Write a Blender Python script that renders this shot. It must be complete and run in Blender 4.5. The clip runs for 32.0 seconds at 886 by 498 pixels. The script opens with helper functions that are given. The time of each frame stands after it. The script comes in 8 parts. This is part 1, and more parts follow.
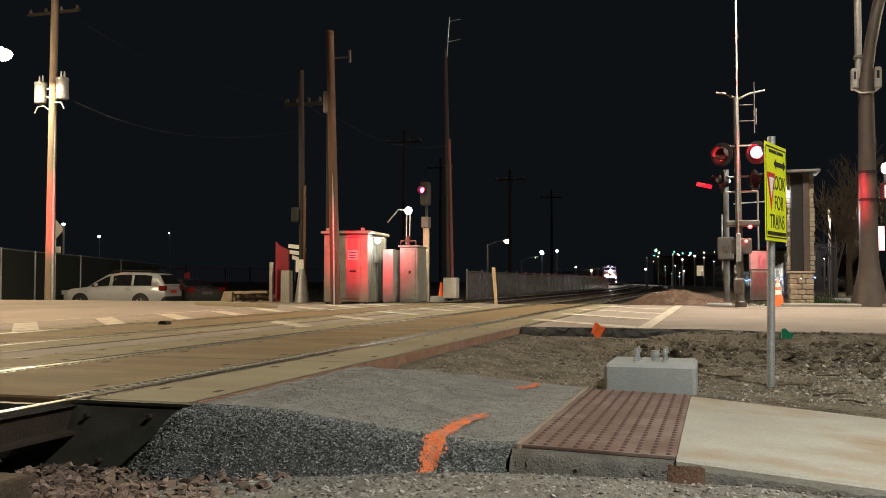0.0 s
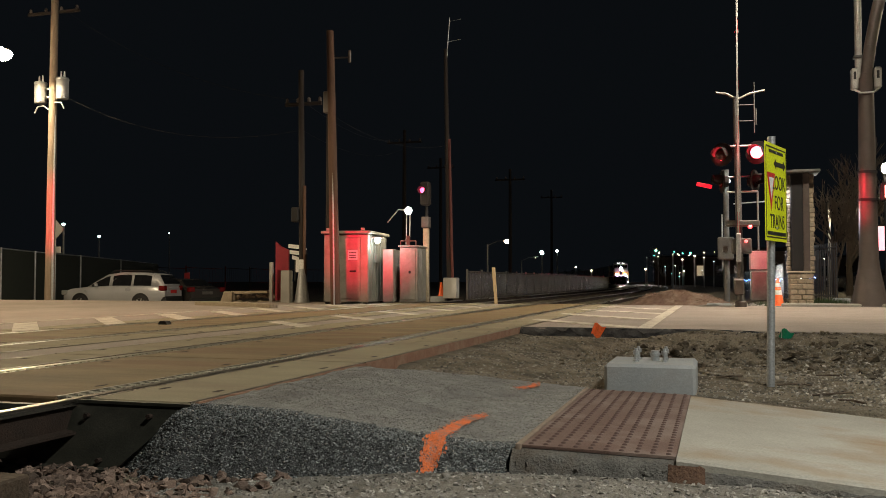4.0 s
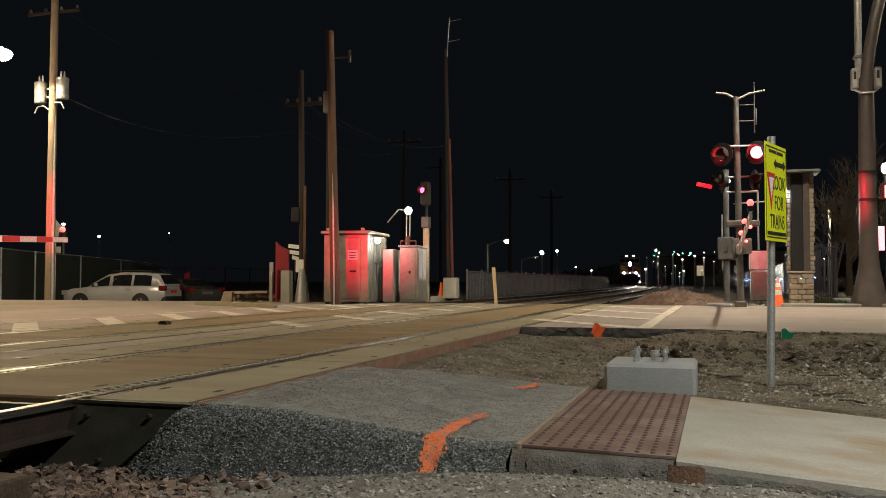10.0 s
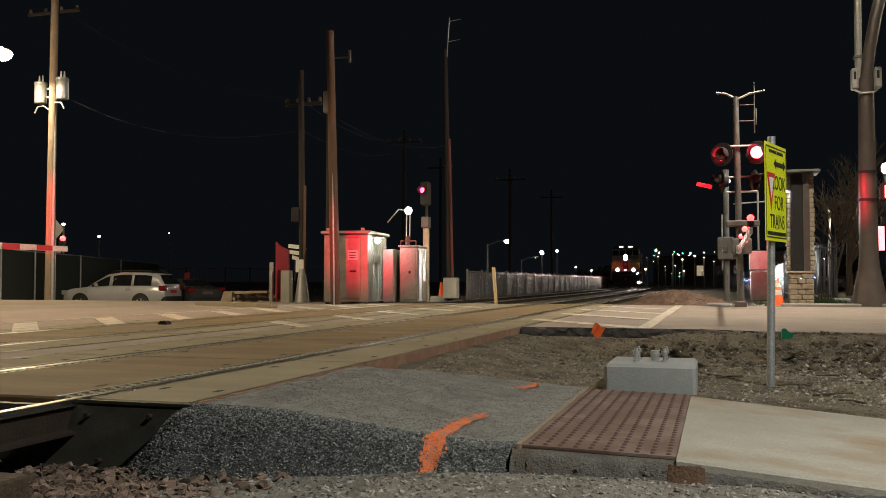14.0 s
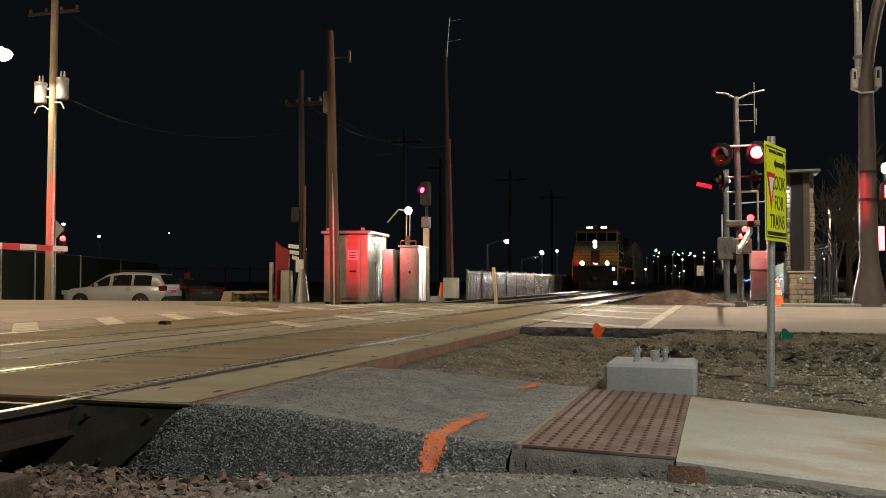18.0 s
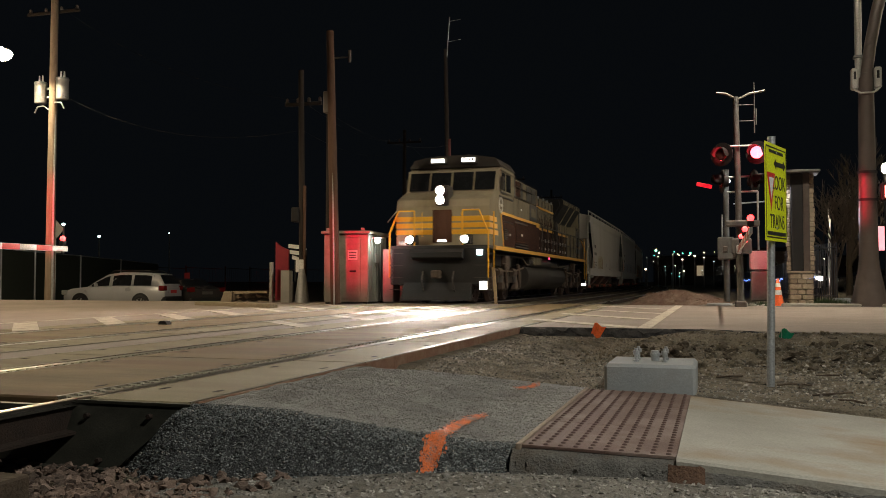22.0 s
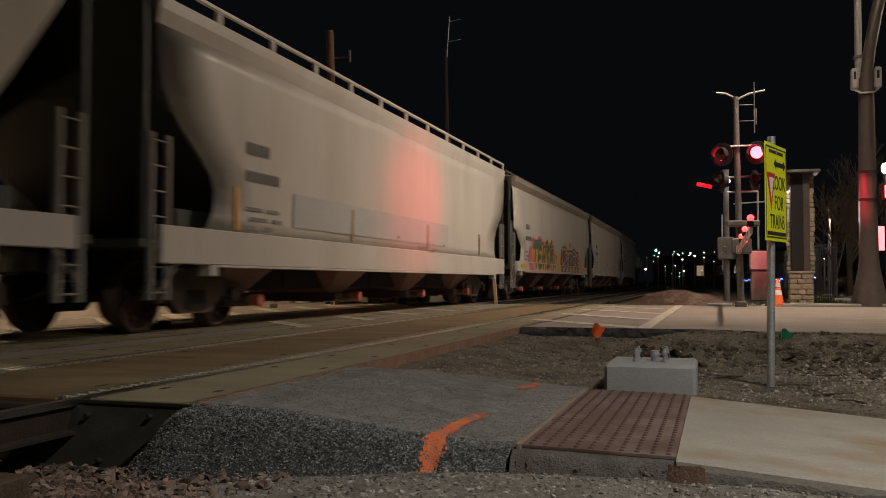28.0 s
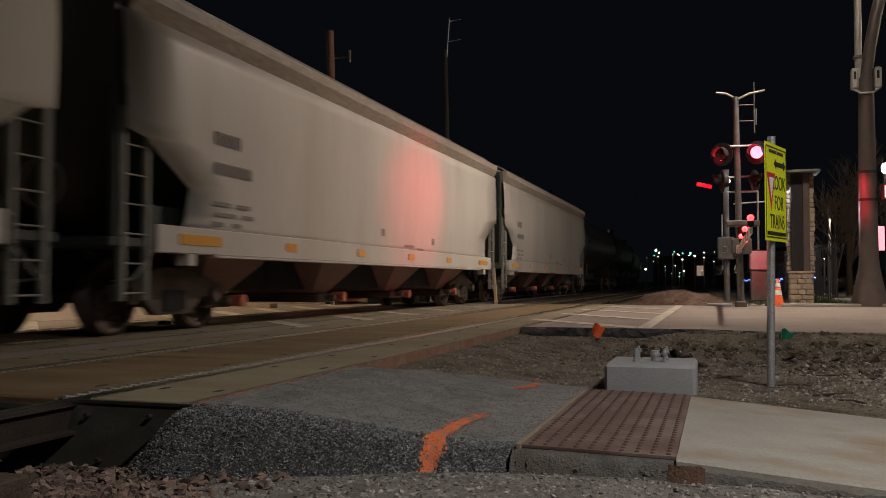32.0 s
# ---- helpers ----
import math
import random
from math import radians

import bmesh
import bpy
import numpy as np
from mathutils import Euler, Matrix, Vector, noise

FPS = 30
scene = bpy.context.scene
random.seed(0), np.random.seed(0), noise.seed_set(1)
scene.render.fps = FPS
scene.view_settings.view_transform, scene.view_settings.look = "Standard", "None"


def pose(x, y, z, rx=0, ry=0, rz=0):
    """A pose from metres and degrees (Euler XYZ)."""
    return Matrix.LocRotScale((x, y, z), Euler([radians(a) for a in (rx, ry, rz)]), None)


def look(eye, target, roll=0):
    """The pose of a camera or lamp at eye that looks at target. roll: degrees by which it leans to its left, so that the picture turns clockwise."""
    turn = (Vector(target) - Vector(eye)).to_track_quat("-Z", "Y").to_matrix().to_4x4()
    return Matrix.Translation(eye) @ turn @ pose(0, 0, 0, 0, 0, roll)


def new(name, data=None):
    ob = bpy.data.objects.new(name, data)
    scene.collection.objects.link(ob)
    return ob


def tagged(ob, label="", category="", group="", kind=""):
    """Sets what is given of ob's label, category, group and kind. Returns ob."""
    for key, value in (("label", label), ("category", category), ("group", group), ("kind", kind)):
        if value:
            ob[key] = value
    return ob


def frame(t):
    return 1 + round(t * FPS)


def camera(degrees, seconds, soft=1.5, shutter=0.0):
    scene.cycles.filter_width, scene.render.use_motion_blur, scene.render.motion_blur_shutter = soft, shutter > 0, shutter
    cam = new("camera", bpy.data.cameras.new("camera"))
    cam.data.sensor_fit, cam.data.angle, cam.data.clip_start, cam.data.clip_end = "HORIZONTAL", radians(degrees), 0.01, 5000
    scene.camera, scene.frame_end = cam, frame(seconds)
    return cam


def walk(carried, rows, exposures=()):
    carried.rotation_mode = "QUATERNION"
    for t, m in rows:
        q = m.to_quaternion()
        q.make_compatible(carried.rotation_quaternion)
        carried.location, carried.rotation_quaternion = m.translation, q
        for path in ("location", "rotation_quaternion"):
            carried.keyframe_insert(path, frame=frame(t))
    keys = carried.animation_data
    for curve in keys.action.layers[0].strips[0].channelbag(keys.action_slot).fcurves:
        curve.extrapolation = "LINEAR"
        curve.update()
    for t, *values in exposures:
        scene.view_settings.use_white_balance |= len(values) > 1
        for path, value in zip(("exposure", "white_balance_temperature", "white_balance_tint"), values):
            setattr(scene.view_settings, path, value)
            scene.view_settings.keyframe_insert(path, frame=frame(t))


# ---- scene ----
cam = camera(52.22, 32.0, soft=0.7, shutter=0.5)
EYE = pose(0, 0, 0.63, 92.04, 0, 16.89)
walk(cam, [(0.0, EYE), (32.0, EYE)], exposures=[(0.0, 0.92, 6500, 10), (0.6, 0.5, 6500, 10), (1.0, 0.36, 6500, 10), (2.0, 0.40, 6500, 10), (3.0, 0.46, 6500, 10), (14.0, 0.48, 6500, 10), (20.0, 0.42, 6500, 10), (21.0, 0.2, 6500, 10), (22.0, 0.0, 6500, 10), (23.0, 0.05, 6700, 12), (24.0, 0.34, 6900, 14), (25.0, 0.38, 7000, 14), (26.5, 0.15, 6900, 15), (28.0, -0.08, 6800, 19), (30.0, -0.08, 6450, 21), (32.0, -0.08, 6450, 21)])

# ---- night sky and lamps ----
world = bpy.data.worlds.new("night_sky")
scene.world = world
world.use_nodes = True
wn = world.node_tree.nodes
wn["Background"].inputs["Color"].default_value = (0.17, 0.215, 0.27, 1)
wn["Background"].inputs["Strength"].default_value = 0.0135


def lamp_point(name, at, watts, colour, size=0.15):
    d = bpy.data.lights.new(name, "POINT")
    d.energy, d.color, d.shadow_soft_size = watts, colour, size
    ob = new(name, d)
    ob.location = at
    return ob


def lamp_spot(name, at, target, watts, colour, degrees, blend=0.6, size=0.1):
    d = bpy.data.lights.new(name, "SPOT")
    d.energy, d.color, d.shadow_soft_size = watts, colour, size
    d.spot_size, d.spot_blend = radians(degrees), blend
    ob = new(name, d)
    ob.matrix_world = look(at, target)
    return ob


WARM, RED = (1.0, 0.775, 0.485), (1.0, 0.02, 0.05)


def street_light(name, at, watts, colour):
    """A street luminaire: light falls below its own height only."""
    return lamp_spot(name, at, (at[0], at[1] + 0.001, 0), watts, colour, 168, 0.12, 0.2)


street_light("street_light_left", (-22.7, 24.2, 7.88), 1500, WARM)
lamp_spot("street_light_far_side", (-15.0, 13.6, 9.0), (-15.0, 13.61, 0.0), 2700, WARM, 148, 0.2, 0.2)
lamp_spot("street_light_mast", (3.2, 20.8, 9.8), (-7.4, 21.8, 1.0), 4900, (1.0, 0.87, 0.69), 141, 1.0, 0.2)
# Added fill lamp for the road right of the tracks; none is known there.
lamp_spot("road_fill", (9.5, 19.5, 9.0), (9.5, 19.6, 0.0), 1800, (1.0, 0.87, 0.69), 118, 0.6, 0.2)
lamp_spot("street_light_behind", (4.5, 1.5, 8.0), (3.5, 4.6, 0.0), 3300, (1.0, 0.98, 0.89), 106, 1.0, 0.2)
lamp_spot("flasher_beam_near", (-0.5, 22.2, 3.65), (-5.93, 18.1, 2.35), 1300, RED, 31, 1.0)
# Added red spots over the open road; no flasher stands at these places.
lamp_spot("bungalow_red_spot", (-9.4, 9.5, 2.9), (-9.65, 23.6, 1.6), 6500, RED, 11.5, 0.8, 0.4)
lamp_spot("pole_red_spot", (-17.0, 12.5, 2.9), (-22.5, 26.5, 3.0), 16000, RED, 13, 0.9)

# ---- small mesh kit ----


class Kit:
    """Collects plain pieces of one mesh."""

    def __init__(self):
        self.v, self.f, self.s = [], [], []

    def add(self, verts, faces, smooth=False):
        n = len(self.v)
        self.v.extend(verts)
        self.f.extend([tuple(i + n for i in f) for f in faces])
        self.s.extend([smooth] * len(faces))
        return self

    def box(self, x0, x1, y0, y1, z0, z1, b=0.0):
        if b <= 0:
            v = [(x, y, z) for z in (z0, z1) for y in (y0, y1) for x in (x0, x1)]
            return self.add(v, [(0, 2, 3, 1), (4, 5, 7, 6), (0, 1, 5, 4), (2, 6, 7, 3), (0, 4, 6, 2), (1, 3, 7, 5)])
        hull = bmesh.new()
        for x, sx in ((x0, 1), (x1, -1)):
            for y, sy in ((y0, 1), (y1, -1)):
                for z, sz in ((z0, 1), (z1, -1)):
                    hull.verts.new((x + sx * b, y + sy * b, z))
                    hull.verts.new((x + sx * b, y, z + sz * b))
                    hull.verts.new((x, y + sy * b, z + sz * b))
        bmesh.ops.convex_hull(hull, input=hull.verts)
        hull.verts.index_update()
        self.add([tuple(p.co) for p in hull.verts], [tuple(p.index for p in q.verts) for q in hull.faces])
        hull.free()
        return self

    def cyl(self, p0, p1, r0, r1=None, n=10, cap=True):
        r1 = r0 if r1 is None else r1
        a, b = Vector(p0), Vector(p1)
        d = (b - a).normalized()
        u = d.orthogonal().normalized()
        w = d.cross(u)
        ring = [(math.cos(2 * math.pi * i / n), math.sin(2 * math.pi * i / n)) for i in range(n)]
        v = [tuple(a + (u * c + w * s) * r0) for c, s in ring] + [tuple(b + (u * c + w * s) * r1) for c, s in ring]
        self.add(v, [(i, (i + 1) % n, n + (i + 1) % n, n + i) for i in range(n)], True)
        if cap:
            self.add(v, [tuple(range(n - 1, -1, -1)), tuple(range(n, 2 * n))])
        return self

    def tube(self, pts, r, n=6):
        for p, q in zip(pts, pts[1:]):
            self.cyl(p, q, r, r, n)
        return self

    def prism(self, outline, axis, a, b):
        """A flat outline of (u, v) pairs pushed from a to b along an axis. x: (y, z); y: (x, z); z: (x, y)."""
        place = {"x": lambda u, v, t: (t, u, v), "y": lambda u, v, t: (u, t, v), "z": lambda u, v, t: (u, v, t)}[axis]
        n = len(outline)
        v = [place(p, q, a) for p, q in outline] + [place(p, q, b) for p, q in outline]
        return self.add(v, [tuple(range(n)), tuple(range(2 * n - 1, n - 1, -1))] + [(i, n + i, n + (i + 1) % n, (i + 1) % n) for i in range(n)])

    def lathe(self, profile, at=(0, 0, 0), n=16, axis="z"):
        """(radius, height) pairs turned about an axis through at."""
        v = []
        for r, h in profile:
            for i in range(n):
                c, s = r * math.cos(2 * math.pi * i / n), r * math.sin(2 * math.pi * i / n)
                p = (c, s, h) if axis == "z" else (h, c, s) if axis == "x" else (s, h, c)
                v.append((at[0] + p[0], at[1] + p[1], at[2] + p[2]))
        f = [(k * n + i, k * n + (i + 1) % n, (k + 1) * n + (i + 1) % n, (k + 1) * n + i) for k in range(len(profile) - 1) for i in range(n)]
        return self.add(v, f, True)

    def ball(self, at, r, n=10, squash=1.0):
        prof = [(max(1e-4, r * math.sin(math.pi * k / 6)), -r * squash * math.cos(math.pi * k / 6)) for k in range(7)]
        return self.lathe(prof, at, n)

    def mesh(self, name):
        m = bpy.data.meshes.new(name)
        m.from_pydata(self.v, [], self.f)
        m.polygons.foreach_set("use_smooth", self.s)
        m.update()
        fix = bmesh.new()
        fix.from_mesh(m)
        bmesh.ops.recalc_face_normals(fix, faces=fix.faces)
        fix.to_mesh(m)
        fix.free()
        return m


def part(name, kit, material, parent=None, label="", kind=""):
    m = kit if isinstance(kit, bpy.types.Mesh) else kit.mesh(name)
    if material is not None and not m.materials:
        m.materials.append(material)
    ob = new(name, m)
    ob.parent = parent
    return tagged(ob, label, kind=kind)


def thing(name, at, label, category, group="", turn=0):
    ob = new(name)
    ob.empty_display_size = 0.2
    ob.matrix_basis = pose(*at, 0, 0, turn)
    return tagged(ob, label, category, group)


# ---- materials ----


def surface(name, a, b, scale=4.0, rough=0.7, metal=0.0, bump=0.15, fine=60.0, stretch=(1, 1, 1), dirt=None, dirt_scale=0.8, dirt_amount=0.5, rough_var=0.1, grain_amount=1.0, relief=0.02):
    """Two tones mixed by fine and broad noise, a third for dirt, and a fine relief."""
    m = bpy.data.materials.new(name)
    m.use_nodes = True
    nt = m.node_tree
    bsdf = nt.nodes["Principled BSDF"]
    tc = nt.nodes.new("ShaderNodeTexCoord")
    mp = nt.nodes.new("ShaderNodeMapping")
    mp.inputs["Scale"].default_value = stretch
    nt.links.new(tc.outputs["Object"], mp.inputs["Vector"])

    def noise_node(s, detail=6.0, r=0.6):
        n = nt.nodes.new("ShaderNodeTexNoise")
        n.inputs["Scale"].default_value, n.inputs["Detail"].default_value, n.inputs["Roughness"].default_value = s, detail, r
        nt.links.new(mp.outputs["Vector"], n.inputs["Vector"])
        return n

    def mix(fac, c1, c2):
        x = nt.nodes.new("ShaderNodeMix")
        x.data_type = "RGBA"
        nt.links.new(fac, x.inputs["Factor"])
        for k, c in (("A", c1), ("B", c2)):
            sock = [q for q in x.inputs if q.name == k and q.type == "RGBA"][0]
            if isinstance(c, tuple):
                sock.default_value = (*c, 1)
            else:
                nt.links.new(c, sock)
        return [q for q in x.outputs if q.type == "RGBA"][0]

    def ramp(src, lo, hi):
        r = nt.nodes.new("ShaderNodeMapRange")
        r.inputs["From Min"].default_value, r.inputs["From Max"].default_value = lo, hi
        nt.links.new(src, r.inputs["Value"])
        return r.outputs["Result"]

    n1, n2 = noise_node(scale), noise_node(fine, 4.0)
    col = mix(ramp(n1.outputs["Fac"], 0.3, 0.7), a, b)
    grain = nt.nodes.new("ShaderNodeMix")
    grain.data_type, grain.blend_type = "RGBA", "MULTIPLY"
    socks = [q for q in grain.inputs if q.type == "RGBA"]
    grain.inputs["Factor"].default_value = 1.0
    nt.links.new(col, socks[0])
    g = nt.nodes.new("ShaderNodeMapRange")
    g.inputs["From Min"].default_value, g.inputs["From Max"].default_value = 0.3, 0.7
    g.inputs["To Min"].default_value, g.inputs["To Max"].default_value = 1 - 0.25 * grain_amount, 1 + 0.2 * grain_amount
    nt.links.new(n2.outputs["Fac"], g.inputs["Value"])
    nt.links.new(g.outputs["Result"], socks[1])
    col = [q for q in grain.outputs if q.type == "RGBA"][0]
    if dirt:
        n3 = noise_node(dirt_scale, 8.0, 0.65)
        sc = nt.nodes.new("ShaderNodeMath")
        sc.operation = "MULTIPLY"
        nt.links.new(ramp(n3.outputs["Fac"], 0.48, 0.68), sc.inputs[0])
        sc.inputs[1].default_value = dirt_amount
        col = mix(sc.outputs[0], col, dirt)
    nt.links.new(col, bsdf.inputs["Base Color"])
    bsdf.inputs["Metallic"].default_value = metal
    rr = nt.nodes.new("ShaderNodeMapRange")
    rr.inputs["To Min"].default_value, rr.inputs["To Max"].default_value = max(0.02, rough - rough_var), min(1.0, rough + rough_var)
    nt.links.new(n1.outputs["Fac"], rr.inputs["Value"])
    nt.links.new(rr.outputs["Result"], bsdf.inputs["Roughness"])
    if bump > 0:
        bp = nt.nodes.new("ShaderNodeBump")
        bp.inputs["Strength"].default_value, bp.inputs["Distance"].default_value = bump, relief
        nt.links.new(n2.outputs["Fac"], bp.inputs["Height"])
        nt.links.new(bp.outputs["Normal"], bsdf.inputs["Normal"])
    return m


def glow(name, colour, strength, base=(0.8, 0.8, 0.8)):
    m = bpy.data.materials.new(name)
    m.use_nodes = True
    b = m.node_tree.nodes["Principled BSDF"]
    b.inputs["Base Color"].default_value = (*base, 1)
    b.inputs["Emission Color"].default_value = (*colour, 1)
    b.inputs["Emission Strength"].default_value = strength
    return m


ASPHALT = surface("road_asphalt", (0.255, 0.215, 0.185), (0.325, 0.275, 0.235), 1.2, 0.8, 0, 0.35, 120, dirt=(0.17, 0.13, 0.10), dirt_scale=0.35)
NEW_ASPHALT = surface("fresh_asphalt_patch", (0.285, 0.282, 0.262), (0.43, 0.425, 0.398), 7.0, 0.92, 0, 1.0, 110, dirt=(0.12, 0.12, 0.115), dirt_scale=2.2, relief=0.05, grain_amount=2.0)
ROAD_PAINT = surface("worn_road_paint", (0.60, 0.55, 0.46), (0.46, 0.41, 0.34), 5, 0.75, 0, 0.2, 90, dirt=(0.27, 0.22, 0.18), dirt_scale=4, dirt_amount=0.9)
PANEL = surface("crossing_concrete", (0.135, 0.093, 0.040), (0.245, 0.182, 0.09), 2.2, 0.8, 0, 0.25, 110, stretch=(0.4, 1.5, 1), dirt=(0.155, 0.078, 0.036), dirt_scale=0.9, dirt_amount=0.9)
FIELD_PANEL = surface("field_panel_concrete", (0.205, 0.175, 0.105), (0.29, 0.25, 0.155), 2.2, 0.8, 0, 0.25, 110, stretch=(0.5, 1.3, 1), dirt=(0.16, 0.115, 0.075), dirt_scale=0.9, dirt_amount=0.7)
PANEL_EDGE = surface("rusty_panel_edge", (0.21, 0.10, 0.06), (0.30, 0.17, 0.11), 6, 0.8, 0, 0.4, 80, dirt=(0.33, 0.26, 0.18), dirt_scale=3)
RUBBER = surface("black_rubber", (0.016, 0.015, 0.014), (0.03, 0.028, 0.025), 8, 0.75, 0, 0.3, 70)
RAIL_TOP = surface("polished_rail", (0.55, 0.52, 0.47), (0.62, 0.58, 0.52), 3, 0.30, 1.0, 0.05, 200, stretch=(1, 0.05, 1))
RAIL_RUST = surface("rusty_rail_side", (0.028, 0.019, 0.014), (0.048, 0.030, 0.021), 9, 0.85, 0.2, 0.4, 90)
TIE = surface("creosote_tie", (0.06, 0.042, 0.028), (0.11, 0.08, 0.052), 5, 0.9, 0, 0.7, 45, stretch=(0.15, 1, 1))
SOIL = surface("dry_soil", (0.175, 0.142, 0.094), (0.33, 0.277, 0.195), 3.0, 0.95, 0, 1.0, 70, dirt=(0.062, 0.048, 0.030), dirt_scale=2.6, dirt_amount=0.95, grain_amount=1.6, relief=0.08)
GRAVEL = surface("gravel_stones", (0.22, 0.205, 0.175), (0.38, 0.36, 0.32), 9, 0.9, 0, 0.5, 80)
BALLAST = surface("pink_granite_ballast", (0.15, 0.098, 0.072), (0.28, 0.205, 0.16), 7, 0.85, 0, 0.5, 60)
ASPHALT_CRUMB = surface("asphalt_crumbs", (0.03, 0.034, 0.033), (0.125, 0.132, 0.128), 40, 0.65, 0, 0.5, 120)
TACTILE = surface("brick_red_tactile", (0.105, 0.062, 0.048), (0.14, 0.085, 0.067), 3, 0.7, 0, 0.3, 120, dirt=(0.24, 0.20, 0.17), dirt_scale=3, dirt_amount=0.6)
SLAB = surface("sidewalk_concrete", (0.262, 0.248, 0.206), (0.35, 0.336, 0.29), 1.7, 0.85, 0, 0.3, 90, stretch=(0.8, 1.1, 1), dirt=(0.235, 0.150, 0.072), dirt_scale=0.9, dirt_amount=0.95, grain_amount=0.7)
BLOCK = surface("cast_concrete", (0.23, 0.245, 0.245), (0.30, 0.31, 0.305), 3, 0.85, 0, 0.2, 60, dirt=(0.24, 0.23, 0.21), dirt_scale=5, grain_amount=0.35)
ROUGH_CONCRETE = surface("broken_concrete", (0.075, 0.072, 0.064), (0.15, 0.142, 0.125), 9, 0.95, 0, 1.0, 70, dirt=(0.10, 0.075, 0.05), dirt_scale=4, dirt_amount=0.8)
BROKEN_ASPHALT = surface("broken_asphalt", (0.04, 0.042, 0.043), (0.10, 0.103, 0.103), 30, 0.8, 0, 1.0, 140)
GRAVEL_FINE = surface("fine_crushed_stone", (0.17, 0.158, 0.132), (0.29, 0.27, 0.23), 14, 0.95, 0, 1.0, 130, dirt=(0.085, 0.07, 0.052), dirt_scale=2.5, dirt_amount=0.8, grain_amount=1.6)
GALV = surface("galvanised_steel", (0.42, 0.44, 0.45), (0.55, 0.57, 0.58), 12, 0.45, 0.7, 0.1, 60)
ALU = surface("dull_aluminium", (0.40, 0.40, 0.38), (0.50, 0.49, 0.46), 4, 0.5, 0.6, 0.1, 40)
CABINET = surface("weathered_silver_paint", (0.21, 0.205, 0.18), (0.29, 0.28, 0.25), 2.0, 0.42, 0.45, 0.1, 30, dirt=(0.12, 0.10, 0.075), dirt_scale=2.6, grain_amount=0.4)
POLE_WOOD = surface("weathered_pole_wood", (0.075, 0.040, 0.025), (0.115, 0.063, 0.042), 3, 0.95, 0, 0.6, 40, stretch=(6, 6, 0.4))
# Darker copy of the pole wood: missing lamp light is put into the colour.
POLE_UNLIT = surface("unlit_pole_wood", (0.016, 0.012, 0.01), (0.03, 0.022, 0.018), 3, 0.95, 0, 0.6, 40, stretch=(6, 6, 0.4))
POLE_GREY = surface("grey_pole_wood", (0.23, 0.175, 0.125), (0.32, 0.25, 0.185), 3, 0.9, 0, 0.6, 40, stretch=(6, 6, 0.4))
DULL_STEEL = surface("dull_dark_steel", (0.10, 0.10, 0.098), (0.17, 0.168, 0.16), 5, 0.55, 0.4, 0.15, 50, dirt=(0.06, 0.05, 0.045), dirt_scale=3)
RUST_EARTH = surface("rust_brown_earth", (0.07, 0.036, 0.02), (0.11, 0.06, 0.034), 14, 0.95, 0, 1.0, 60)
MAST_PAINT = surface("bronze_mast_paint", (0.075, 0.060, 0.053), (0.105, 0.085, 0.075), 4, 0.5, 0.1, 0.1, 60)
FENCE_SLAT = surface("grey_fence_slat", (0.25, 0.24, 0.22), (0.34, 0.32, 0.29), 4, 0.24, 0.6, 0.1, 50)
GREEN_MESH = surface("green_privacy_mesh", (0.018, 0.026, 0.02), (0.03, 0.04, 0.028), 3, 0.85, 0, 0.3, 60)
STONE = surface("tan_stone", (0.27, 0.22, 0.155), (0.38, 0.32, 0.235), 5, 0.85, 0, 0.6, 40)
ORANGE = surface("orange_plastic", (0.9, 0.13, 0.025), (0.95, 0.17, 0.04), 6, 0.5, 0, 0.05, 60)
ORANGE_SPRAY = surface("orange_marking_paint", (0.80, 0.18, 0.045), (0.62, 0.15, 0.05), 12, 0.8, 0, 0.5, 120, dirt=(0.2, 0.18, 0.16), dirt_scale=9, dirt_amount=0.9)
GREEN_FLAG = surface("green_flag_vinyl", (0.0, 0.16, 0.075), (0.0, 0.2, 0.1), 6, 0.5, 0, 0.0)
YELLOW_SIGN = surface("fluorescent_yellow_sheeting", (0.70, 0.78, 0.01), (0.75, 0.82, 0.015), 3, 0.45, 0, 0.03, 60)
TAR_EDGE = surface("broken_tar_edge", (0.012, 0.012, 0.013), (0.035, 0.034, 0.034), 14, 0.8, 0, 1.0, 90)
BLACK_INK = surface("black_sign_ink", (0.01, 0.01, 0.01), (0.02, 0.02, 0.02), 5, 0.5, 0, 0)
RED_INK = surface("red_sign_ink", (0.55, 0.02, 0.02), (0.6, 0.03, 0.03), 5, 0.5, 0, 0)
WHITE_INK = surface("white_sheeting", (0.75, 0.75, 0.74), (0.8, 0.8, 0.78), 5, 0.45, 0, 0.02)
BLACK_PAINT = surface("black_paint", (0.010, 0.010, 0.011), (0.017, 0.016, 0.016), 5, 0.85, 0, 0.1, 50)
LENS_DARK = surface("unlit_red_lens", (0.10, 0.012, 0.012), (0.14, 0.02, 0.018), 9, 0.2, 0, 0.05)
RED_GLOW = glow("lit_red_lens", (1.0, 0.045, 0.06), 16)
RED_SOFT = glow("dim_red_lens", (1.0, 0.03, 0.035), 5)
RED_DEEP = glow("red_edge_glow", (1.0, 0.01, 0.03), 0.8, (0.3, 0.02, 0.02))
WHITE_GLOW = glow("white_lamp_glow", (1.0, 0.93, 0.80), 60)
COOL_GLOW = glow("cool_lamp_glow", (0.85, 1.0, 1.0), 30)

# ---- the line of the tracks: straight, then a wide curve ----
NEAR_TRACK, FAR_TRACK = -4.08, -7.53
BEND, RADIUS = 40.0, 950.0


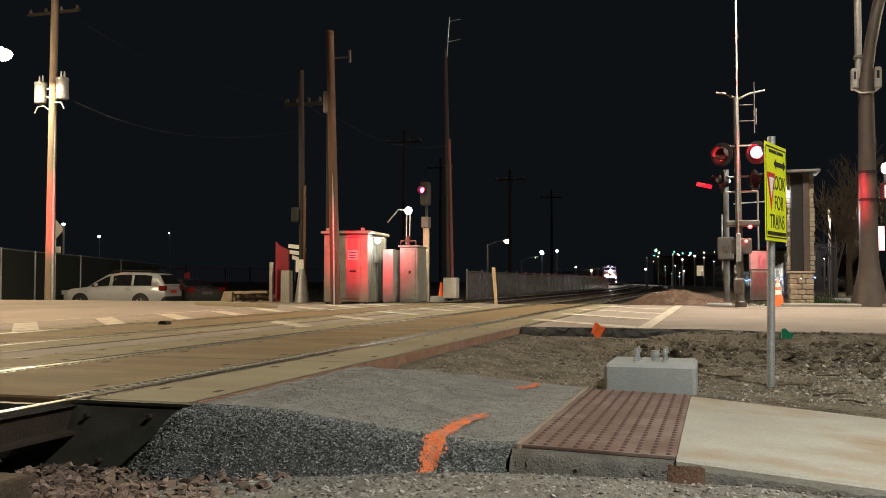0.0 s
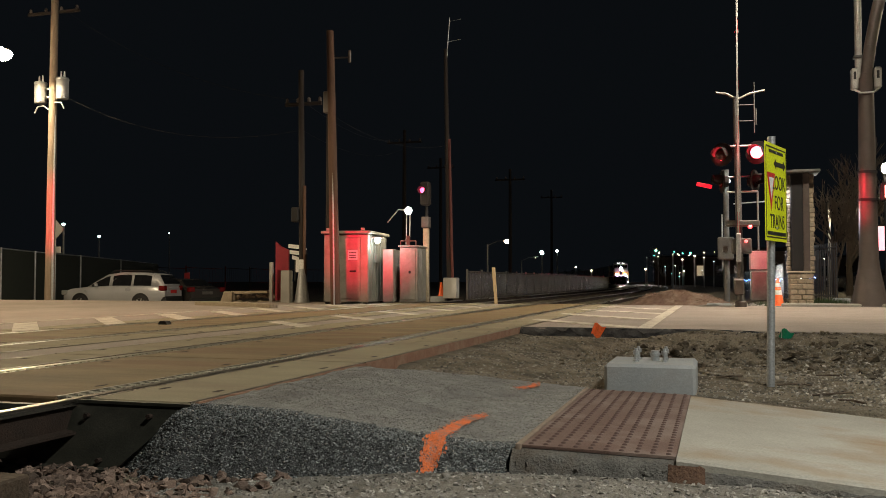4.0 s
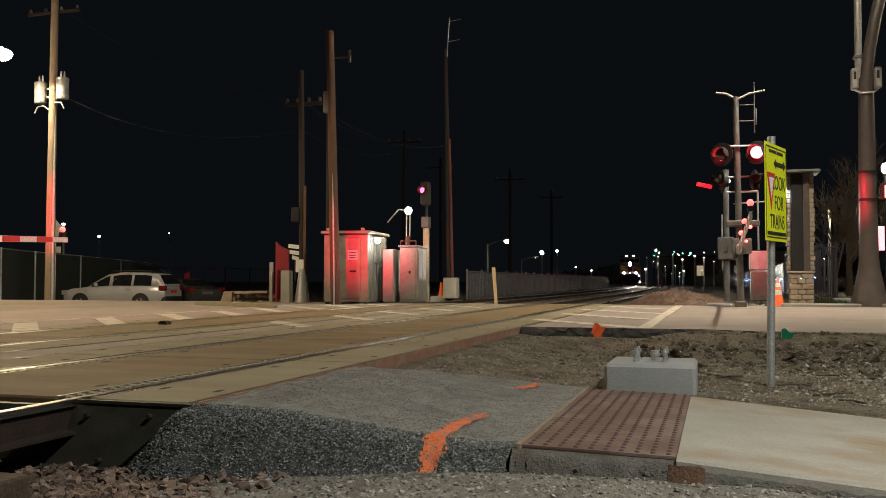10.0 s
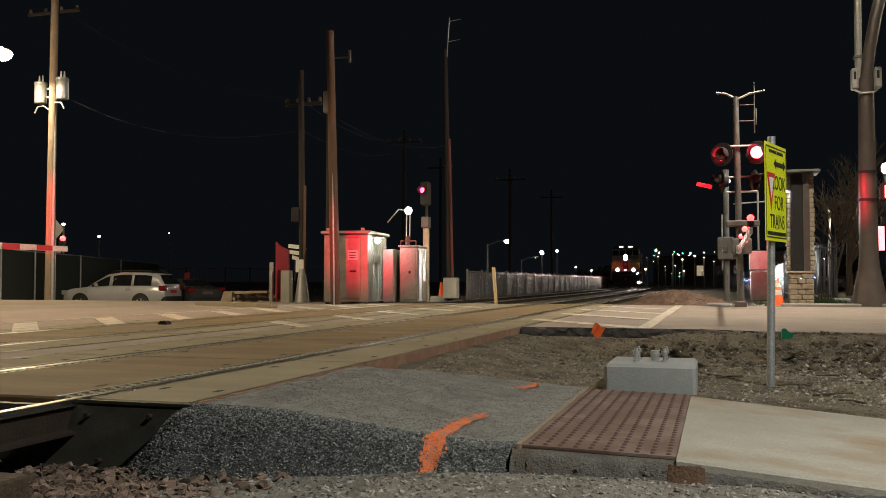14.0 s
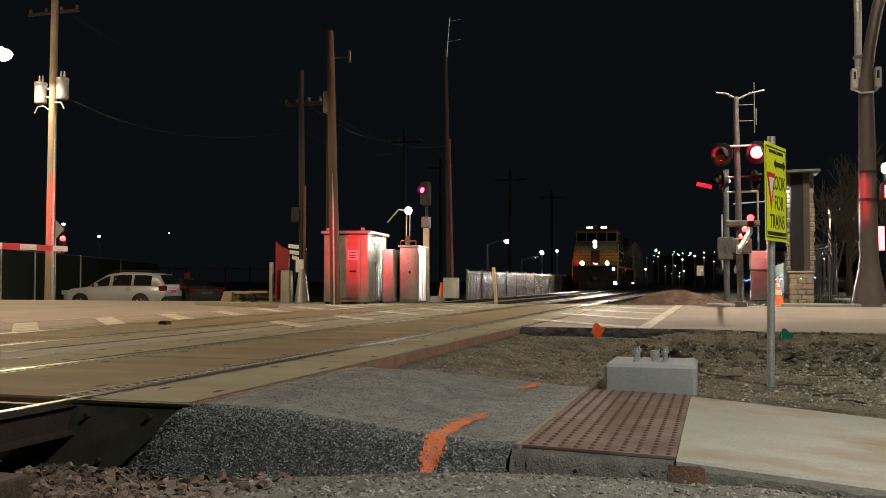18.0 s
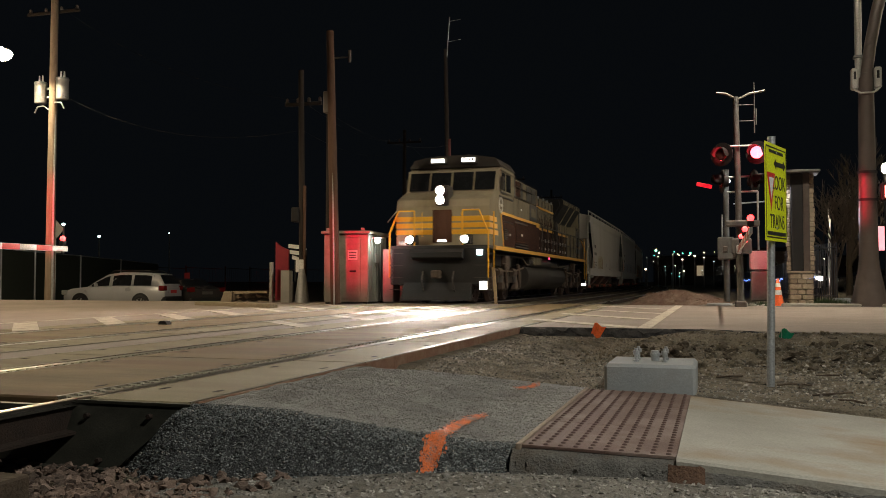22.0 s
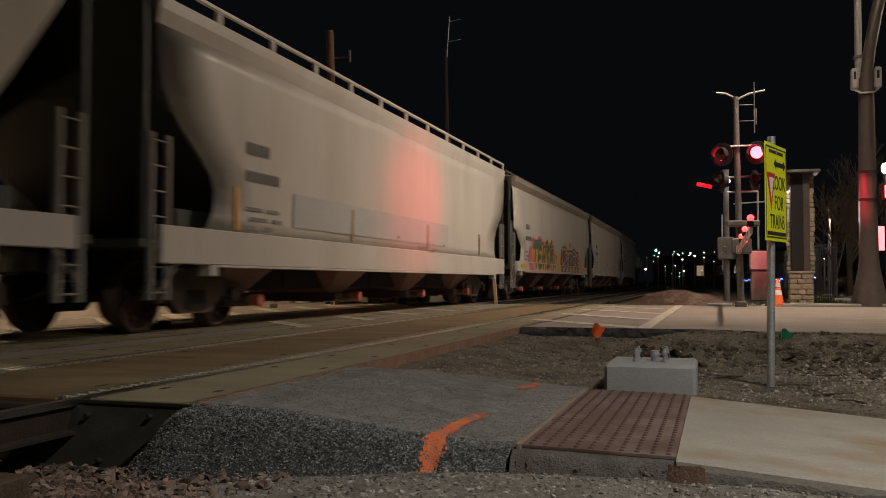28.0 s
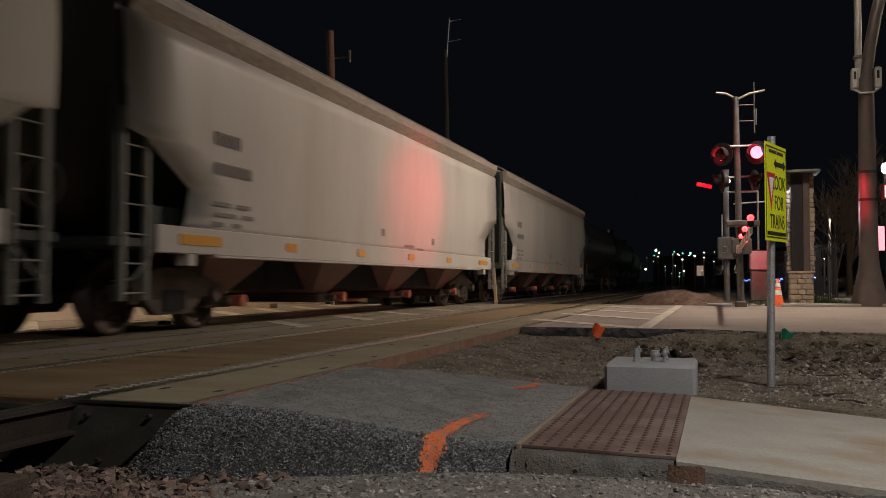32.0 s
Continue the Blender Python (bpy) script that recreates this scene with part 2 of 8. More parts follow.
def rail_line(s, x0):
    """Place and heading on a track that lies x0 beside the camera, s metres along."""
    if s <= BEND:
        return x0, s, 0.0
    r = RADIUS + x0
    a = (s - BEND) / RADIUS
    return x0 - r * (1 - math.cos(a)), BEND + r * math.sin(a), a


# ---- ground ----


def lines(*spans):
    """Grid lines: (from, to, step) spans."""
    out = []
    for a, b, step in spans:
        n = max(1, round((b - a) / step))
        out += [a + (b - a) * i / n for i in range(n)]
    return out + [spans[-1][1]]


def blend(t):
    t = min(1.0, max(0.0, t))
    return t * t * (3 - 2 * t)


def ground_height(x, y):
    rough = noise.fractal(Vector((x * 0.9, y * 0.9, 1.3)), 0.7, 2.1, 5)
    near = -0.325 + 0.015 * rough - 0.03 * blend((x + 0.2) / 1.2)
    dirt = -0.245 + 0.035 * rough
    berm = math.exp(-((y - 10.6) / 0.7) ** 2) * blend((x + 1.6) / 1.2)
    dirt += berm * (0.08 + 0.10 * max(0.0, noise.fractal(Vector((x * 2.2, y * 2.2, 7)), 0.8, 2.2, 5)))
    dirt -= 0.07 * blend((x + 0.2) / 1.5) * blend((9.5 - y) / 2.5)
    dirt += 0.15 * blend((-1.2 - x) / 1.2)
    dirt += blend((y - 10.8) / 1.2) * (0.12 + 0.11 * blend((x + 1.2) / 1.2))
    if x < -0.7:
        dirt += (min(dirt, -0.11) - dirt) * blend((-0.7 - x) / 0.5) * blend((y - 9.8) / 1.0)
    z = near + (dirt - near) * blend((y - 4.55) / 0.5)
    if x > -1.03:
        z += (-0.60 - z) * blend((y - 4.47) / 0.08) * blend((6.98 - y) / 0.08) * blend((x + 1.03) / 0.06)
    if x < -2.4:
        side = -0.345 + 0.015 * rough if y < 4.6 else -0.36 + 0.275 * blend((y - 6.9) / 0.4)
        z = z + (side - z) * blend((-2.4 - x) / 0.15)
    z += (-0.25 - z) * blend((y - 12.28) / 0.1)
    far = -0.14 + 0.03 * rough
    z += (far - z) * blend((y - 24.7) / 1.0)
    if x < -12:
        z += (-0.62 - z) * blend((-12 - x) / 3.0) * blend((y - 25.6) / 3.5)
    if y > 25 and x > -1.5:
        z += 0.10 * blend((x + 1.5) / 1.5)
    return z


gx = lines((-900, -120, 130), (-120, -24, 8), (-24, -6, 1.0), (-6, -2.9, 0.12), (-2.9, 3.2, 0.06), (3.2, 10, 0.5), (10, 60, 8), (60, 900, 140))
gy = lines((-900, -30, 145), (-30, 2.4, 3), (2.4, 3.4, 0.12), (3.4, 12.4, 0.06), (12.4, 32, 0.7), (32, 120, 8), (120, 1500, 115))
gk = Kit()
nx = len(gx)
gk.add([(x, y, ground_height(x, y)) for y in gy for x in gx],
       [(j * nx + i, j * nx + i + 1, (j + 1) * nx + i + 1, (j + 1) * nx + i) for j in range(len(gy) - 1) for i in range(nx - 1)], True)
part("ground", gk, SOIL, None, "dry brown soil with gravel and clods beside the tracks", "structure")

# road slab with a cambered crest, gaps left for the crossing panels
ROAD0, ROAD1 = 12.25, 24.6


def road_strip(name, x0, x1, y0, y1, z=0.0, label=""):
    k = Kit()
    k.box(x0, x1, y0, y1, -0.3, z, 0.012)
    return part(name, k, ASPHALT, None, label, "structure")


road_strip("road", -2.60, 70, ROAD0, ROAD1, -0.006, "worn asphalt road crossing the railway, warm in the lamp light")
road_strip("road_between_tracks", -6.05, -5.555, 4.3, ROAD1, -0.004, "worn asphalt strip between the two tracks")
road_strip("road_far_side", -90, -9.02, 4.6, 25.4, -0.006, "worn asphalt road beyond the tracks")

WORN_ANGLE = surface("worn_edge_steel", (0.26, 0.24, 0.19), (0.36, 0.33, 0.27), 6, 0.42, 0.75, 0.2, 90, dirt=(0.10, 0.07, 0.045), dirt_scale=3, dirt_amount=0.8)
POCKET = surface("rusty_pocket", (0.022, 0.013, 0.008), (0.04, 0.024, 0.014), 9, 0.95, 0, 0.4, 90)
# Pale tone of the ribs also carries the lamp light that falls on them.
DUSTY_LIT_RUBBER = surface("dusty_lit_rubber", (0.33, 0.31, 0.23), (0.44, 0.41, 0.31), 8, 0.85, 0, 0.3, 70)

# ---- crossing panels: gauge and field pieces on both tracks ----
surface_thing = tagged(new("crossing_surface"), "concrete panel crossing surface, rust-stained and dusty", "crossing surface", kind="structure")


def panel_row(x0, x1, y0, y1, step, material):
    y = y0
    while y < y1 - 0.2:
        e = min(y + step, y1)
        k = Kit()
        k.box(x0, x1, y + 0.006, e - 0.006, -0.28, 0.0, 0.012)
        part("panel", k, material, surface_thing)
        for px, py in [(px, py) for px in (x0 + 0.12, x1 - 0.12) for py in (y + 0.5, e - 0.5)]:
            px, py = px + random.uniform(-0.015, 0.015), py + random.uniform(-0.04, 0.04)
            h = Kit().prism([(px - 0.016, py - 0.045), (px + 0.004, py - 0.056), (px + 0.018, py - 0.03), (px + 0.015, py + 0.045), (px - 0.006, py + 0.055), (px - 0.02, py + 0.02)], "z", -0.02, 0.0015)
            part("lifting_pocket", h, POCKET, surface_thing)
        for ex in (x0, x1 - 0.022):
            part("edge_angle", Kit().box(ex, ex + 0.022, y + 0.02, e - 0.02, -0.05, 0.002), WORN_ANGLE, surface_thing)
        y = e


for centre, first in ((NEAR_TRACK, 4.12), (FAR_TRACK, 4.6)):
    n = centre + 0.755
    f = centre - 0.755
    panel_row(n + 0.075, n + 0.70, first, ROAD1 + 0.4, 2.44, FIELD_PANEL)
    panel_row(f + 0.13, n - 0.13, first, ROAD1 + 0.4, 2.44, PANEL)
    panel_row(f - 0.70, f - 0.075, first, ROAD1 + 0.4, 2.44, FIELD_PANEL)
    for x in (n + 0.056, f - 0.056):
        part("field_filler", Kit().box(x - 0.018, x + 0.018, first, ROAD1 + 0.4, -0.25, -0.022), RUBBER, surface_thing, "black rubber strip beside the rail")
    for x in (n - 0.085, f + 0.085):
        k = Kit().box(x - 0.046, x + 0.046, first, ROAD1 + 0.4, -0.25, -0.035)
        part("flangeway_filler", k, RUBBER, surface_thing, "black rubber flangeway filler")
        k = Kit()
        y = first + 0.05
        while y < 16.0:
            k.box(x - 0.042, x - 0.016, y, y + 0.05, -0.034, -0.001)
            k.box(x - 0.006, x + 0.016, y, y + 0.05, -0.034, -0.003)
            y += 0.095
        part("filler_ribs", k, DUSTY_LIT_RUBBER, surface_thing, "dusty worn rubber ribs, lamp light put into the pale colour", "stuff")
# rust-red steel edge along the outer panel
k = Kit()
y = 4.12
while y < 12.2:
    k.box(-2.624, -2.606, y + (0.06 if y < 4.2 else 0.004), min(y + 3.05, 12.3) - 0.004, -0.22, -0.004)
    y += 3.05
part("edge_strip", k, PANEL_EDGE, surface_thing, "rust-stained steel edging of the panels")


def rail_mesh(x0, s0, s1):
    """Rails with head, web and foot, following the line."""
    head, foot = Kit(), Kit()
    prof_head = [(-0.036, -0.004), (-0.03, 0.0), (0.03, 0.0), (0.036, -0.004), (0.036, -0.035), (-0.036, -0.035)]
    prof_foot = [(-0.012, -0.035), (0.012, -0.035), (0.012, -0.155), (0.075, -0.165), (0.075, -0.178), (-0.075, -0.178), (-0.075, -0.165), (-0.012, -0.155)]
    stops, s = [], s0
    while s < s1:
        stops.append(s)
        s += 40 if s < -5 else (45 - s if s < 40 else 6)
    stops.append(s1)
    for kit, prof in ((head, prof_head), (foot, prof_foot)):
        v, n = [], len(prof)
        for s in stops:
            x, y, a = rail_line(s, x0)
            for u, z in prof:
                v.append((x + u * math.cos(a), y + u * math.sin(a), z))
        kit.add(v, [(j * n + i, j * n + (i + 1) % n, (j + 1) * n + (i + 1) % n, (j + 1) * n + i) for j in range(len(stops) - 1) for i in range(n)])
    return head, foot


for centre in (NEAR_TRACK, FAR_TRACK):
    track = tagged(new("railway_track"), "steel rails with polished heads on dark timber ties", "railway track", "the two tracks", "structure")
    for off in (-0.755, 0.755):
        head, foot = rail_mesh(centre + off, -40, 470)
        r = part("rail", foot, RAIL_RUST, track, "rusty steel rail")
        part("rail_head", head, RAIL_TOP, r, "polished running surface")
    tie_kit = Kit().box(-1.3, 1.3, -0.115, 0.115, -0.36, -0.182, 0.01).mesh("tie")
    s = -13.39
    while s < 90:
        if s < 3.3 or s > ROAD1 + 0.6:
            x, y, a = rail_line(s, centre)
            t = part("tie", tie_kit, TIE, track)
            t.matrix_basis = pose(x, y, random.uniform(-0.012, 0.0), 0, 0, math.degrees(a) + random.uniform(-1, 1))
        s += 0.53

# ---- foreground: patch, tactile plates, sidewalk, footing ----


def slab_height(x):
    return -0.195 - 0.02 * max(0.0, min(1.0, (x + 0.97) / 0.77)) - 0.085 * max(0.0, min(2.2, x + 0.2))


def patch_height(x, y):
    """Asphalt patch between the panels and the plates: it sags to the plates and breaks off to the gravel."""
    t = (x + 2.6) / 1.62
    top = -0.01 + (slab_height(-0.97) - 0.012 + 0.01) * blend(t) + 0.012 * noise.fractal(Vector((x * 3, y * 3, 2)), 0.8, 2, 4)
    edge = 4.11 + 0.49 * t + 0.05 * noise.noise(Vector((x * 3, 0, 5)))
    drop = blend((edge - y) / (0.36 - 0.16 * t))
    z = top + (-0.36 - top) * drop
    back = 6.3 + 0.85 * blend((x + 2.6) / 1.3) + 0.04 * noise.noise(Vector((x * 4, 3, 5)))
    z += (-0.32 - z) * blend((y - back) / 0.12)
    return z + 0.028 * noise.fractal(Vector((x * 14, y * 14, 2)), 0.9, 2.1, 3) * (0.15 + drop)


px = [-3.1 + 0.03 * i for i in range(72)]
py = [3.85 + 0.03 * i for i in range(115)]
verts = [(x, y, patch_height(max(x, -2.6), y) - 0.3 * blend((-2.6 - x) / 0.42)) for y in py for x in px]
cells = [(j * 72 + i, j * 72 + i + 1, (j + 1) * 72 + i + 1, (j + 1) * 72 + i) for j in range(114) for i in range(71)]


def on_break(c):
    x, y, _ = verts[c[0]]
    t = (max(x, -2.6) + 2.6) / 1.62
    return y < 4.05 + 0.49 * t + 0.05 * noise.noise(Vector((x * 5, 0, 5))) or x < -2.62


patch = tagged(new("asphalt_patch"), "grey asphalt patch with a crumbling dark edge", "asphalt patch", kind="structure")
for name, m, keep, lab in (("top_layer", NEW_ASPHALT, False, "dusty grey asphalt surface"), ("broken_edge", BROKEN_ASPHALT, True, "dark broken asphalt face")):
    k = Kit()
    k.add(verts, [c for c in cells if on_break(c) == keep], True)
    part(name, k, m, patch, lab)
bed = Kit()
bx = [-2.6 + 0.05 * i for i in range(110)]
by = [0.5 + 0.05 * i for i in range(81)]
bed.add([(x, y, ground_height(x, y) + 0.006 - 0.03 * blend((1.4 + 0.8 * noise.noise(Vector((x * 1.3, y * 1.3, 6))) - y) / 0.5) - 0.03 * blend((x - 2.2 - 0.4 * noise.noise(Vector((y * 2, 1, 6)))) / 0.3)) for y in by for x in bx], [(j * 110 + i, j * 110 + i + 1, (j + 1) * 110 + i + 1, (j + 1) * 110 + i) for j in range(80) for i in range(109)], True)
part("gravel_bed", bed, GRAVEL_FINE, None, "packed grey crushed stone", "structure")

# sprayed marks: fine droplets laid just above the patch
for pts, w, count in (([(-1.40, 4.33), (-1.381, 4.43), (-1.383, 4.575), (-1.398, 4.81), (-1.377, 5.025), (-1.36, 5.28)], 0.034, 5200), ([(-1.411, 6.57), (-1.356, 7.03)], 0.036, 900)):
    k, rnd = Kit(), random.Random(61)
    for _ in range(count):
        u = rnd.random() * (len(pts) - 1)
        i, a = int(u), u - int(u)
        (x0, y0), (x1, y1) = pts[i], pts[i + 1]
        fade = 1.0 - 0.65 * u / (len(pts) - 1)
        x, y = x0 + (x1 - x0) * a + rnd.gauss(0, w * 0.5), y0 + (y1 - y0) * a + rnd.gauss(0, 0.03)
        if rnd.random() > fade * (0.75 + 0.8 * noise.noise(Vector((x * 14, y * 6, 2)))):
            continue
        r, t = rnd.uniform(0.003, 0.008), rnd.uniform(0, 3.1)
        c, d = r * math.cos(t), r * math.sin(t)
        k.add([(x + p, y + q * 1.6, patch_height(x + p, y + q * 1.6) + 0.011) for p, q in ((c, d), (-d, c), (-c, -d), (d, -c))], [(0, 1, 2, 3)])
    tagged(part("paint_mark", k, ORANGE_SPRAY, None, "orange sprayed utility mark on the asphalt patch"), category="paint mark", kind="stuff")

# tactile plates with domes
walkway = tagged(new("sidewalk"), "pale concrete sidewalk slab with a tactile strip", "sidewalk", kind="structure")
# Dome colour holds both the wear and the domes' small shadows.
DOME = surface("worn_shaded_domes", (0.058, 0.031, 0.025), (0.09, 0.05, 0.04), 9, 0.7, 0, 0.2, 90)
for y0, y1 in ((4.52, 5.345), (5.345, 6.17), (6.17, 7.0)):
    for x0, x1 in ((-0.955, -0.2),):
        k = Kit()
        za, zb = slab_height(x0), slab_height(x1)
        k.add([(x, y, z + d) for d in (0.0, -0.014) for x, y, z in ((x0, y0 + 0.003, za), (x1, y0 + 0.003, zb), (x1, y1 - 0.003, zb), (x0, y1 - 0.003, za))],
              [(0, 1, 2, 3), (4, 7, 6, 5), (0, 4, 5, 1), (1, 5, 6, 2), (2, 6, 7, 3), (3, 7, 4, 0)])
        plate = part("tactile_plate", k, TACTILE, walkway, "dusty brick-red tactile plate with rows of domes")
        d = Kit()
        for a in range(10):
            for b in range(10):
                x, y = x0 + 0.038 + a * 0.0755, y0 + 0.045 + b * 0.082
                d.lathe([(0.0145, 0.0), (0.012, 0.006), (0.006, 0.0085), (0.0004, 0.009)], (x, y, slab_height(x)), 7)
        part("domes", d, DOME, plate, "raised domes, wear and their small shadows in one dark colour", "stuff")
k = Kit().box(-0.985, -0.957, 4.5, 7.02, slab_height(-0.97) - 0.1, slab_height(-0.97) + 0.008, 0.004)
part("edging_board", k, POLE_GREY, walkway, "thin pale edging board")
k = Kit()
xs = [-0.197, 0.5, 1.2, 2.0, 3.5, 12.0]
lo = [(x, 4.46 + 0.0 * x, slab_height(x)) for x in xs]
for x0, x1 in zip(xs, xs[1:]):
    z0, z1 = slab_height(x0), slab_height(x1)
    k.add([(x0, 4.47, z0 - 0.012), (x1, 4.47, z1 - 0.012), (x1, 6.93, z1), (x0, 6.93, z0), (x0, 4.49, z0 + 0.0), (x1, 4.49, z1 + 0.0),
           (x0, 4.46, z0 - 0.2), (x1, 4.46, z1 - 0.2), (x0, 6.95, z0 - 0.2), (x1, 6.95, z1 - 0.2)],
          [(4, 5, 2, 3), (0, 1, 5, 4), (6, 7, 1, 0), (3, 2, 9, 8)])
part("slab", k, SLAB, walkway, "pale concrete slab stained with rust")
k = Kit()
n = 130
for i in range(n + 1):
    x = -1.0 + i * 0.04
    for j, (y, z) in enumerate(((4.62, -0.017), (4.50, -0.018), (4.46, -0.05), (4.43, -0.10), (4.40, -0.16), (4.36, -0.22))):
        w = noise.fractal(Vector((x * 9, j * 1.7, 3)), 0.8, 2, 4)
        k.v.append((x, y + 0.025 * w * (j > 0), slab_height(x) + z + 0.012 * w * (j > 1)))
k.f = [(i * 6 + j, (i + 1) * 6 + j, (i + 1) * 6 + j + 1, i * 6 + j + 1) for i in range(n) for j in range(5)]
k.s = [True] * len(k.f)
part("rough_edge", k, ROUGH_CONCRETE, walkway, "rough broken concrete under the slab edge")
k = Kit()
for i in range(15):
    for j in range(9):
        u, v = i / 7 - 1, j / 8
        r = 0.10 * (1 + 0.35 * noise.fractal(Vector((u * 2, v * 3, 8)), 0.8, 2, 4)) * max(0.0, 1 - abs(u) ** 3)
        k.v.append((-0.15 + 0.085 * u, 4.478 - 0.115 * v - r * 0.16, -0.245 - 0.13 * v + 0.008 * noise.noise(Vector((u * 5, v * 5, 2)))))
k.f = [(i * 9 + j, (i + 1) * 9 + j, (i + 1) * 9 + j + 1, i * 9 + j + 1) for i in range(14) for j in range(8)]
k.s = [False] * len(k.f)
part("rust_stain", k, RUST_EARTH, walkway, "rust-brown soil lump at the slab edge")

footing = thing("signal_footing", (-0.51, 7.5, -0.24), "cast concrete footing with anchor bolts and a pipe stub", "footing")
k = Kit().box(-0.345, 0.345, -0.36, 0.36, -0.1, 0.228, 0.024)
part("concrete_block", k, BLOCK, footing)
for x, y in ((-0.12, -0.11), (0.1, -0.11), (-0.12, 0.13), (0.1, 0.13)):
    k = Kit().cyl((x, y, 0.22), (x, y, 0.335), 0.013, n=8).cyl((x, y, 0.285), (x, y, 0.315), 0.026, n=6).cyl((x, y, 0.225), (x, y, 0.245), 0.026, n=6)
    part("anchor_bolt", k, GALV, footing, "galvanised anchor bolt with a nut")
part("pipe_stub", Kit().cyl((0.02, 0.02, 0.22), (0.02, 0.02, 0.31), 0.035, n=12).cyl((0.02, 0.02, 0.27), (0.02, 0.02, 0.29), 0.043, n=12), GALV, footing, "grey conduit stub")

# ---- loose stones ----


def stone_shapes(n, seed):
    rnd = random.Random(seed)
    shapes = []
    for _ in range(n):
        b = bmesh.new()
        for _ in range(9):
            v = Vector((rnd.gauss(0, 1), rnd.gauss(0, 1), rnd.gauss(0, 1))).normalized()
            b.verts.new((v.x * rnd.uniform(0.75, 1.1), v.y * rnd.uniform(0.6, 1.0), v.z * rnd.uniform(0.45, 0.8)))
        h = bmesh.ops.convex_hull(b, input=b.verts)
        loose = [v for v in b.verts if not v.link_faces]
        for v in loose:
            b.verts.remove(v)
        b.verts.index_update()
        shapes.append((np.array([v.co[:] for v in b.verts]), [tuple(q.index for q in f.verts) for f in b.faces]))
        b.free()
    return shapes


SHAPES = stone_shapes(14, 4)


def scatter(name, material, label, count, where, size, seed, height):
    """Stones of size (min, max, bias) strewn by where(rnd) -> (x, y), resting at height(x, y)."""
    rnd = random.Random(seed)
    k = Kit()
    for _ in range(count):
        x, y = where(rnd)
        r = size[0] + (size[1] - size[0]) * rnd.random() ** size[2]
        v, f = SHAPES[rnd.randrange(len(SHAPES))]
        m = np.array(Euler((rnd.uniform(-0.5, 0.5), rnd.uniform(-0.5, 0.5), rnd.uniform(0, 6.28))).to_matrix())
        p = v @ m.T * r + np.array((x, y, height(x, y) + r * 0.25))
        k.add([tuple(q) for q in p], f)
    ob = part(name, k, material, None, label, "stuff")
    return ob


def vary(material, low=0.55, high=1.35):
    """Lets each loose piece differ in tone."""
    nt = material.node_tree
    b = nt.nodes["Principled BSDF"]
    src = b.inputs["Base Color"].links[0].from_socket
    geo = nt.nodes.new("ShaderNodeNewGeometry")
    mr = nt.nodes.new("ShaderNodeMapRange")
    mr.inputs["To Min"].default_value, mr.inputs["To Max"].default_value = low, high
    nt.links.new(geo.outputs["Random Per Island"], mr.inputs["Value"])
    mx = nt.nodes.new("ShaderNodeMix")
    mx.data_type, mx.blend_type = "RGBA", "MULTIPLY"
    mx.inputs["Factor"].default_value = 1.0
    c = [q for q in mx.inputs if q.type == "RGBA"]
    nt.links.new(src, c[0])
    nt.links.new(mr.outputs["Result"], c[1])
    nt.links.new([q for q in mx.outputs if q.type == "RGBA"][0], b.inputs["Base Color"])


for m in (GRAVEL, BALLAST):
    vary(m, 0.35, 1.35)
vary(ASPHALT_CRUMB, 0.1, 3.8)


def crumb_spot(r):
    x = r.uniform(-3.05, -0.98)
    edge = 4.11 + 0.49 * (max(x, -2.6) + 2.6) / 1.62
    return x, edge + 0.04 - abs(r.gauss(0, 0.17)) if r.random() < 0.85 else r.uniform(3.85, edge)


scatter("gravel", GRAVEL, "grey crushed stone strewn over the soil", 15000, lambda r: (r.uniform(-2.6, 1.8), r.uniform(3.3, 4.5)), (0.004, 0.022, 2.6), 5, ground_height)
scatter("ballast_stones", BALLAST, "pinkish granite ballast stones", 2600, lambda r: (r.uniform(-6.4, -2.0) if r.random() < 0.6 else r.triangular(-3.6, -1.9, -3), r.uniform(2.6, 4.25)), (0.018, 0.045, 1.2), 6, ground_height)
scatter("track_ballast", BALLAST, "ballast shoulder along the tracks", 5000, lambda r: (r.uniform(-9.6, -2.0), r.uniform(25.1, 40)), (0.03, 0.055, 1.0), 7, lambda x, y: -0.2)
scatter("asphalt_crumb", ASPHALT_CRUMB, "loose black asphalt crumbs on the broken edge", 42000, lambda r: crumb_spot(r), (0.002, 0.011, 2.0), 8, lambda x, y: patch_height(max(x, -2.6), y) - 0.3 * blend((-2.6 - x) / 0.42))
scatter("edge_grit", GRAVEL, "pale grit on the broken asphalt face", 2600, lambda r: crumb_spot(r), (0.002, 0.009, 2.2), 18, lambda x, y: patch_height(max(x, -2.6), y) - 0.3 * blend((-2.6 - x) / 0.42) + 0.004)
scatter("patch_grit", GRAVEL, "pale grit on the asphalt patch", 17000, lambda r: (r.uniform(-2.55, -1.0), r.uniform(4.45, 7.0)), (0.002, 0.007, 2.0), 12, patch_height)
scatter("soil_clods", SOIL, "lumps of dry earth", 2600, lambda r: (r.triangular(-1.9, 3.2, 1.5), min(11.9, max(7.2, r.gauss(10.5, 0.8)))), (0.005, 0.045, 2.6), 9, ground_height)
DARK_SOIL = surface("dark_moist_soil", (0.062, 0.048, 0.03), (0.12, 0.094, 0.062), 9, 0.95, 0, 1.0, 60)
scatter("large_clods", DARK_SOIL, "large dark clods on the dug earth bank", 170, lambda r: (r.uniform(-0.9, 3.4), min(11.6, max(9.4, r.gauss(10.6, 0.45)))), (0.03, 0.085, 2.4), 14, ground_height)
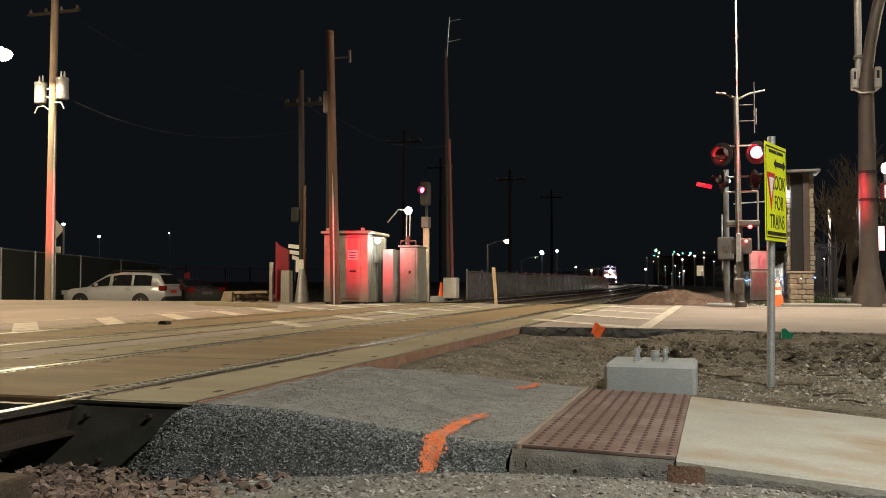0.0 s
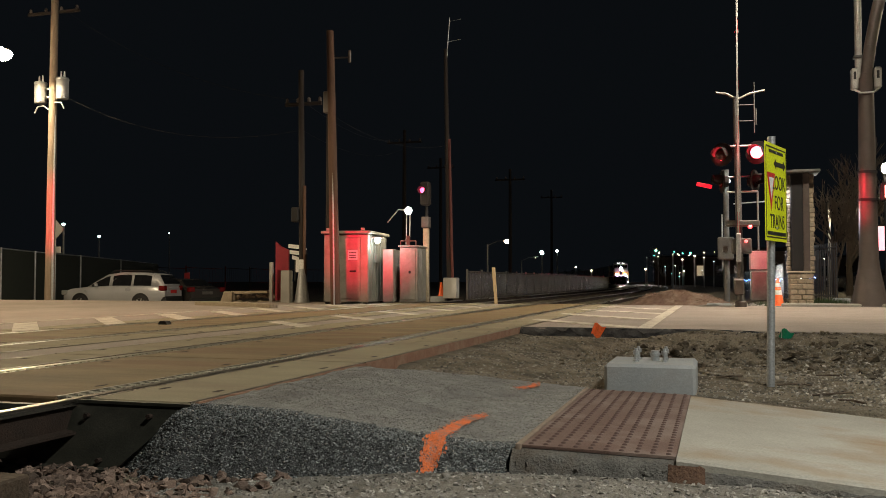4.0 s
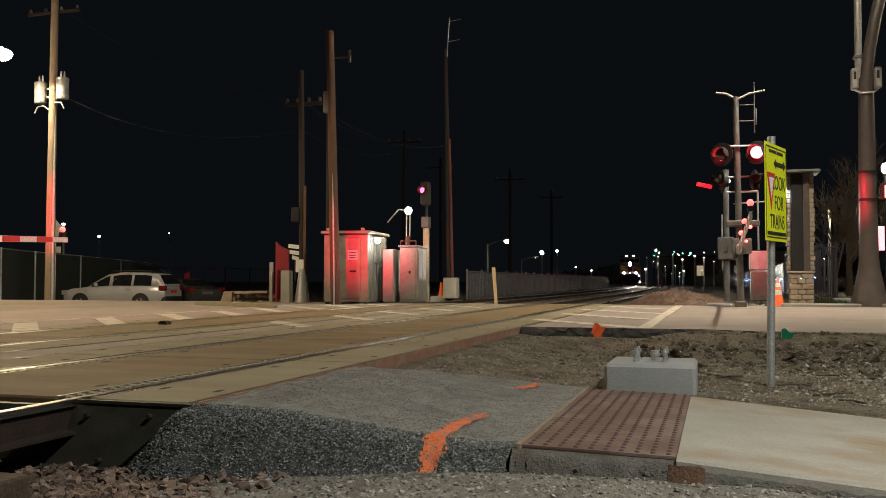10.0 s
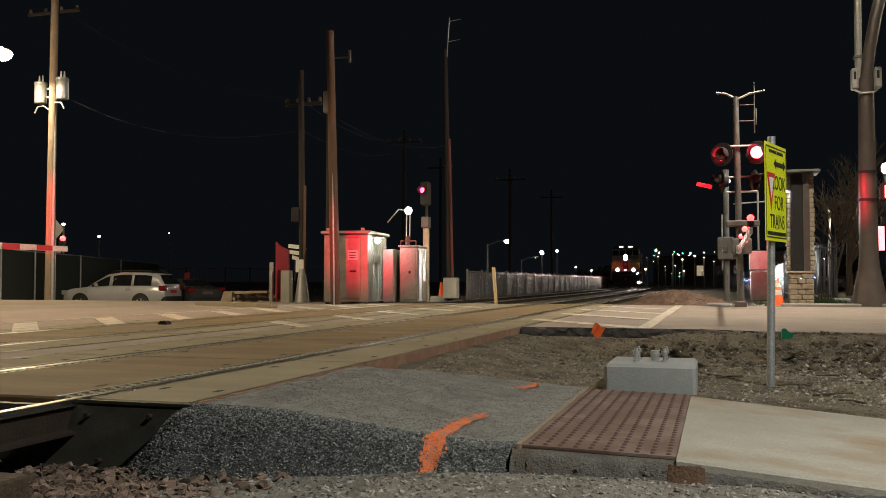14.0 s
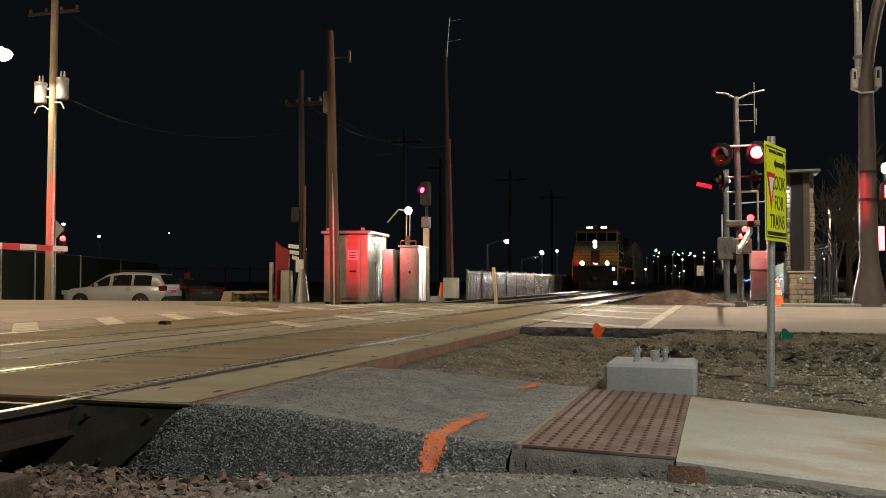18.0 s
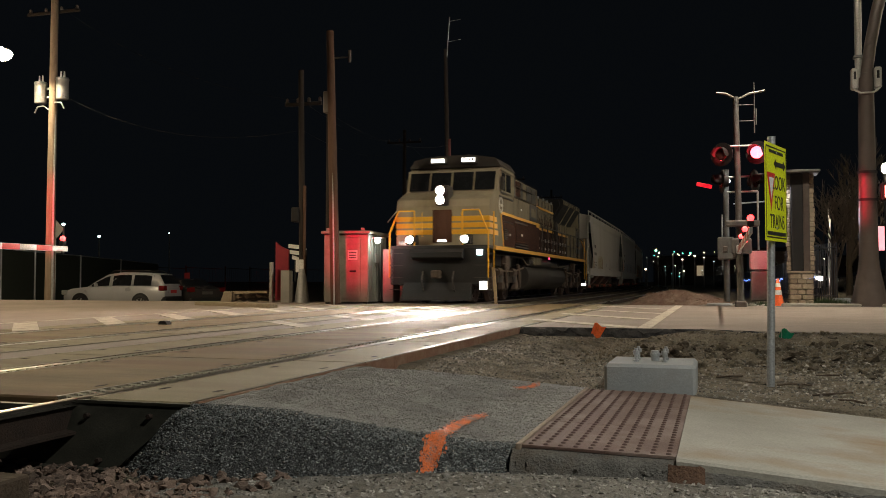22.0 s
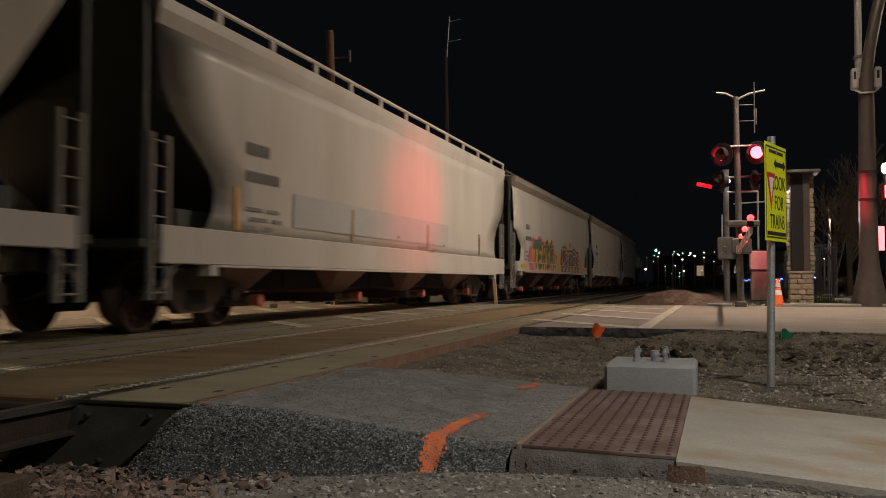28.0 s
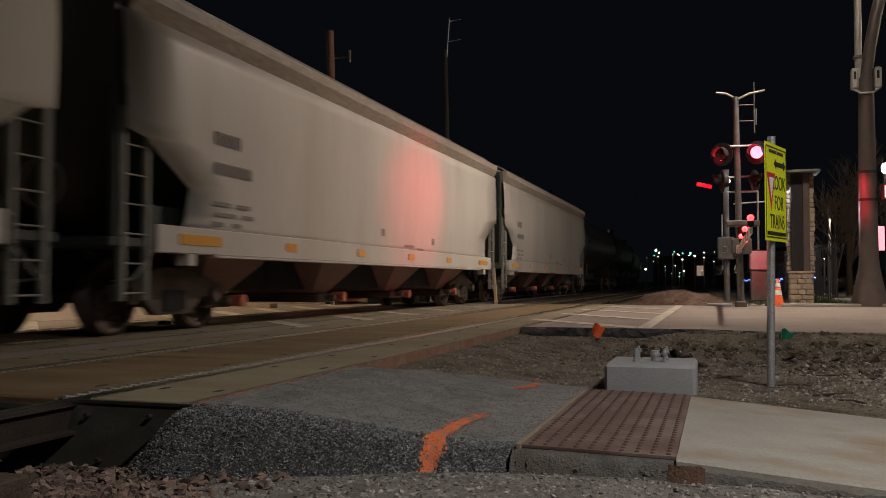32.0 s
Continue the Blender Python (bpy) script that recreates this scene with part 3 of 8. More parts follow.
SOIL_PEBBLE = surface("dusty_pebbles", (0.17, 0.15, 0.118), (0.29, 0.265, 0.22), 9, 0.9, 0, 0.5, 80)
vary(SOIL_PEBBLE, 0.35, 2.0)
scatter("soil_pebbles", SOIL_PEBBLE, "pale pebbles in the soil", 24000, lambda r: (r.uniform(-2.5, 3.2), r.uniform(7.05, 12.1)), (0.003, 0.017, 2.6), 10, ground_height)

scatter("bank_stones", SOIL_PEBBLE, "pale broken stones in the dug earth", 2600, lambda r: (r.triangular(0.1, 3.3, 2.2), r.uniform(7.6, 11.3)), (0.006, 0.034, 2.4), 24, ground_height)
scatter("white_stones", GRAVEL, "pale larger stones at the foot of the patch", 26, lambda r: (r.triangular(-2.2, 0.4, -1.2), r.uniform(3.7, 4.3)), (0.014, 0.032, 1.5), 15, ground_height)

scatter("edge_rubble", ROUGH_CONCRETE, "rubble along the broken slab edge", 1500, lambda r: (r.uniform(-1.0, 2.6), 4.47 - abs(r.gauss(0, 0.06))), (0.005, 0.026, 2.2), 16, lambda x, y: slab_height(x) - 0.07 - 1.9 * max(0.0, 4.46 - y))

# dry sticks on the soil
for i in range(9):
    rnd = random.Random(40 + i)
    x, y, a, n = rnd.uniform(-0.1, 2.0), rnd.uniform(7.1, 9.3), rnd.uniform(0, 3.1), rnd.uniform(0.15, 0.45)
    t = tagged(part("stick", Kit().tube([(x, y, ground_height(x, y) + 0.012), (x + n * 0.5 * math.cos(a), y + n * 0.5 * math.sin(a), ground_height(x, y) + 0.02), (x + n * math.cos(a + 0.2), y + n * math.sin(a + 0.2), ground_height(x, y) + 0.012)], 0.008, 5), TIE, None, "dry dark stick lying on the soil"), category="stick", group="sticks on the soil")

# ---- flags ----
for (x, y), m, lab, h in (((-1.52, 13.0), ORANGE, "orange survey flag on a wire in the soil", 0.34), ((0.72, 11.6), GREEN_FLAG, "green survey flag on a wire in the soil", 0.30)):
    y = min(y, 11.6)
    fl = thing("survey_flag", (x, y, -0.25), lab, "flag")
    part("wire", Kit().cyl((0, 0, 0), (0.012, 0, h), 0.003, n=5), GALV, fl)
    k = Kit()
    v = []
    for i in range(7):
        a = i / 6
        for z in (h - 0.14, h):
            v.append((0.01 + 0.15 * a * (1.0 if z == h else 0.8) - 0.05 * (z < h), 0.035 * math.sin(a * 5 + z * 9), z - 0.05 * a * a + 0.02 * math.sin(a * 7)))
    k.add(v, [(2 * i, 2 * i + 2, 2 * i + 3, 2 * i + 1) for i in range(6)], True)
    part("flag", k, m, fl)

# ---- yellow sign ----
sign = thing("warning_sign", (0.42, 8.14, -0.3), "fluorescent yellow sign with a yield mark on a grey round post", "traffic sign", turn=0)
part("post", Kit().cyl((0, 0, 0), (0.03, 0, 2.16), 0.033, n=14), GALV, sign, "grey galvanised round post")

# ---- road paint ----


def paint_bar(x0, x1, y0, y1, label="worn white road marking"):
    m = Kit().box(x0, x1, y0, y1, -0.01, 0.0005)
    tagged(part("road_marking", m, ROAD_PAINT, None, label), group="painted bars on the road", kind="structure")


def paint_slant(x0, x1, y0, slope, w, name="road_marking"):
    """A bar from x0 to x1 that starts at y0 and runs askew to the track."""
    y1 = y0 + slope * (x1 - x0)
    m = Kit().prism([(x0, y0), (x1, y1), (x1, y1 + w), (x0, y0 + w)], "z", -0.01, 0.0035)
    tagged(part(name, m, ROAD_PAINT, None, "worn white slanting road marking"), group="painted bars on the road", kind="structure")


paint_bar(-1.05, -0.87, 12.3, 24.4)
for i in range(4):
    paint_slant(-2.9, -1.06, 14.5 + 2.75 * i, -1.2, 0.5)
for i in range(9):
    paint_slant(-10.1, -8.40, 9.3 + 1.82 * i, -1.12, 0.48)
for i in range(5):
    paint_slant(-6.05, -5.42, 11.9 + 2.4 * i, -1.12, 0.42)
    paint_slant(-6.68, -6.10, 12.6 + 2.4 * i, -1.12, 0.42)
edge_line = Kit().prism([(-10.05, 7.5), (-10.12, 7.5), (-10.86, 23.5), (-10.76, 23.5)], "z", -0.01, 0.0005)
tagged(part("road_marking", edge_line, ROAD_PAINT, None, "thin worn white edge line"), kind="structure")
nose = Kit().prism([(-13.3, 21.1), (-10.2, 19.4), (-10.1, 19.6), (-13.1, 21.5)], "z", -0.02, 0.09)
part("kerb_median", nose, STONE, None, "low pale kerb of the median nose", "structure")
shim = Kit().prism([(-7.80, 0.0), (-7.64, 0.0), (-7.67, 0.05), (-7.76, 0.055)], "y", 11.4, 11.52)
tagged(part("tie_plate", shim, RUBBER, None, "dark steel plate lying on the crossing"), category="debris")

# rough dark cut along the near road edge
k = Kit()
n = 150
for i in range(n + 1):
    x = -2.6 + i * 0.045
    fade = blend((1.2 - x) / 1.6)
    for j, (y, z) in enumerate(((12.29, 0.003), (12.26, 0.002), (12.2, -0.03), (12.15, -0.07), (12.1, -0.12), (11.95, -0.22))):
        w = noise.fractal(Vector((x * 7, j * 1.3, 9)), 0.8, 2, 4)
        k.v.append((x, y + 0.09 * w * (j > 0), z - 0.02 * (1 - fade) + 0.04 * w * (j > 1)))
k.f = [(i * 6 + j, (i + 1) * 6 + j, (i + 1) * 6 + j + 1, i * 6 + j + 1) for i in range(n) for j in range(5)]
k.s = [False] * len(k.f)
part("road_edge", k, TAR_EDGE, None, "dark broken asphalt edge of the road", "structure")

# far kerb and verge on both sides
part("kerb", Kit().box(1.55, 70, 24.6, 24.72, -0.3, 0.07, 0.03), SLAB, None, "pale concrete kerb", "structure")
part("gutter", Kit().box(1.4, 70, 24.22, 24.6, -0.3, 0.0, 0.01), ROUGH_CONCRETE, None, "dark gutter strip along the kerb", "structure")
part("kerb_near", Kit().box(2.3, 70, 12.05, 12.25, -0.3, 0.03, 0.02), SLAB, None, "pale concrete kerb", "structure")
GRASS = surface("dark_grass", (0.025, 0.045, 0.014), (0.05, 0.08, 0.025), 20, 0.9, 0, 0.5, 80)
k = Kit()
rnd = random.Random(3)
for i in range(2600):
    x, y = (rnd.uniform(1.0, 9.0), rnd.uniform(24.8, 28.0)) if i < 1400 else (rnd.gauss(2.75, 0.3), rnd.gauss(26.6, 0.5))
    h, a, d = rnd.uniform(0.04, 0.16 if i < 1400 else 0.26), rnd.uniform(0, 6.28), rnd.uniform(-0.05, 0.05)
    z = ground_height(x, y) - 0.01
    k.add([(x - 0.012 * math.cos(a), y - 0.012 * math.sin(a), z), (x + 0.012 * math.cos(a), y + 0.012 * math.sin(a), z), (x + d, y + d, z + h)], [(0, 1, 2)])
part("grass", k, GRASS, None, "sparse dark green grass on the verge", "stuff")

# mound of earth beyond the road
RED_EARTH = surface("reddish_earth", (0.15, 0.088, 0.062), (0.25, 0.158, 0.115), 6, 0.95, 0, 1.0, 50, dirt=(0.36, 0.29, 0.23), dirt_scale=2.2, dirt_amount=0.8, relief=0.06)
k = Kit()
cols, rows = 76, 30


def mound_height(x, y):
    u, v = (x + 1.2) / 1.6, (y - 27.4) / 1.2
    h = max(0.0, 1 - u * u * (1 - 0.3 * u)) * max(0.0, 1 - v * v)
    lumps = noise.fractal(Vector((x * 2.3, y * 2.3, 4)), 0.9, 2.1, 5)
    return -0.16 + 0.50 * h ** 0.85 + 0.11 * h * lumps


for j in range(rows + 1):
    for i in range(cols + 1):
        x, y = -1.2 + 1.6 * (i / cols * 2 - 1), 27.4 + 1.2 * (j / rows * 2 - 1)
        k.v.append((x, y, mound_height(x, y)))
k.f = [(j * (cols + 1) + i, j * (cols + 1) + i + 1, (j + 1) * (cols + 1) + i + 1, (j + 1) * (cols + 1) + i) for j in range(rows) for i in range(cols)]
k.s = [False] * len(k.f)
tagged(part("soil_mound", k, RED_EARTH, None, "low mound of reddish excavated soil and stones"), category="mound")
scatter("mound_stones", RED_EARTH, "stones and clods on the reddish mound", 260, lambda r: (r.uniform(-2.6, 0.2), r.uniform(26.3, 28.2)), (0.012, 0.05, 2.2), 21, lambda x, y: max(mound_height(x, y), -0.15))
scatter("verge_stones", GRAVEL, "loose stones and broken concrete on the verge", 500, lambda r: (r.uniform(-0.5, 1.4), r.uniform(24.8, 27.5)), (0.015, 0.07, 2.0), 22, ground_height)
part("footing_slab", Kit().box(-0.3, 0.35, 25.4, 26.4, -0.3, 0.02, 0.03), BLOCK, None, "pale concrete pad beside the mast", "structure")
kerb_block = Kit().box(3.12, 3.62, 27.7, 28.0, 0.0, 0.15, 0.04)
tagged(part("kerb_stone", kerb_block, BLOCK, None, "pale concrete block on the grassy verge"), category="concrete block")

# ---- steel end plates of the crossing ----
PLATE_STEEL = surface("dusty_black_steel", (0.022, 0.023, 0.017), (0.042, 0.043, 0.033), 3, 0.55, 0.2, 0.12, 90, dirt=(0.07, 0.065, 0.05), dirt_scale=2.5, dirt_amount=0.6)
k = Kit()
top = [(-3.37, 4.105, -0.012), (-2.615, 4.105, -0.012)]
bot = [(-2.96, 3.96, -0.335), (-3.50, 3.96, -0.335)]
f = top + bot
b = [(x, y + 0.03, z) for x, y, z in f]
k.add(f + b, [(0, 1, 2, 3), (7, 6, 5, 4), (0, 4, 5, 1), (1, 5, 6, 2), (2, 6, 7, 3), (3, 7, 4, 0)])
plate = part("end_plate", k, PLATE_STEEL, surface_thing, "black steel deflector plate at the end of the panels")
lip = [(-3.50, -0.325), (-2.955, -0.325), (-2.94, -0.345), (-3.52, -0.345)]
part("plate_lip", Kit().prism(lip, "y", 3.91, 3.985), PLATE_STEEL, plate, "bent lower lip of the plate")
part("top_flange", Kit().box(-3.37, -2.60, 4.09, 4.122, -0.02, -0.004), PLATE_STEEL, plate)
for x, z in ((-3.2, -0.08), (-2.82, -0.07), (-3.05, -0.29)):
    y = 4.105 - 0.145 * (-z / 0.32)
    part("bolt", Kit().cyl((x, y - 0.03, z), (x, y, z), 0.014, n=6), RAIL_RUST, plate)
k = Kit()
k.box(-4.6, -3.4, 4.0, 4.10, -0.34, -0.03, 0.02)
part("end_plate", k, PLATE_STEEL, surface_thing, "black steel deflector plate between the rails")

# ---- poles ----
# Red light of the flashers is put into this pipe colour.
RED_LIT_PIPE = surface("red_lit_pipe", (0.105, 0.03, 0.026), (0.15, 0.045, 0.036), 3, 0.8, 0, 0.3, 40, stretch=(4, 4, 0.5))


def pole(name, base, tip, r0, r1, material, label, category="utility pole"):
    t = thing(name, base, label, category)
    d = Vector(tip) - Vector(base)
    part("shaft", Kit().cyl((0, 0, -0.3), tuple(d), r0, r1, 14), material, t)
    return t


def arm_bar(t, z, half, x=0.0, w=0.05):
    part("cross_arm", Kit().box(-half + x, half + x, -w, w, z - 0.05, z + 0.05, 0.01), POLE_UNLIT, t, "wooden cross arm")
    for i in range(4):
        xx = x - half * 0.9 + half * 0.6 * i
        part("insulator", Kit().lathe([(0.03, 0), (0.06, 0.03), (0.04, 0.08), (0.06, 0.1), (0.0, 0.16)], (xx, 0, z + 0.05), 8), MAST_PAINT, t)


left_pole = pole("utility_pole", (-22.55, 26.5, -0.4), (-22.38, 26.35, 11.2), 0.17, 0.12, POLE_GREY, "tall grey wooden utility pole with two transformers")
for x, z in ((-0.42, 7.34), (0.50, 7.44)):
    can = part("transformer", Kit().lathe([(0.0, 0), (0.20, 0), (0.21, 0.04), (0.21, 0.66), (0.23, 0.68), (0.21, 0.76), (0.0, 0.8)], (x, -0.1, z), 18), GALV, left_pole, "grey transformer can")
    part("bushing", Kit().cyl((x - 0.06, -0.1, z + 0.78), (x - 0.06, -0.1, z + 1.0), 0.04, 0.02, 8).cyl((x + 0.08, -0.1, z + 0.78), (x + 0.08, -0.1, z + 1.0), 0.04, 0.02, 8), WHITE_INK, can)
    for dz in (0.2, 0.5):
        part("bracket", Kit().box(min(0, x), max(0, x), -0.05, 0.0, z + dz, z + dz + 0.06), GALV, left_pole)
    s = 1 if x > 0 else -1
    part("drop_wire", Kit().tube([(0, -0.15, z - 0.26), (s * 0.25, -0.15, z - 0.10), (s * 0.5, -0.15, z - 0.12), (s * 0.62, -0.15, z - 0.34)], 0.025), GALV, left_pole)
part("conduit", Kit().cyl((0.2, -0.1, 0), (0.2, -0.1, 7.2), 0.045, n=8), GALV, left_pole)
arm_bar(left_pole, 10.6, 1.1)
k = Kit()
k.add([(0.0, 0, 0.38), (0.38, 0, 0), (0, 0, -0.38), (-0.38, 0, 0), (0, 0.02, 0.38), (0.38, 0.02, 0), (0, 0.02, -0.38), (-0.38, 0.02, 0)], [(0, 1, 2, 3), (7, 6, 5, 4), (0, 4, 5, 1), (1, 5, 6, 2), (2, 6, 7, 3), (3, 7, 4, 0)])
diamond = thing("diamond_sign", (-22.95, 27.2, 2.5), "diamond-shaped traffic sign seen from behind, red in the flasher light", "traffic sign")
part("panel", k, ALU, diamond)
part("small_plate", Kit().box(0.05, 0.27, 0, 0.02, -0.85, -0.62, 0.01), ALU, diamond)
part("post", Kit().cyl((0.0, 0.03, -3.0), (0.0, 0.03, 0.3), 0.03, n=8), GALV, diamond)

bung_pole = pole("utility_pole", (-10.0, 22.85, -0.1), (-10.12, 22.65, 7.5), 0.14, 0.10, POLE_WOOD, "brown wooden pole beside the signal bungalow")
part("junction_box", Kit().box(-0.32, -0.14, -0.2, 0.0, 5.35, 5.95, 0.02), MAST_PAINT, bung_pole, "grey junction box")
part("antenna_arm", Kit().cyl((-0.1, -0.15, 6.86), (0.4, -0.1, 6.86), 0.02, n=6), MAST_PAINT, bung_pole)
part("antenna", Kit().cyl((0.42, -0.1, 6.72), (0.42, -0.1, 7.05), 0.045, n=8), MAST_PAINT, bung_pole)
part("conduit", Kit().cyl((0.02, -0.16, 0), (-0.05, -0.2, 5.3), 0.025, n=6), GALV, bung_pole)
pole("utility_pole", (-11.3, 25.3, -0.2), (-11.3, 25.3, 7.6), 0.12, 0.09, POLE_UNLIT, "dark wooden pole behind the bungalow")
p2 = pole("utility_pole", (-11.96, 24.84, -0.1), (-11.98, 24.7, 7.0), 0.10, 0.08, POLE_UNLIT, "wooden pole with cross arms and a meter box")
part("meter_box", Kit().box(-0.28, -0.05, -0.25, -0.05, 2.5, 2.95, 0.03), BLACK_PAINT, p2)
arm_bar(p2, 6.1, 0.6)
part("riser", Kit().cyl((0.1, -0.1, 0), (0.1, -0.1, 3.6), 0.05, n=8), POLE_WOOD, p2)
part("notice", Kit().box(-0.16, 0.1, -0.16, -0.13, 1.0, 1.38, 0.01), WHITE_INK, p2, "small white notice")
part("base_cone", Kit().cyl((0.03, -0.1, 0), (0.03, -0.1, 1.1), 0.25, 0.1, 10), GALV, p2)
p3 = pole("utility_pole", (-8.77, 29.75, -0.2), (-8.87, 29.5, 8.6), 0.11, 0.06, POLE_UNLIT, "slim wooden pole with a red-tinted conduit and a tall antenna")
part("conduit", Kit().cyl((0.12, -0.1, 0.4), (0.02, -0.2, 5.7), 0.05, n=8), RED_LIT_PIPE, p3, "conduit coloured with the flashers' red light")
part("antenna", Kit().tube([(-0.05, -0.25, 8.5), (0.05, -0.25, 9.9)], 0.02).tube([(0.0, -0.25, 9.05), (0.45, -0.25, 9.1)], 0.012).tube([(0.05, -0.25, 9.75), (0.45, -0.25, 9.8)], 0.012), GALV, p3)
part("cabinet", Kit().box(-0.1, 0.38, -0.55, -0.2, 0.25, 0.95, 0.02), ALU, p3, "grey pedestal cabinet")
for (x, y, h) in ((-16.5, 47, 9.0), (-19, 62, 9.5), (-13.0, 58, 8.0), (-14.5, 82, 9)):
    far_pole = pole("utility_pole", (x, y, -0.3), (x, y, h), 0.13, 0.09, POLE_UNLIT, "dark wooden utility pole along the line")
    arm_bar(far_pole, h - 0.4, 1.0)

# overhead cables
CABLE = surface("black_cable", (0.006, 0.006, 0.006), (0.01, 0.01, 0.01), 5, 0.9, 0, 0)


def cable(a, b, sag):
    k = Kit()
    pts = []
    for i in range(13):
        t = i / 12
        p = Vector(a).lerp(Vector(b), t)
        p.z -= sag * 4 * t * (1 - t)
        pts.append(tuple(p))
    tagged(part("overhead_cable", k.tube(pts, 0.004, 5), CABLE, None, "thin black overhead cable between poles"), category="cable", group="overhead cables")


for a, b, sag in (((-22.5, 26.3, 10.6), (-11.98, 24.8, 6.1), 0.7), ((-22.4, 26.3, 7.4), (-11.98, 24.8, 5.2), 0.8), ((-11.98, 24.8, 6.1), (-16.5, 47, 8.6), 0.6), ((-11.98, 24.8, 5.2), (-16.5, 47, 8.0), 0.6), ((-16.5, 47, 8.6), (-19, 62, 9.1), 0.4), ((-10.1, 22.7, 5.2), (-8.8, 29.6, 5.3), 0.4)):
    cable(a, b, sag)

# ---- signal bungalow and cabinets ----
bung = thing("signal_bungalow", (-9.92, 23.35, 0.0), "dented silver steel signal bungalow on short legs", "equipment shed", turn=6)
body = part("body", Kit().box(-0.65, 0.65, 0.0, 2.0, 0.04, 1.95, 0.025), CABINET, bung)
part("roof", Kit().box(-0.72, 0.72, -0.08, 2.1, 1.95, 2.04, 0.02), CABINET, bung)
for x in (-0.5, 0.5):
    part("lifting_lug", Kit().box(x - 0.06, x + 0.06, -0.06, -0.03, 2.0, 2.12, 0.015), CABINET, bung)
part("door", Kit().box(-0.35, 0.42, -0.02, 0.0, 0.15, 1.85, 0.008), CABINET, body, "hinged steel door")
part("notice", Kit().box(0.06, 0.34, -0.032, -0.022, 1.22, 1.5), WHITE_INK, body, "white notice with dark bars")
for i in range(3):
    part("notice_bar", Kit().box(0.1, 0.30, -0.036, -0.032, 1.27 + 0.07 * i, 1.295 + 0.07 * i), BLACK_INK, body)
part("handle", Kit().box(0.12, 0.3, -0.06, -0.02, 0.88, 0.93, 0.008), BLACK_PAINT, body, "dark handle")
for x, y in ((-0.55, 0.1), (0.55, 0.1), (-0.55, 1.9), (0.55, 1.9)):
    part("leg", Kit().box(x - 0.06, x + 0.06, y - 0.06, y + 0.06, -0.15, 0.05), BLACK_PAINT, bung)
part("lamp_shade", Kit().box(0.66, 0.95, 0.3, 0.55, 1.83, 1.87, 0.01), GALV, bung)
part("lamp", Kit().ball((0.84, 0.26, 1.77), 0.085), COOL_GLOW, bung, "lit cool-white wall lamp")
part("vent_hood", Kit().box(0.65, 0.72, 0.55, 0.9, 1.15, 1.4, 0.01), CABINET, body)
for i in range(7):
    part("side_rib", Kit().box(0.65, 0.665, 0.14 + 0.28 * i, 0.17 + 0.28 * i, 0.08, 1.92), CABINET, body)
cab2 = thing("signal_cabinet", (-8.55, 24.75, 0.0), "tall dull silver relay cabinet beside the track", "equipment cabinet", turn=8)
part("body", Kit().box(-0.27, 0.27, 0.0, 1.35, 0.02, 1.62, 0.02), CABINET, cab2)
part("front_door", Kit().box(-0.2, 0.2, -0.02, 0.0, 0.1, 1.55, 0.006), CABINET, cab2)
part("side_door", Kit().box(0.27, 0.285, 0.1, 0.65, 0.1, 1.52, 0.005), CABINET, cab2)
part("side_door", Kit().box(0.27, 0.285, 0.7, 1.25, 0.1, 1.52, 0.005), CABINET, cab2)
part("roof", Kit().box(-0.31, 0.31, -0.05, 1.4, 1.62, 1.67, 0.01), CABINET, cab2)
part("padlock", Kit().box(0.0, 0.06, -0.05, -0.02, 0.85, 0.93, 0.01), BLACK_PAINT, cab2)
part("top_frame", Kit().tube([(-0.25, 0.05, 1.66), (-0.25, 0.05, 1.8), (0.2, 0.05, 1.8), (0.2, 0.05, 1.66)], 0.02).cyl((-0.03, 0.05, 1.66), (-0.03, 0.05, 1.95), 0.06, n=8), RED_LIT_PIPE, cab2)
part("lamp_stem", Kit().tube([(-0.1, 0.1, 1.7), (-0.12, 0.3, 2.65)], 0.018).tube([(0.0, 0.1, 1.7), (-0.02, 0.3, 2.65)], 0.018), GALV, cab2)
mid = thing("signal_cabinet", (-9.02, 24.35, 0.0), "narrow dull silver cabinet between shed and relay cabinet", "equipment cabinet", turn=8)
part("body", Kit().box(-0.18, 0.14, 0.0, 0.9, 0.02, 1.55, 0.02), CABINET, mid)
globe = thing("flood_lamp", (-8.75, 25.29, 2.72), "lit warm-white flood lamp on a bracket", "lamp")
part("bulb", Kit().ball((0, 0, 0), 0.115), WHITE_GLOW, globe, "glowing warm-white bulb")
part("bracket", Kit().tube([(0, 0.02, 0), (-0.35, 0.1, 0.05), (-0.8, 0.4, -0.3)], 0.02), GALV, globe)
lamp_spot("flood_lamp_light", (-8.72, 25.2, 2.58), (-8.7, 25.21, 0.0), 110, (1.0, 0.82, 0.55), 165, 0.3, 0.08)
lamp_point("wall_lamp_light", (-8.98, 23.5, 1.66), 18, (0.9, 1.0, 0.92), 0.05)
# railway signal post with one red lamp
sig = thing("railway_signal", (-8.75, 27.0, -0.1), "railway signal on a pale post showing red", "railway signal")
part("post", Kit().cyl((0, 0, 0), (0, 0, 2.4), 0.10, n=12), STONE, sig)
part("head", Kit().box(-0.15, 0.15, -0.2, 0.08, 3.1, 3.85, 0.05), POLE_UNLIT, sig)
part("neck", Kit().box(-0.12, 0.12, -0.15, 0.12, 2.4, 2.75, 0.02), MAST_PAINT, sig)
part("stem", Kit().cyl((0, 0.05, 2.7), (0, 0.05, 3.1), 0.05, n=8), BLACK_PAINT, sig)
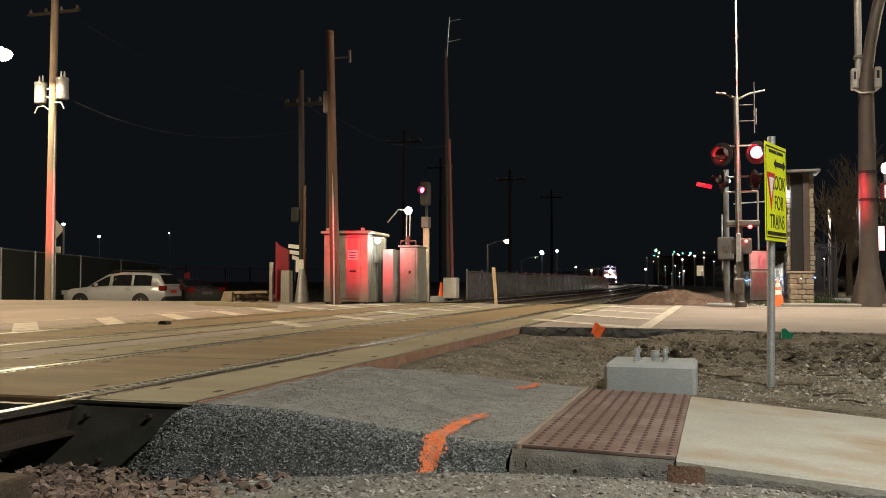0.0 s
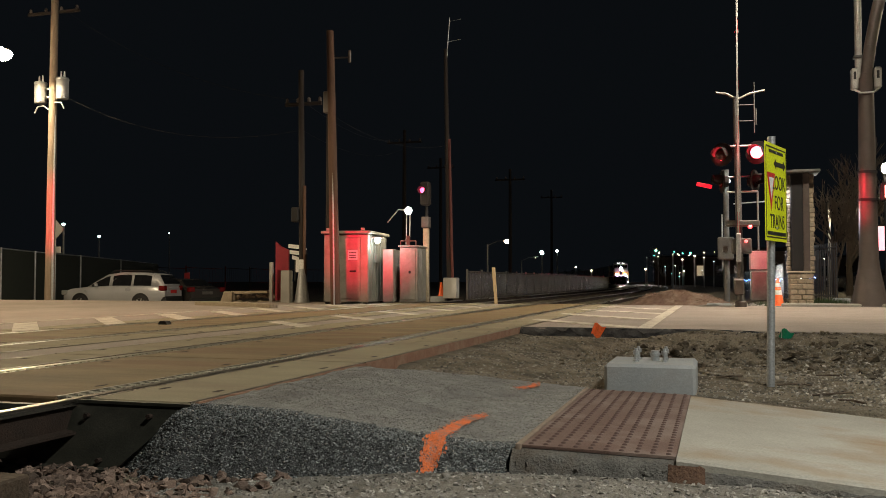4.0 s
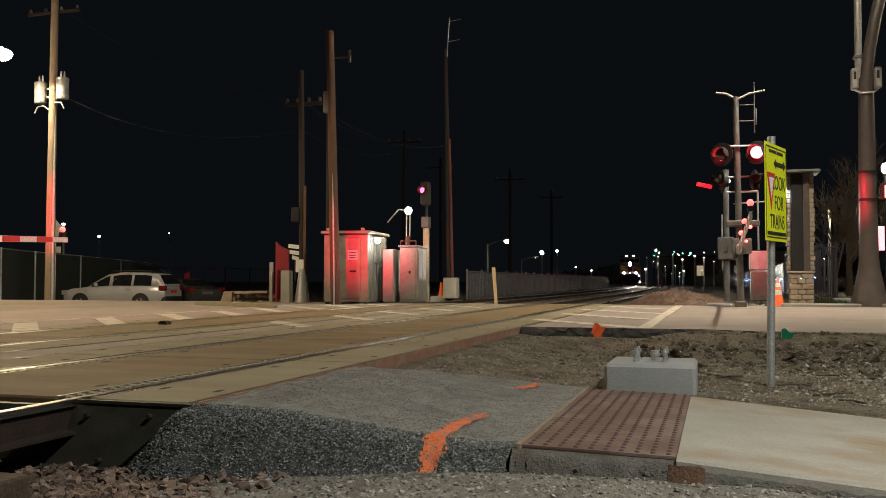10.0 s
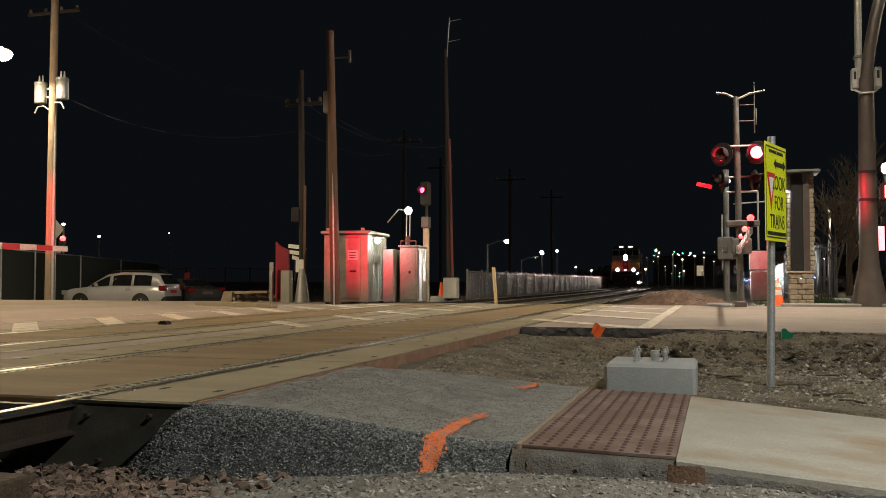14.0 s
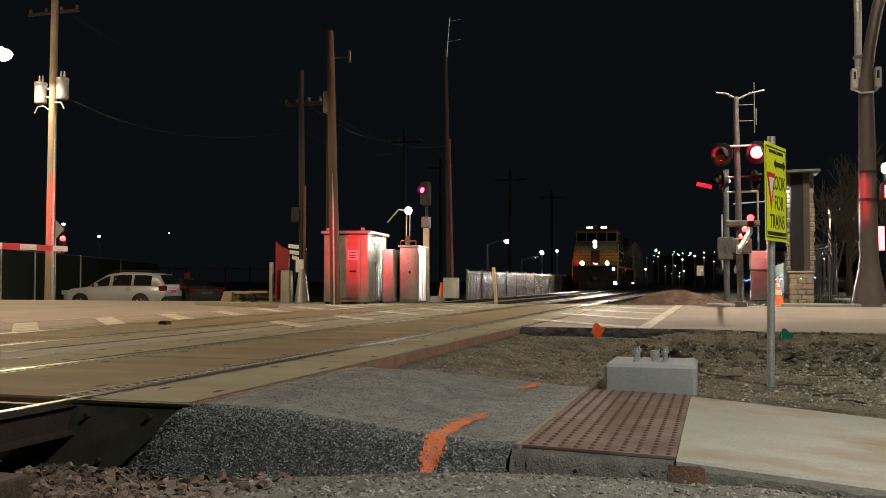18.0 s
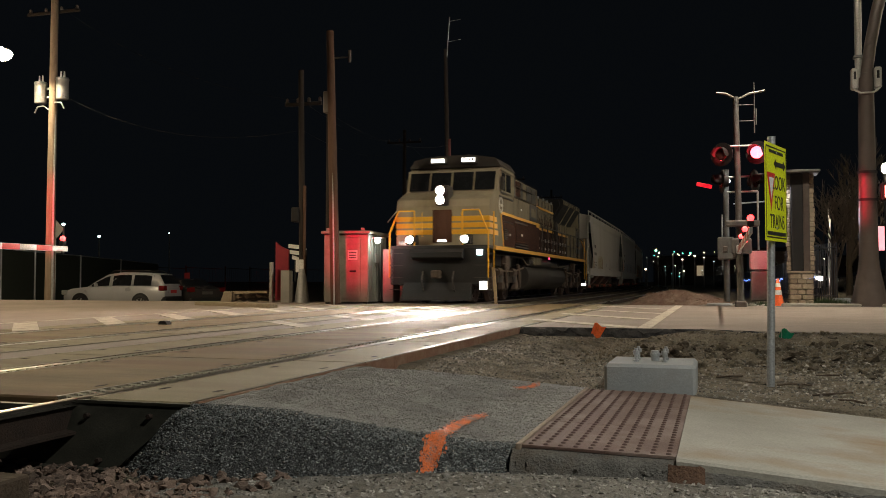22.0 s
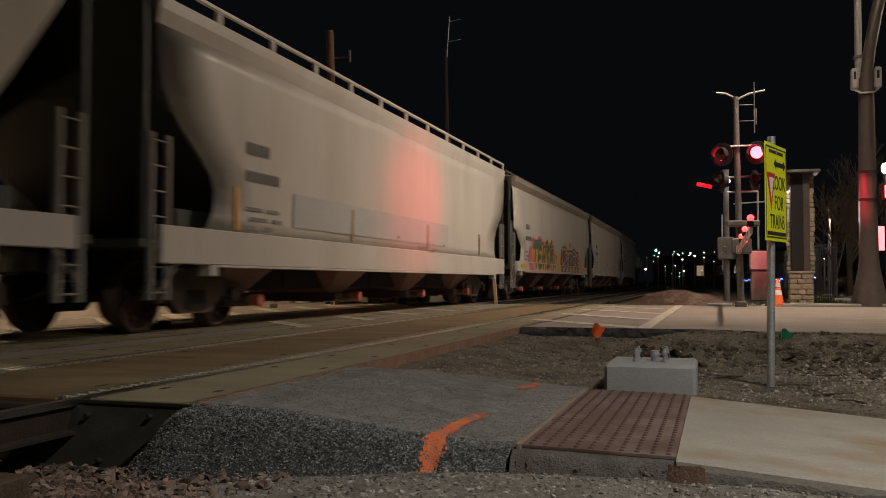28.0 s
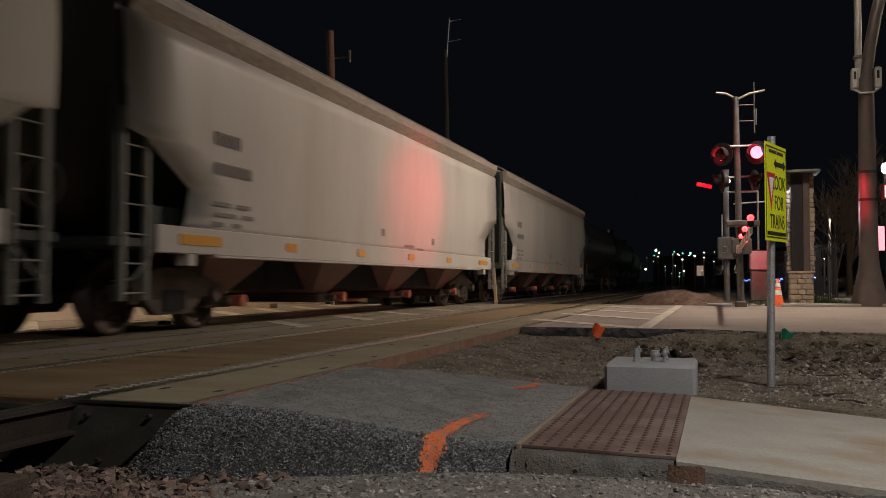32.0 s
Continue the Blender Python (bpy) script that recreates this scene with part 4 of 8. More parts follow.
part("red_lens", Kit().cyl((-0.04, -0.2, 3.57), (-0.04, -0.26, 3.57), 0.085, n=14), glow("railway_red_glow", (1.0, 0.04, 0.13), 5), sig, "lit red lens")
part("hood", Kit().lathe([(0.10, 0.0), (0.115, -0.22)], (-0.04, -0.2, 3.57), 14, "y"), BLACK_PAINT, sig)
# red and white barrier stack, posts and low wall
board = thing("barrier_panel", (-12.5, 24.9, 0.0), "dark red panel with white barrier boards beside the crossing", "fence panel")
part("panel", Kit().prism([(-0.40, 0.05), (0.04, 0.05), (0.04, 1.58), (-0.24, 1.70), (-0.40, 1.84)], "y", 0.0, 0.06), surface("red_panel_paint", (0.22, 0.012, 0.025), (0.32, 0.02, 0.035), 4, 0.5), board)
for z, x0, x1 in ((1.64, 0.02, 0.62), (1.46, 0.06, 0.50), (1.30, 0.14, 0.40)):
    part("board", Kit().prism([(x0, z), (x1, z - 0.06), (x1 - 0.05, z + 0.06), (x0, z + 0.12)], "y", 0.02, 0.05), WHITE_INK, board, "white barrier board")
for x in (0.24, 0.58):
    part("upright", Kit().box(x - 0.03, x + 0.03, 0.05, 0.1, 0.05, 1.6), BLACK_PAINT, board)
wp = thing("white_post", (-12.3, 24.45, -0.05), "square grey-white post box near the poles", "post")
part("body", Kit().box(-0.15, 0.15, -0.1, 0.12, 0.0, 1.0, 0.02), ALU, wp)
wp = thing("white_post", (-12.85, 24.55, -0.05), "narrow post beside the red panel", "post")
part("body", Kit().box(-0.05, 0.05, -0.05, 0.05, 0.0, 1.25, 0.01), ALU, wp)
pile = thing("rock_pile", (-13.85, 25.3, -0.1), "tan concrete block with broken rocks beside the road", "rock pile")
part("block", Kit().prism([(-0.95, 0.05), (-0.55, 0.0), (-0.52, 0.40), (-0.80, 0.42)], "y", -0.42, 0.05).prism([(-0.62, 0.34), (0.62, 0.36), (0.62, 0.44), (-0.62, 0.42)], "y", -0.30, 0.12), STONE, pile, "tan concrete block")
rnd = random.Random(11)
for i in range(46):
    v, f = SHAPES[rnd.randrange(len(SHAPES))]
    r, x, y = rnd.uniform(0.07, 0.17), rnd.uniform(-0.5, 0.75), rnd.uniform(-0.25, 0.4)
    z = r * 0.5 + 0.2 * (i % 2)
    part("rock", Kit().add([(x + p[0] * r, y + p[1] * r, z + p[2] * r) for p in v], f), STONE, pile)
# leaning wooden stake, cones
stake = thing("wooden_stake", (-6.0, 24.95, -0.05), "pale square wooden marker stake leaning in the ballast", "stake")
part("stake", Kit().add([(0.04, 0.04, 0), (-0.04, 0.04, 0), (-0.04, -0.04, 0), (0.04, -0.04, 0), (-0.04, 0.04, 1.07), (-0.12, 0.04, 1.07), (-0.12, -0.04, 1.07), (-0.04, -0.04, 1.07)], [(0, 1, 2, 3), (4, 7, 6, 5), (0, 4, 5, 1), (1, 5, 6, 2), (2, 6, 7, 3), (3, 7, 4, 0)]), surface("pale_timber", (0.5, 0.36, 0.2), (0.6, 0.45, 0.26), 3, 0.8, 0, 0.3, 40, stretch=(6, 6, 0.5)), stake)


def cone(at, h, bands):
    c = thing("traffic_cone", at, "orange traffic cone with white bands on a square foot" if bands else "orange traffic cone beside the cabinet", "traffic cone")
    r = h * 0.21
    part("cone", Kit().lathe([(r, 0.03), (0.03, h), (0.0, h)], (0, 0, 0), 18), ORANGE, c)
    part("foot", Kit().box(-r * 1.3, r * 1.3, -r * 1.3, r * 1.3, 0.0, 0.035, 0.01), ORANGE, c)
    for z0, z1 in bands:
        f = lambda z: r + (0.03 - r) * (z - 0.03) / (h - 0.03) + 0.004
        part("band", Kit().lathe([(f(z0), z0), (f(z1), z1)], (0, 0, 0), 18), WHITE_INK, c, "white reflective band")


cone((1.49, 24.95, -0.02), 0.72, ((0.30, 0.42), (0.50, 0.60)))
cone((-9.05, 29.6, 0.1), 0.5, ())
part("cone_footing", Kit().box(-9.4, -8.85, 29.4, 29.9, -0.3, 0.12, 0.03), BLOCK, None, "concrete footing under the cone", "structure")

# ---- fences ----
fence = thing("panel_fence", (0, 0, 0), "grey corrugated metal fence along the railway", "fence")
s = 35.5
while s < 105:
    x, y, a = rail_line(s, -9.75)
    x2, y2, a2 = rail_line(s + 2.4, -9.75)
    part("post", Kit().box(x - 0.04, x + 0.04, y - 0.04, y + 0.04, -0.3, 1.12, 0.005), FENCE_SLAT, fence)
    k = Kit()
    for i in range(10):
        t0, t1 = i / 10 + 0.008, (i + 1) / 10 - 0.008
        k.box(x + (x2 - x) * t0 - 0.012, x + (x2 - x) * t0 + 0.012, y + (y2 - y) * t0, y + (y2 - y) * t1, -0.15, 1.05)
    part("slats", k, FENCE_SLAT, fence, kind="stuff")
    part("top_rail", Kit().tube([(x + 0.02, y, 0.98), (x2 + 0.02, y2, 0.98)], 0.025), FENCE_SLAT, fence)
    s += 2.4
mesh_fence = thing("chain_link_fence", (0, 0, 0), "tall chain-link fence with dark green privacy mesh", "fence")
pts = [(-27.5, 26.5), (-30.4, 32.6), (-32.5, 37.1), (-35.1, 43.7), (-39.2, 52.9), (-45.6, 66.6)]
for (x0, y0), (x1, y1) in zip(pts, pts[1:]):
    part("mesh_panel", Kit().add([(x0, y0, -0.8), (x1, y1, -0.8), (x1, y1, 2.06), (x0, y0, 2.06), (x0 - 0.02, y0, -0.8), (x1 - 0.02, y1, -0.8), (x1 - 0.02, y1, 2.06), (x0 - 0.02, y0, 2.06)], [(0, 1, 2, 3), (7, 6, 5, 4), (3, 2, 6, 7)]), GREEN_MESH, mesh_fence)
    part("top_rail", Kit().tube([(x0, y0, 2.09), (x1, y1, 2.09)], 0.03), GALV, mesh_fence)
    part("post", Kit().cyl((x0 + 0.05, y0, -0.9), (x0 + 0.05, y0, 2.14), 0.045, n=8), GALV, mesh_fence)
back_fence = thing("wire_fence", (0, 0, 0), "rusty chain-link fence at the back of the lot", "fence")
pts = [(-45.6, 66.6), (-43.3, 67.3), (-41.7, 71.0), (-40.6, 73.4), (-39.8, 75.7), (-36.5, 80)]
for (x0, y0), (x1, y1) in zip(pts, pts[1:]):
    part("post", Kit().cyl((x0, y0, -0.9), (x0, y0, 1.95), 0.06, n=8), RAIL_RUST, back_fence)
    k = Kit().tube([(x0, y0, 1.8), (x1, y1, 1.7)], 0.025).tube([(x0, y0, 0.5), (x1, y1, 0.5)], 0.02)
    for i in range(12):
        xa, ya = x0 + (x1 - x0) * i / 12, y0 + (y1 - y0) * i / 12
        k.cyl((xa, ya, -0.7), (xa, ya, 1.75), 0.008, n=4)
    part("wires", k, RAIL_RUST, back_fence, kind="stuff")
part("notice", Kit().box(-43.2, -42.7, 66.9, 66.95, 0.85, 1.35), surface("pale_red_notice", (0.42, 0.17, 0.14), (0.5, 0.22, 0.18), 6, 0.6), back_fence, "small reddish notice")
iron = thing("iron_fence", (0, 0, 0), "glossy black iron picket fence beside the railway", "fence")
GLOSS_IRON = surface("glossy_black_iron", (0.10, 0.10, 0.105), (0.13, 0.13, 0.135), 9, 0.32, 0.75, 0.05, 60)
run = [(3.3, 28.3), (2.95, 29.6), (2.6, 32.0), (2.4, 36.0)] + [rail_line(s, 2.4)[:2] for s in range(42, 150, 6)]
n = 0
for (x0, y0), (x1, y1) in zip(run, run[1:]):
    L = math.hypot(x1 - x0, y1 - y0)
    c = int(L / 0.16)
    rest = Kit()
    for i in range(c):
        t = i / c
        x, y = x0 + (x1 - x0) * t, y0 + (y1 - y0) * t
        if y0 < 36:
            part("picket", Kit().box(x - 0.014, x + 0.014, y - 0.014, y + 0.014, 0.0, 1.75), GLOSS_IRON, iron)
        else:
            rest.box(x - 0.05, x + 0.05, y - 0.04, y + 0.04, 0.0, 1.3)
    if rest.v:
        part("picket_run", rest, GLOSS_IRON, iron, kind="stuff")
    h = 1.62 if y0 < 36 else 1.25
    part("rail", Kit().tube([(x0, y0, h), (x1, y1, h)], 0.025, 4), GLOSS_IRON, iron)
    part("rail", Kit().tube([(x0, y0, 0.2), (x1, y1, 0.2)], 0.025, 4), GLOSS_IRON, iron)

# blue reflections on the fence, added as glowing tubes
string = thing("blue_glints", (0, 0, 0), "blue glowing strips in place of reflections on the iron fence", "string lights")
BLUE_GLOW = glow("blue_glint_glow", (0.16, 0.30, 1.0), 5)
rnd = random.Random(17)
for a, b in ((29.8, 44.0), (44.0, 74.0)):
    y = a
    while y < b:
        x = rail_line(y, 2.33)[0] + (0.55 if y < 32 else 0.2 if y < 36 else 0.0)
        z = 0.68 + 0.05 * math.sin(y * 1.1) + rnd.uniform(-0.02, 0.02)
        n = rnd.uniform(0.3, 1.0) * (1.0 if a < 45 else 1.8)
        part("light", Kit().tube([(x, y, z), (x, y + n * 0.5, z + 0.03), (x, y + n, z + 0.01)], 0.014 if a < 45 else 0.03, 5), BLUE_GLOW, string)
        y += n + rnd.uniform(0.1, 0.6)

# ---- crossing signal mast ----


def flasher(parent, at, toward, lens, lit, drum=False):
    """One round lamp on a black backing disc with a hood. With drum, an added half-lit drum turns in place of
    switching.
    """
    m = look((0, 0, 0), toward).to_3x3()
    d = -(m @ Vector((0, 0, 1)))
    a = Vector(at)
    disc = part("backing_disc", Kit().cyl(tuple(a - d * 0.02), tuple(a), 0.29, n=28), BLACK_PAINT, parent, "black round backing")
    part("lamp_body", Kit().cyl(tuple(a - d * 0.16), tuple(a - d * 0.02), 0.13, 0.16, 16), BLACK_PAINT, disc)
    turning = None
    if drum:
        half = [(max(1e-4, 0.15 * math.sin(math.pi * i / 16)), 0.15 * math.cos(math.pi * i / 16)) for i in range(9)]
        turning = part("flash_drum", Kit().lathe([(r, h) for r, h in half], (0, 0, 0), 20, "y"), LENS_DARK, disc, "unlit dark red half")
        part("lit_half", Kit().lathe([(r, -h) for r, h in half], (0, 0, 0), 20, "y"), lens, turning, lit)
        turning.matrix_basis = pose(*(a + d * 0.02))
    else:
        part("lens", Kit().cyl(tuple(a), tuple(a + d * 0.03), 0.155, n=24), lens, disc, lit)
    hood = Kit()
    u = d.cross(Vector((0, 0, 1))).normalized()
    w = u.cross(d)
    v, fs = [], []
    for i in range(11):
        t = math.pi * (i / 10) * 1.2 - 0.1 * math.pi
        o = (u * math.cos(t) + w * math.sin(t)) * 0.18
        v += [tuple(a + o), tuple(a + o + d * (0.22 if 0 < i < 10 else 0.1))]
    hood.add(v, [(2 * i, 2 * i + 1, 2 * i + 3, 2 * i + 2) for i in range(10)], True)
    part("hood", hood, BLACK_PAINT, disc)
    return turning


mast = thing("crossing_signal", (0.55, 23.62, 0.0), "silver crossing signal mast with red flashers and a gate mechanism", "crossing signal")
part("pole", Kit().cyl((0, 0, 0), (-0.08, -0.2, 5.2), 0.085, 0.07, 14), DULL_STEEL, mast)
part("base", Kit().box(-0.14, 0.14, -0.14, 0.14, -0.05, 0.14, 0.03), MAST_PAINT, mast)
part("lamp_arm", Kit().tube([(-0.07, -0.2, 5.15), (-0.3, -0.25, 5.28), (-0.55, -0.35, 5.3)], 0.03), CABINET, mast)
part("lamp_arm", Kit().tube([(-0.07, -0.2, 5.12), (0.25, -0.12, 5.28), (0.62, 0.0, 5.36)], 0.03), CABINET, mast)
part("antenna_frame", Kit().tube([(0.36, -0.1, 4.3), (0.36, -0.1, 5.55)], 0.015).tube([(-0.05, -0.15, 5.0), (0.36, -0.1, 5.0)], 0.012).tube([(-0.05, -0.15, 4.6), (0.36, -0.1, 4.6)], 0.012).tube([(0.4, -0.1, 4.5), (0.4, -0.1, 4.9)], 0.02), DULL_STEEL, mast)
part("flasher_arm", Kit().tube([(-0.45, -0.35, 3.95), (0.45, -0.15, 3.98)], 0.025), GALV, mast)
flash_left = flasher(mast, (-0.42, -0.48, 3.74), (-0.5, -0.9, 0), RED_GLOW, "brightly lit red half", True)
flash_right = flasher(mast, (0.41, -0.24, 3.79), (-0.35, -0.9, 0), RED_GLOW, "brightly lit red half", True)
flasher(mast, (0.37, 0.1, 3.12), (0.85, -0.4, 0), LENS_DARK, "unlit dark red lens")
flasher(mast, (-0.43, -0.2, 3.1), (-0.9, -0.2, 0), LENS_DARK, "unlit dark red lens")
part("flasher_arm", Kit().tube([(-0.45, -0.2, 3.2), (0.45, 0.1, 3.25)], 0.025), GALV, mast)
# Sign edge glows by itself in place of red light falling on it.
edge = part("sign_edge_glow", Kit().box(-0.19, 0.19, -0.02, 0.02, -0.05, 0.05, 0.01), RED_DEEP, mast, "edge of the crossing sign, glowing by itself for red light")
edge.matrix_basis = pose(-0.85, 0.1, 3.05, 0, 14, 0)
part("gate_mechanism", Kit().box(-0.35, 0.45, -0.45, -0.1, 1.97, 2.12, 0.03), DULL_STEEL, mast, "grey gate mechanism case")
part("motor_case", Kit().box(-0.22, 0.26, -0.42, -0.1, 1.3, 1.68, 0.03), DULL_STEEL, mast)
part("counterweight", Kit().box(-0.42, -0.3, -0.3, 0.5, 1.35, 1.5, 0.02), MAST_PAINT, mast)
part("side_frame", Kit().tube([(0.42, -0.05, 1.4), (0.42, -0.05, 2.85), (-0.3, -0.05, 2.85)], 0.025), GALV, mast)
part("small_red_lamp", Kit().ball((0.22, -0.45, 1.95), 0.05), RED_SOFT, mast, "small lit red lamp")
part("small_red_lamp", Kit().ball((0.12, -0.5, 1.6), 0.04), RED_SOFT, mast, "small lit red lamp")
lamp_point("flasher_spill", (0.75, 22.7, 3.82), 9, RED, 0.1)
mast2 = thing("crossing_signal", (0.26, 27.3, -0.05), "second grey crossing mast with lamps seen from behind", "crossing signal")
part("pole", Kit().cyl((0, 0, 0), (0, 0, 3.9), 0.08, n=12), DULL_STEEL, mast2)
part("motor_case", Kit().box(-0.25, 0.2, -0.2, 0.2, 1.3, 1.95, 0.03), DULL_STEEL, mast2)
part("ladder_frame", Kit().tube([(-0.12, -0.1, 1.0), (-0.12, -0.1, 2.6)], 0.02).tube([(0.2, -0.1, 2.9), (1.1, -0.1, 2.95), (1.1, -0.1, 1.5)], 0.02), GALV, mast2)
part("white_lamp", Kit().ball((0.05, -0.2, 3.55), 0.07), COOL_GLOW, mast2, "small cool-white lamp")
shed = thing("small_shed", (1.15, 28.2, 0.0), "grey painted box lit pink by the flashers", "equipment cabinet")
part("body", Kit().box(-0.22, 0.24, -0.25, 0.25, 0.05, 0.92, 0.03), CABINET, shed)
part("upper_case", Kit().box(-0.25, 0.27, -0.28, 0.28, 0.95, 1.52, 0.03), ALU, shed, "pale upper case, pink in the flasher light")
lamp_spot("flasher_back_beam", (0.9, 24.6, 3.2), (1.15, 27.9, 1.2), 420, RED, 26, 0.9)

# ---- stone and timber column with a flat roof ----
col = thing("gateway_column", (2.13, 25.95, 0.0), "dark gateway column with a tan stone base and flat cap", "column")
rnd = random.Random(5)
for j in range(6):
    n = 2 if j % 2 else 3
    for i in range(n):
        x0, x1 = -0.3 + 0.6 * i / n, -0.3 + 0.6 * (i + 1) / n
        part("stone", Kit().box(x0 + 0.006, x1 - 0.006, -0.3 - rnd.uniform(0, 0.02), 0.3, 0.14 * j, 0.14 * j + 0.13, 0.015), STONE, col)
part("timber", Kit().box(-0.24, 0.06, -0.26, 0.2, 0.85, 3.5, 0.015), BLACK_PAINT, col)
part("steel_flange", Kit().box(0.06, 0.22, -0.28, 0.2, 0.85, 3.5, 0.01), MAST_PAINT, col)
part("base_cap", Kit().box(-0.33, 0.33, -0.33, 0.33, 0.84, 0.9, 0.01), STONE, col)
for j in range(20):
    part("side_stone", Kit().box(0.22, 0.34 + rnd.uniform(-0.02, 0.02), -0.2, 0.25, 0.92 + 0.128 * j, 1.04 + 0.128 * j, 0.015), STONE, col)
    part("side_stone", Kit().box(-0.33 + rnd.uniform(-0.02, 0.02), -0.24, -0.1, 0.25, 0.92 + 0.128 * j, 1.04 + 0.128 * j, 0.015), STONE, col)
part("cap", Kit().box(-0.4, 0.48, -0.5, 0.5, 3.5, 3.58, 0.015), DULL_STEEL, col)
part("down_light", Kit().box(-0.2, 0.05, -0.2, 0.1, 3.47, 3.498), WHITE_GLOW, col, "small down light")
lamp_spot("column_down_light", (1.72, 25.72, 3.4), (1.78, 25.8, 0.0), 120, (0.95, 0.97, 1.0), 60, 0.5, 0.05)
lamp_point("column_light", (2.35, 26.9, 2.6), 60, (0.9, 0.95, 1.0), 0.1)

# ---- traffic signal mast ----
tm = thing("traffic_signal_mast", (3.66, 24.95, 0.0), "tapered bronze traffic signal mast with a curved arm", "traffic signal mast")
part("shaft", Kit().lathe([(0.46, -0.05), (0.40, 0.25), (0.27, 0.9), (0.235, 1.2), (0.18, 5.8)], (0, 0, 0), 8), MAST_PAINT, tm)
part("arm", Kit().tube([(0, 0, 5.45), (0.02, 0, 5.9), (0.11, 0, 6.6), (0.26, 0.02, 7.4), (0.5, 0.05, 8.4), (0.9, 0.1, 9.4), (1.6, 0.2, 10.2)], 0.15, 10), MAST_PAINT, tm, "curved luminaire arm")
part("upright", Kit().cyl((-0.14, 0.2, 5.5), (-0.14, 0.2, 9.6), 0.09, n=12), ALU, tm, "pale grey pipe")
part("clamp", Kit().box(-0.26, 0.1, 0.08, 0.32, 6.35, 6.42, 0.01), DULL_STEEL, tm)
part("camera_bracket", Kit().cyl((0.45, 0, 7.9), (0.62, -0.1, 7.55), 0.05, 0.08, 8), ALU, tm, "pale camera on the arm")
part("band", Kit().lathe([(0.245, 2.65), (0.245, 2.72)], (0, 0, 0), 8), BLACK_PAINT, tm)
part("band", Kit().lathe([(0.235, 3.35), (0.235, 3.42)], (0, 0, 0), 8), BLACK_PAINT, tm)
for s in (-1, 1):
    part("camera_box", Kit().box(s * 0.27 - 0.09, s * 0.27 + 0.09, -0.12, 0.12, 5.5, 6.05, 0.04), ALU, tm, "grey equipment box")
    part("box_slot", Kit().box(s * 0.27 - 0.03, s * 0.27 + 0.03, -0.126, -0.12, 5.75, 5.95), BLACK_PAINT, tm)
part("ring", Kit().tube([(-0.3, -0.1, 5.5), (-0.15, -0.2, 5.38), (0.15, -0.2, 5.38), (0.3, -0.1, 5.5)], 0.025), ALU, tm)
ped = part("pedestrian_signal", Kit().box(0.28, 0.7, -0.2, 0.1, 2.65, 3.1, 0.03), BLACK_PAINT, tm, "pedestrian signal head")
part("orange_lens", Kit().box(0.36, 0.66, -0.215, -0.2, 2.72, 3.02), glow("orange_lens_glow", (1.0, 0.13, 0.10), 6), ped, "lit orange lens")
lamp_spot("mast_red", (1.35, 23.2, 3.75), (3.6, 24.95, 2.7), 900, RED, 30, 1.0)

# ---- train ----
SPEED, CAR, LOCO = 8.9, 17.7, 20.2
LATE_SPEED = 9.2
NOSE_AT_23 = 15.1
HOPPER_PAINT = surface("hopper_grey_paint", (0.55, 0.525, 0.475), (0.61, 0.585, 0.53), 0.6, 0.45, 0, 0.02, 12, stretch=(1, 1, 0.18), dirt=(0.42, 0.37, 0.31), dirt_scale=0.7, dirt_amount=0.4, grain_amount=0.12)
HOPPER_OLD = surface("hopper_drab_paint", (0.36, 0.35, 0.32), (0.44, 0.42, 0.38), 0.6, 0.4, 0, 0.02, 12, stretch=(1, 1, 0.18), dirt=(0.27, 0.22, 0.17), dirt_scale=0.8, dirt_amount=0.5, grain_amount=0.12)
# Shade between the cars is put into this dark end colour.
END_SHADED = surface("shaded_end_green", (0.035, 0.045, 0.038), (0.055, 0.065, 0.055), 2, 0.6, 0, 0.1, 30)
# Bay colour takes in the flashers' red light, besides its own dirt.
BAY_PAINT = surface("red_lit_bay_paint", (0.26, 0.15, 0.12), (0.34, 0.20, 0.165), 2, 0.7, 0, 0.15, 30, dirt=(0.14, 0.10, 0.075), dirt_scale=2)
# Chord browner and darker than the side sheets.
BROWN_CHORD = surface("brown_chord", (0.30, 0.25, 0.20), (0.38, 0.33, 0.27), 1.2, 0.55, 0, 0.05, 20, stretch=(1, 0.3, 1), dirt=(0.22, 0.16, 0.11), dirt_scale=1.0)
# Ladder grey is darkened for the shade at the car ends.
END_GREY = surface("shaded_ladder_grey", (0.20, 0.195, 0.175), (0.30, 0.29, 0.26), 4, 0.6, 0, 0.1, 40)
RUSTY_RED = surface("red_oxide", (0.42, 0.10, 0.07), (0.5, 0.14, 0.09), 5, 0.6, 0, 0.1, 40)
TRUCK_IRON = surface("truck_casting", (0.075, 0.055, 0.042), (0.135, 0.10, 0.078), 5, 0.75, 0.2, 0.3, 50)
WHEEL_STEEL = surface("wheel_steel", (0.055, 0.036, 0.03), (0.11, 0.07, 0.055), 7, 0.55, 0.5, 0.2, 60)
TANK_BLACK = surface("tank_black_paint", (0.014, 0.013, 0.013), (0.03, 0.028, 0.026), 1.5, 0.3, 0, 0.05, 30, grain_amount=0.15)
LOCO_GREY = surface("loco_warm_grey", (0.27, 0.235, 0.165), (0.34, 0.296, 0.21), 1.2, 0.09, 0, 0.35, 2.6, relief=0.05, stretch=(1, 1, 0.45), dirt=(0.2, 0.17, 0.13), dirt_scale=1.5, grain_amount=0.15)
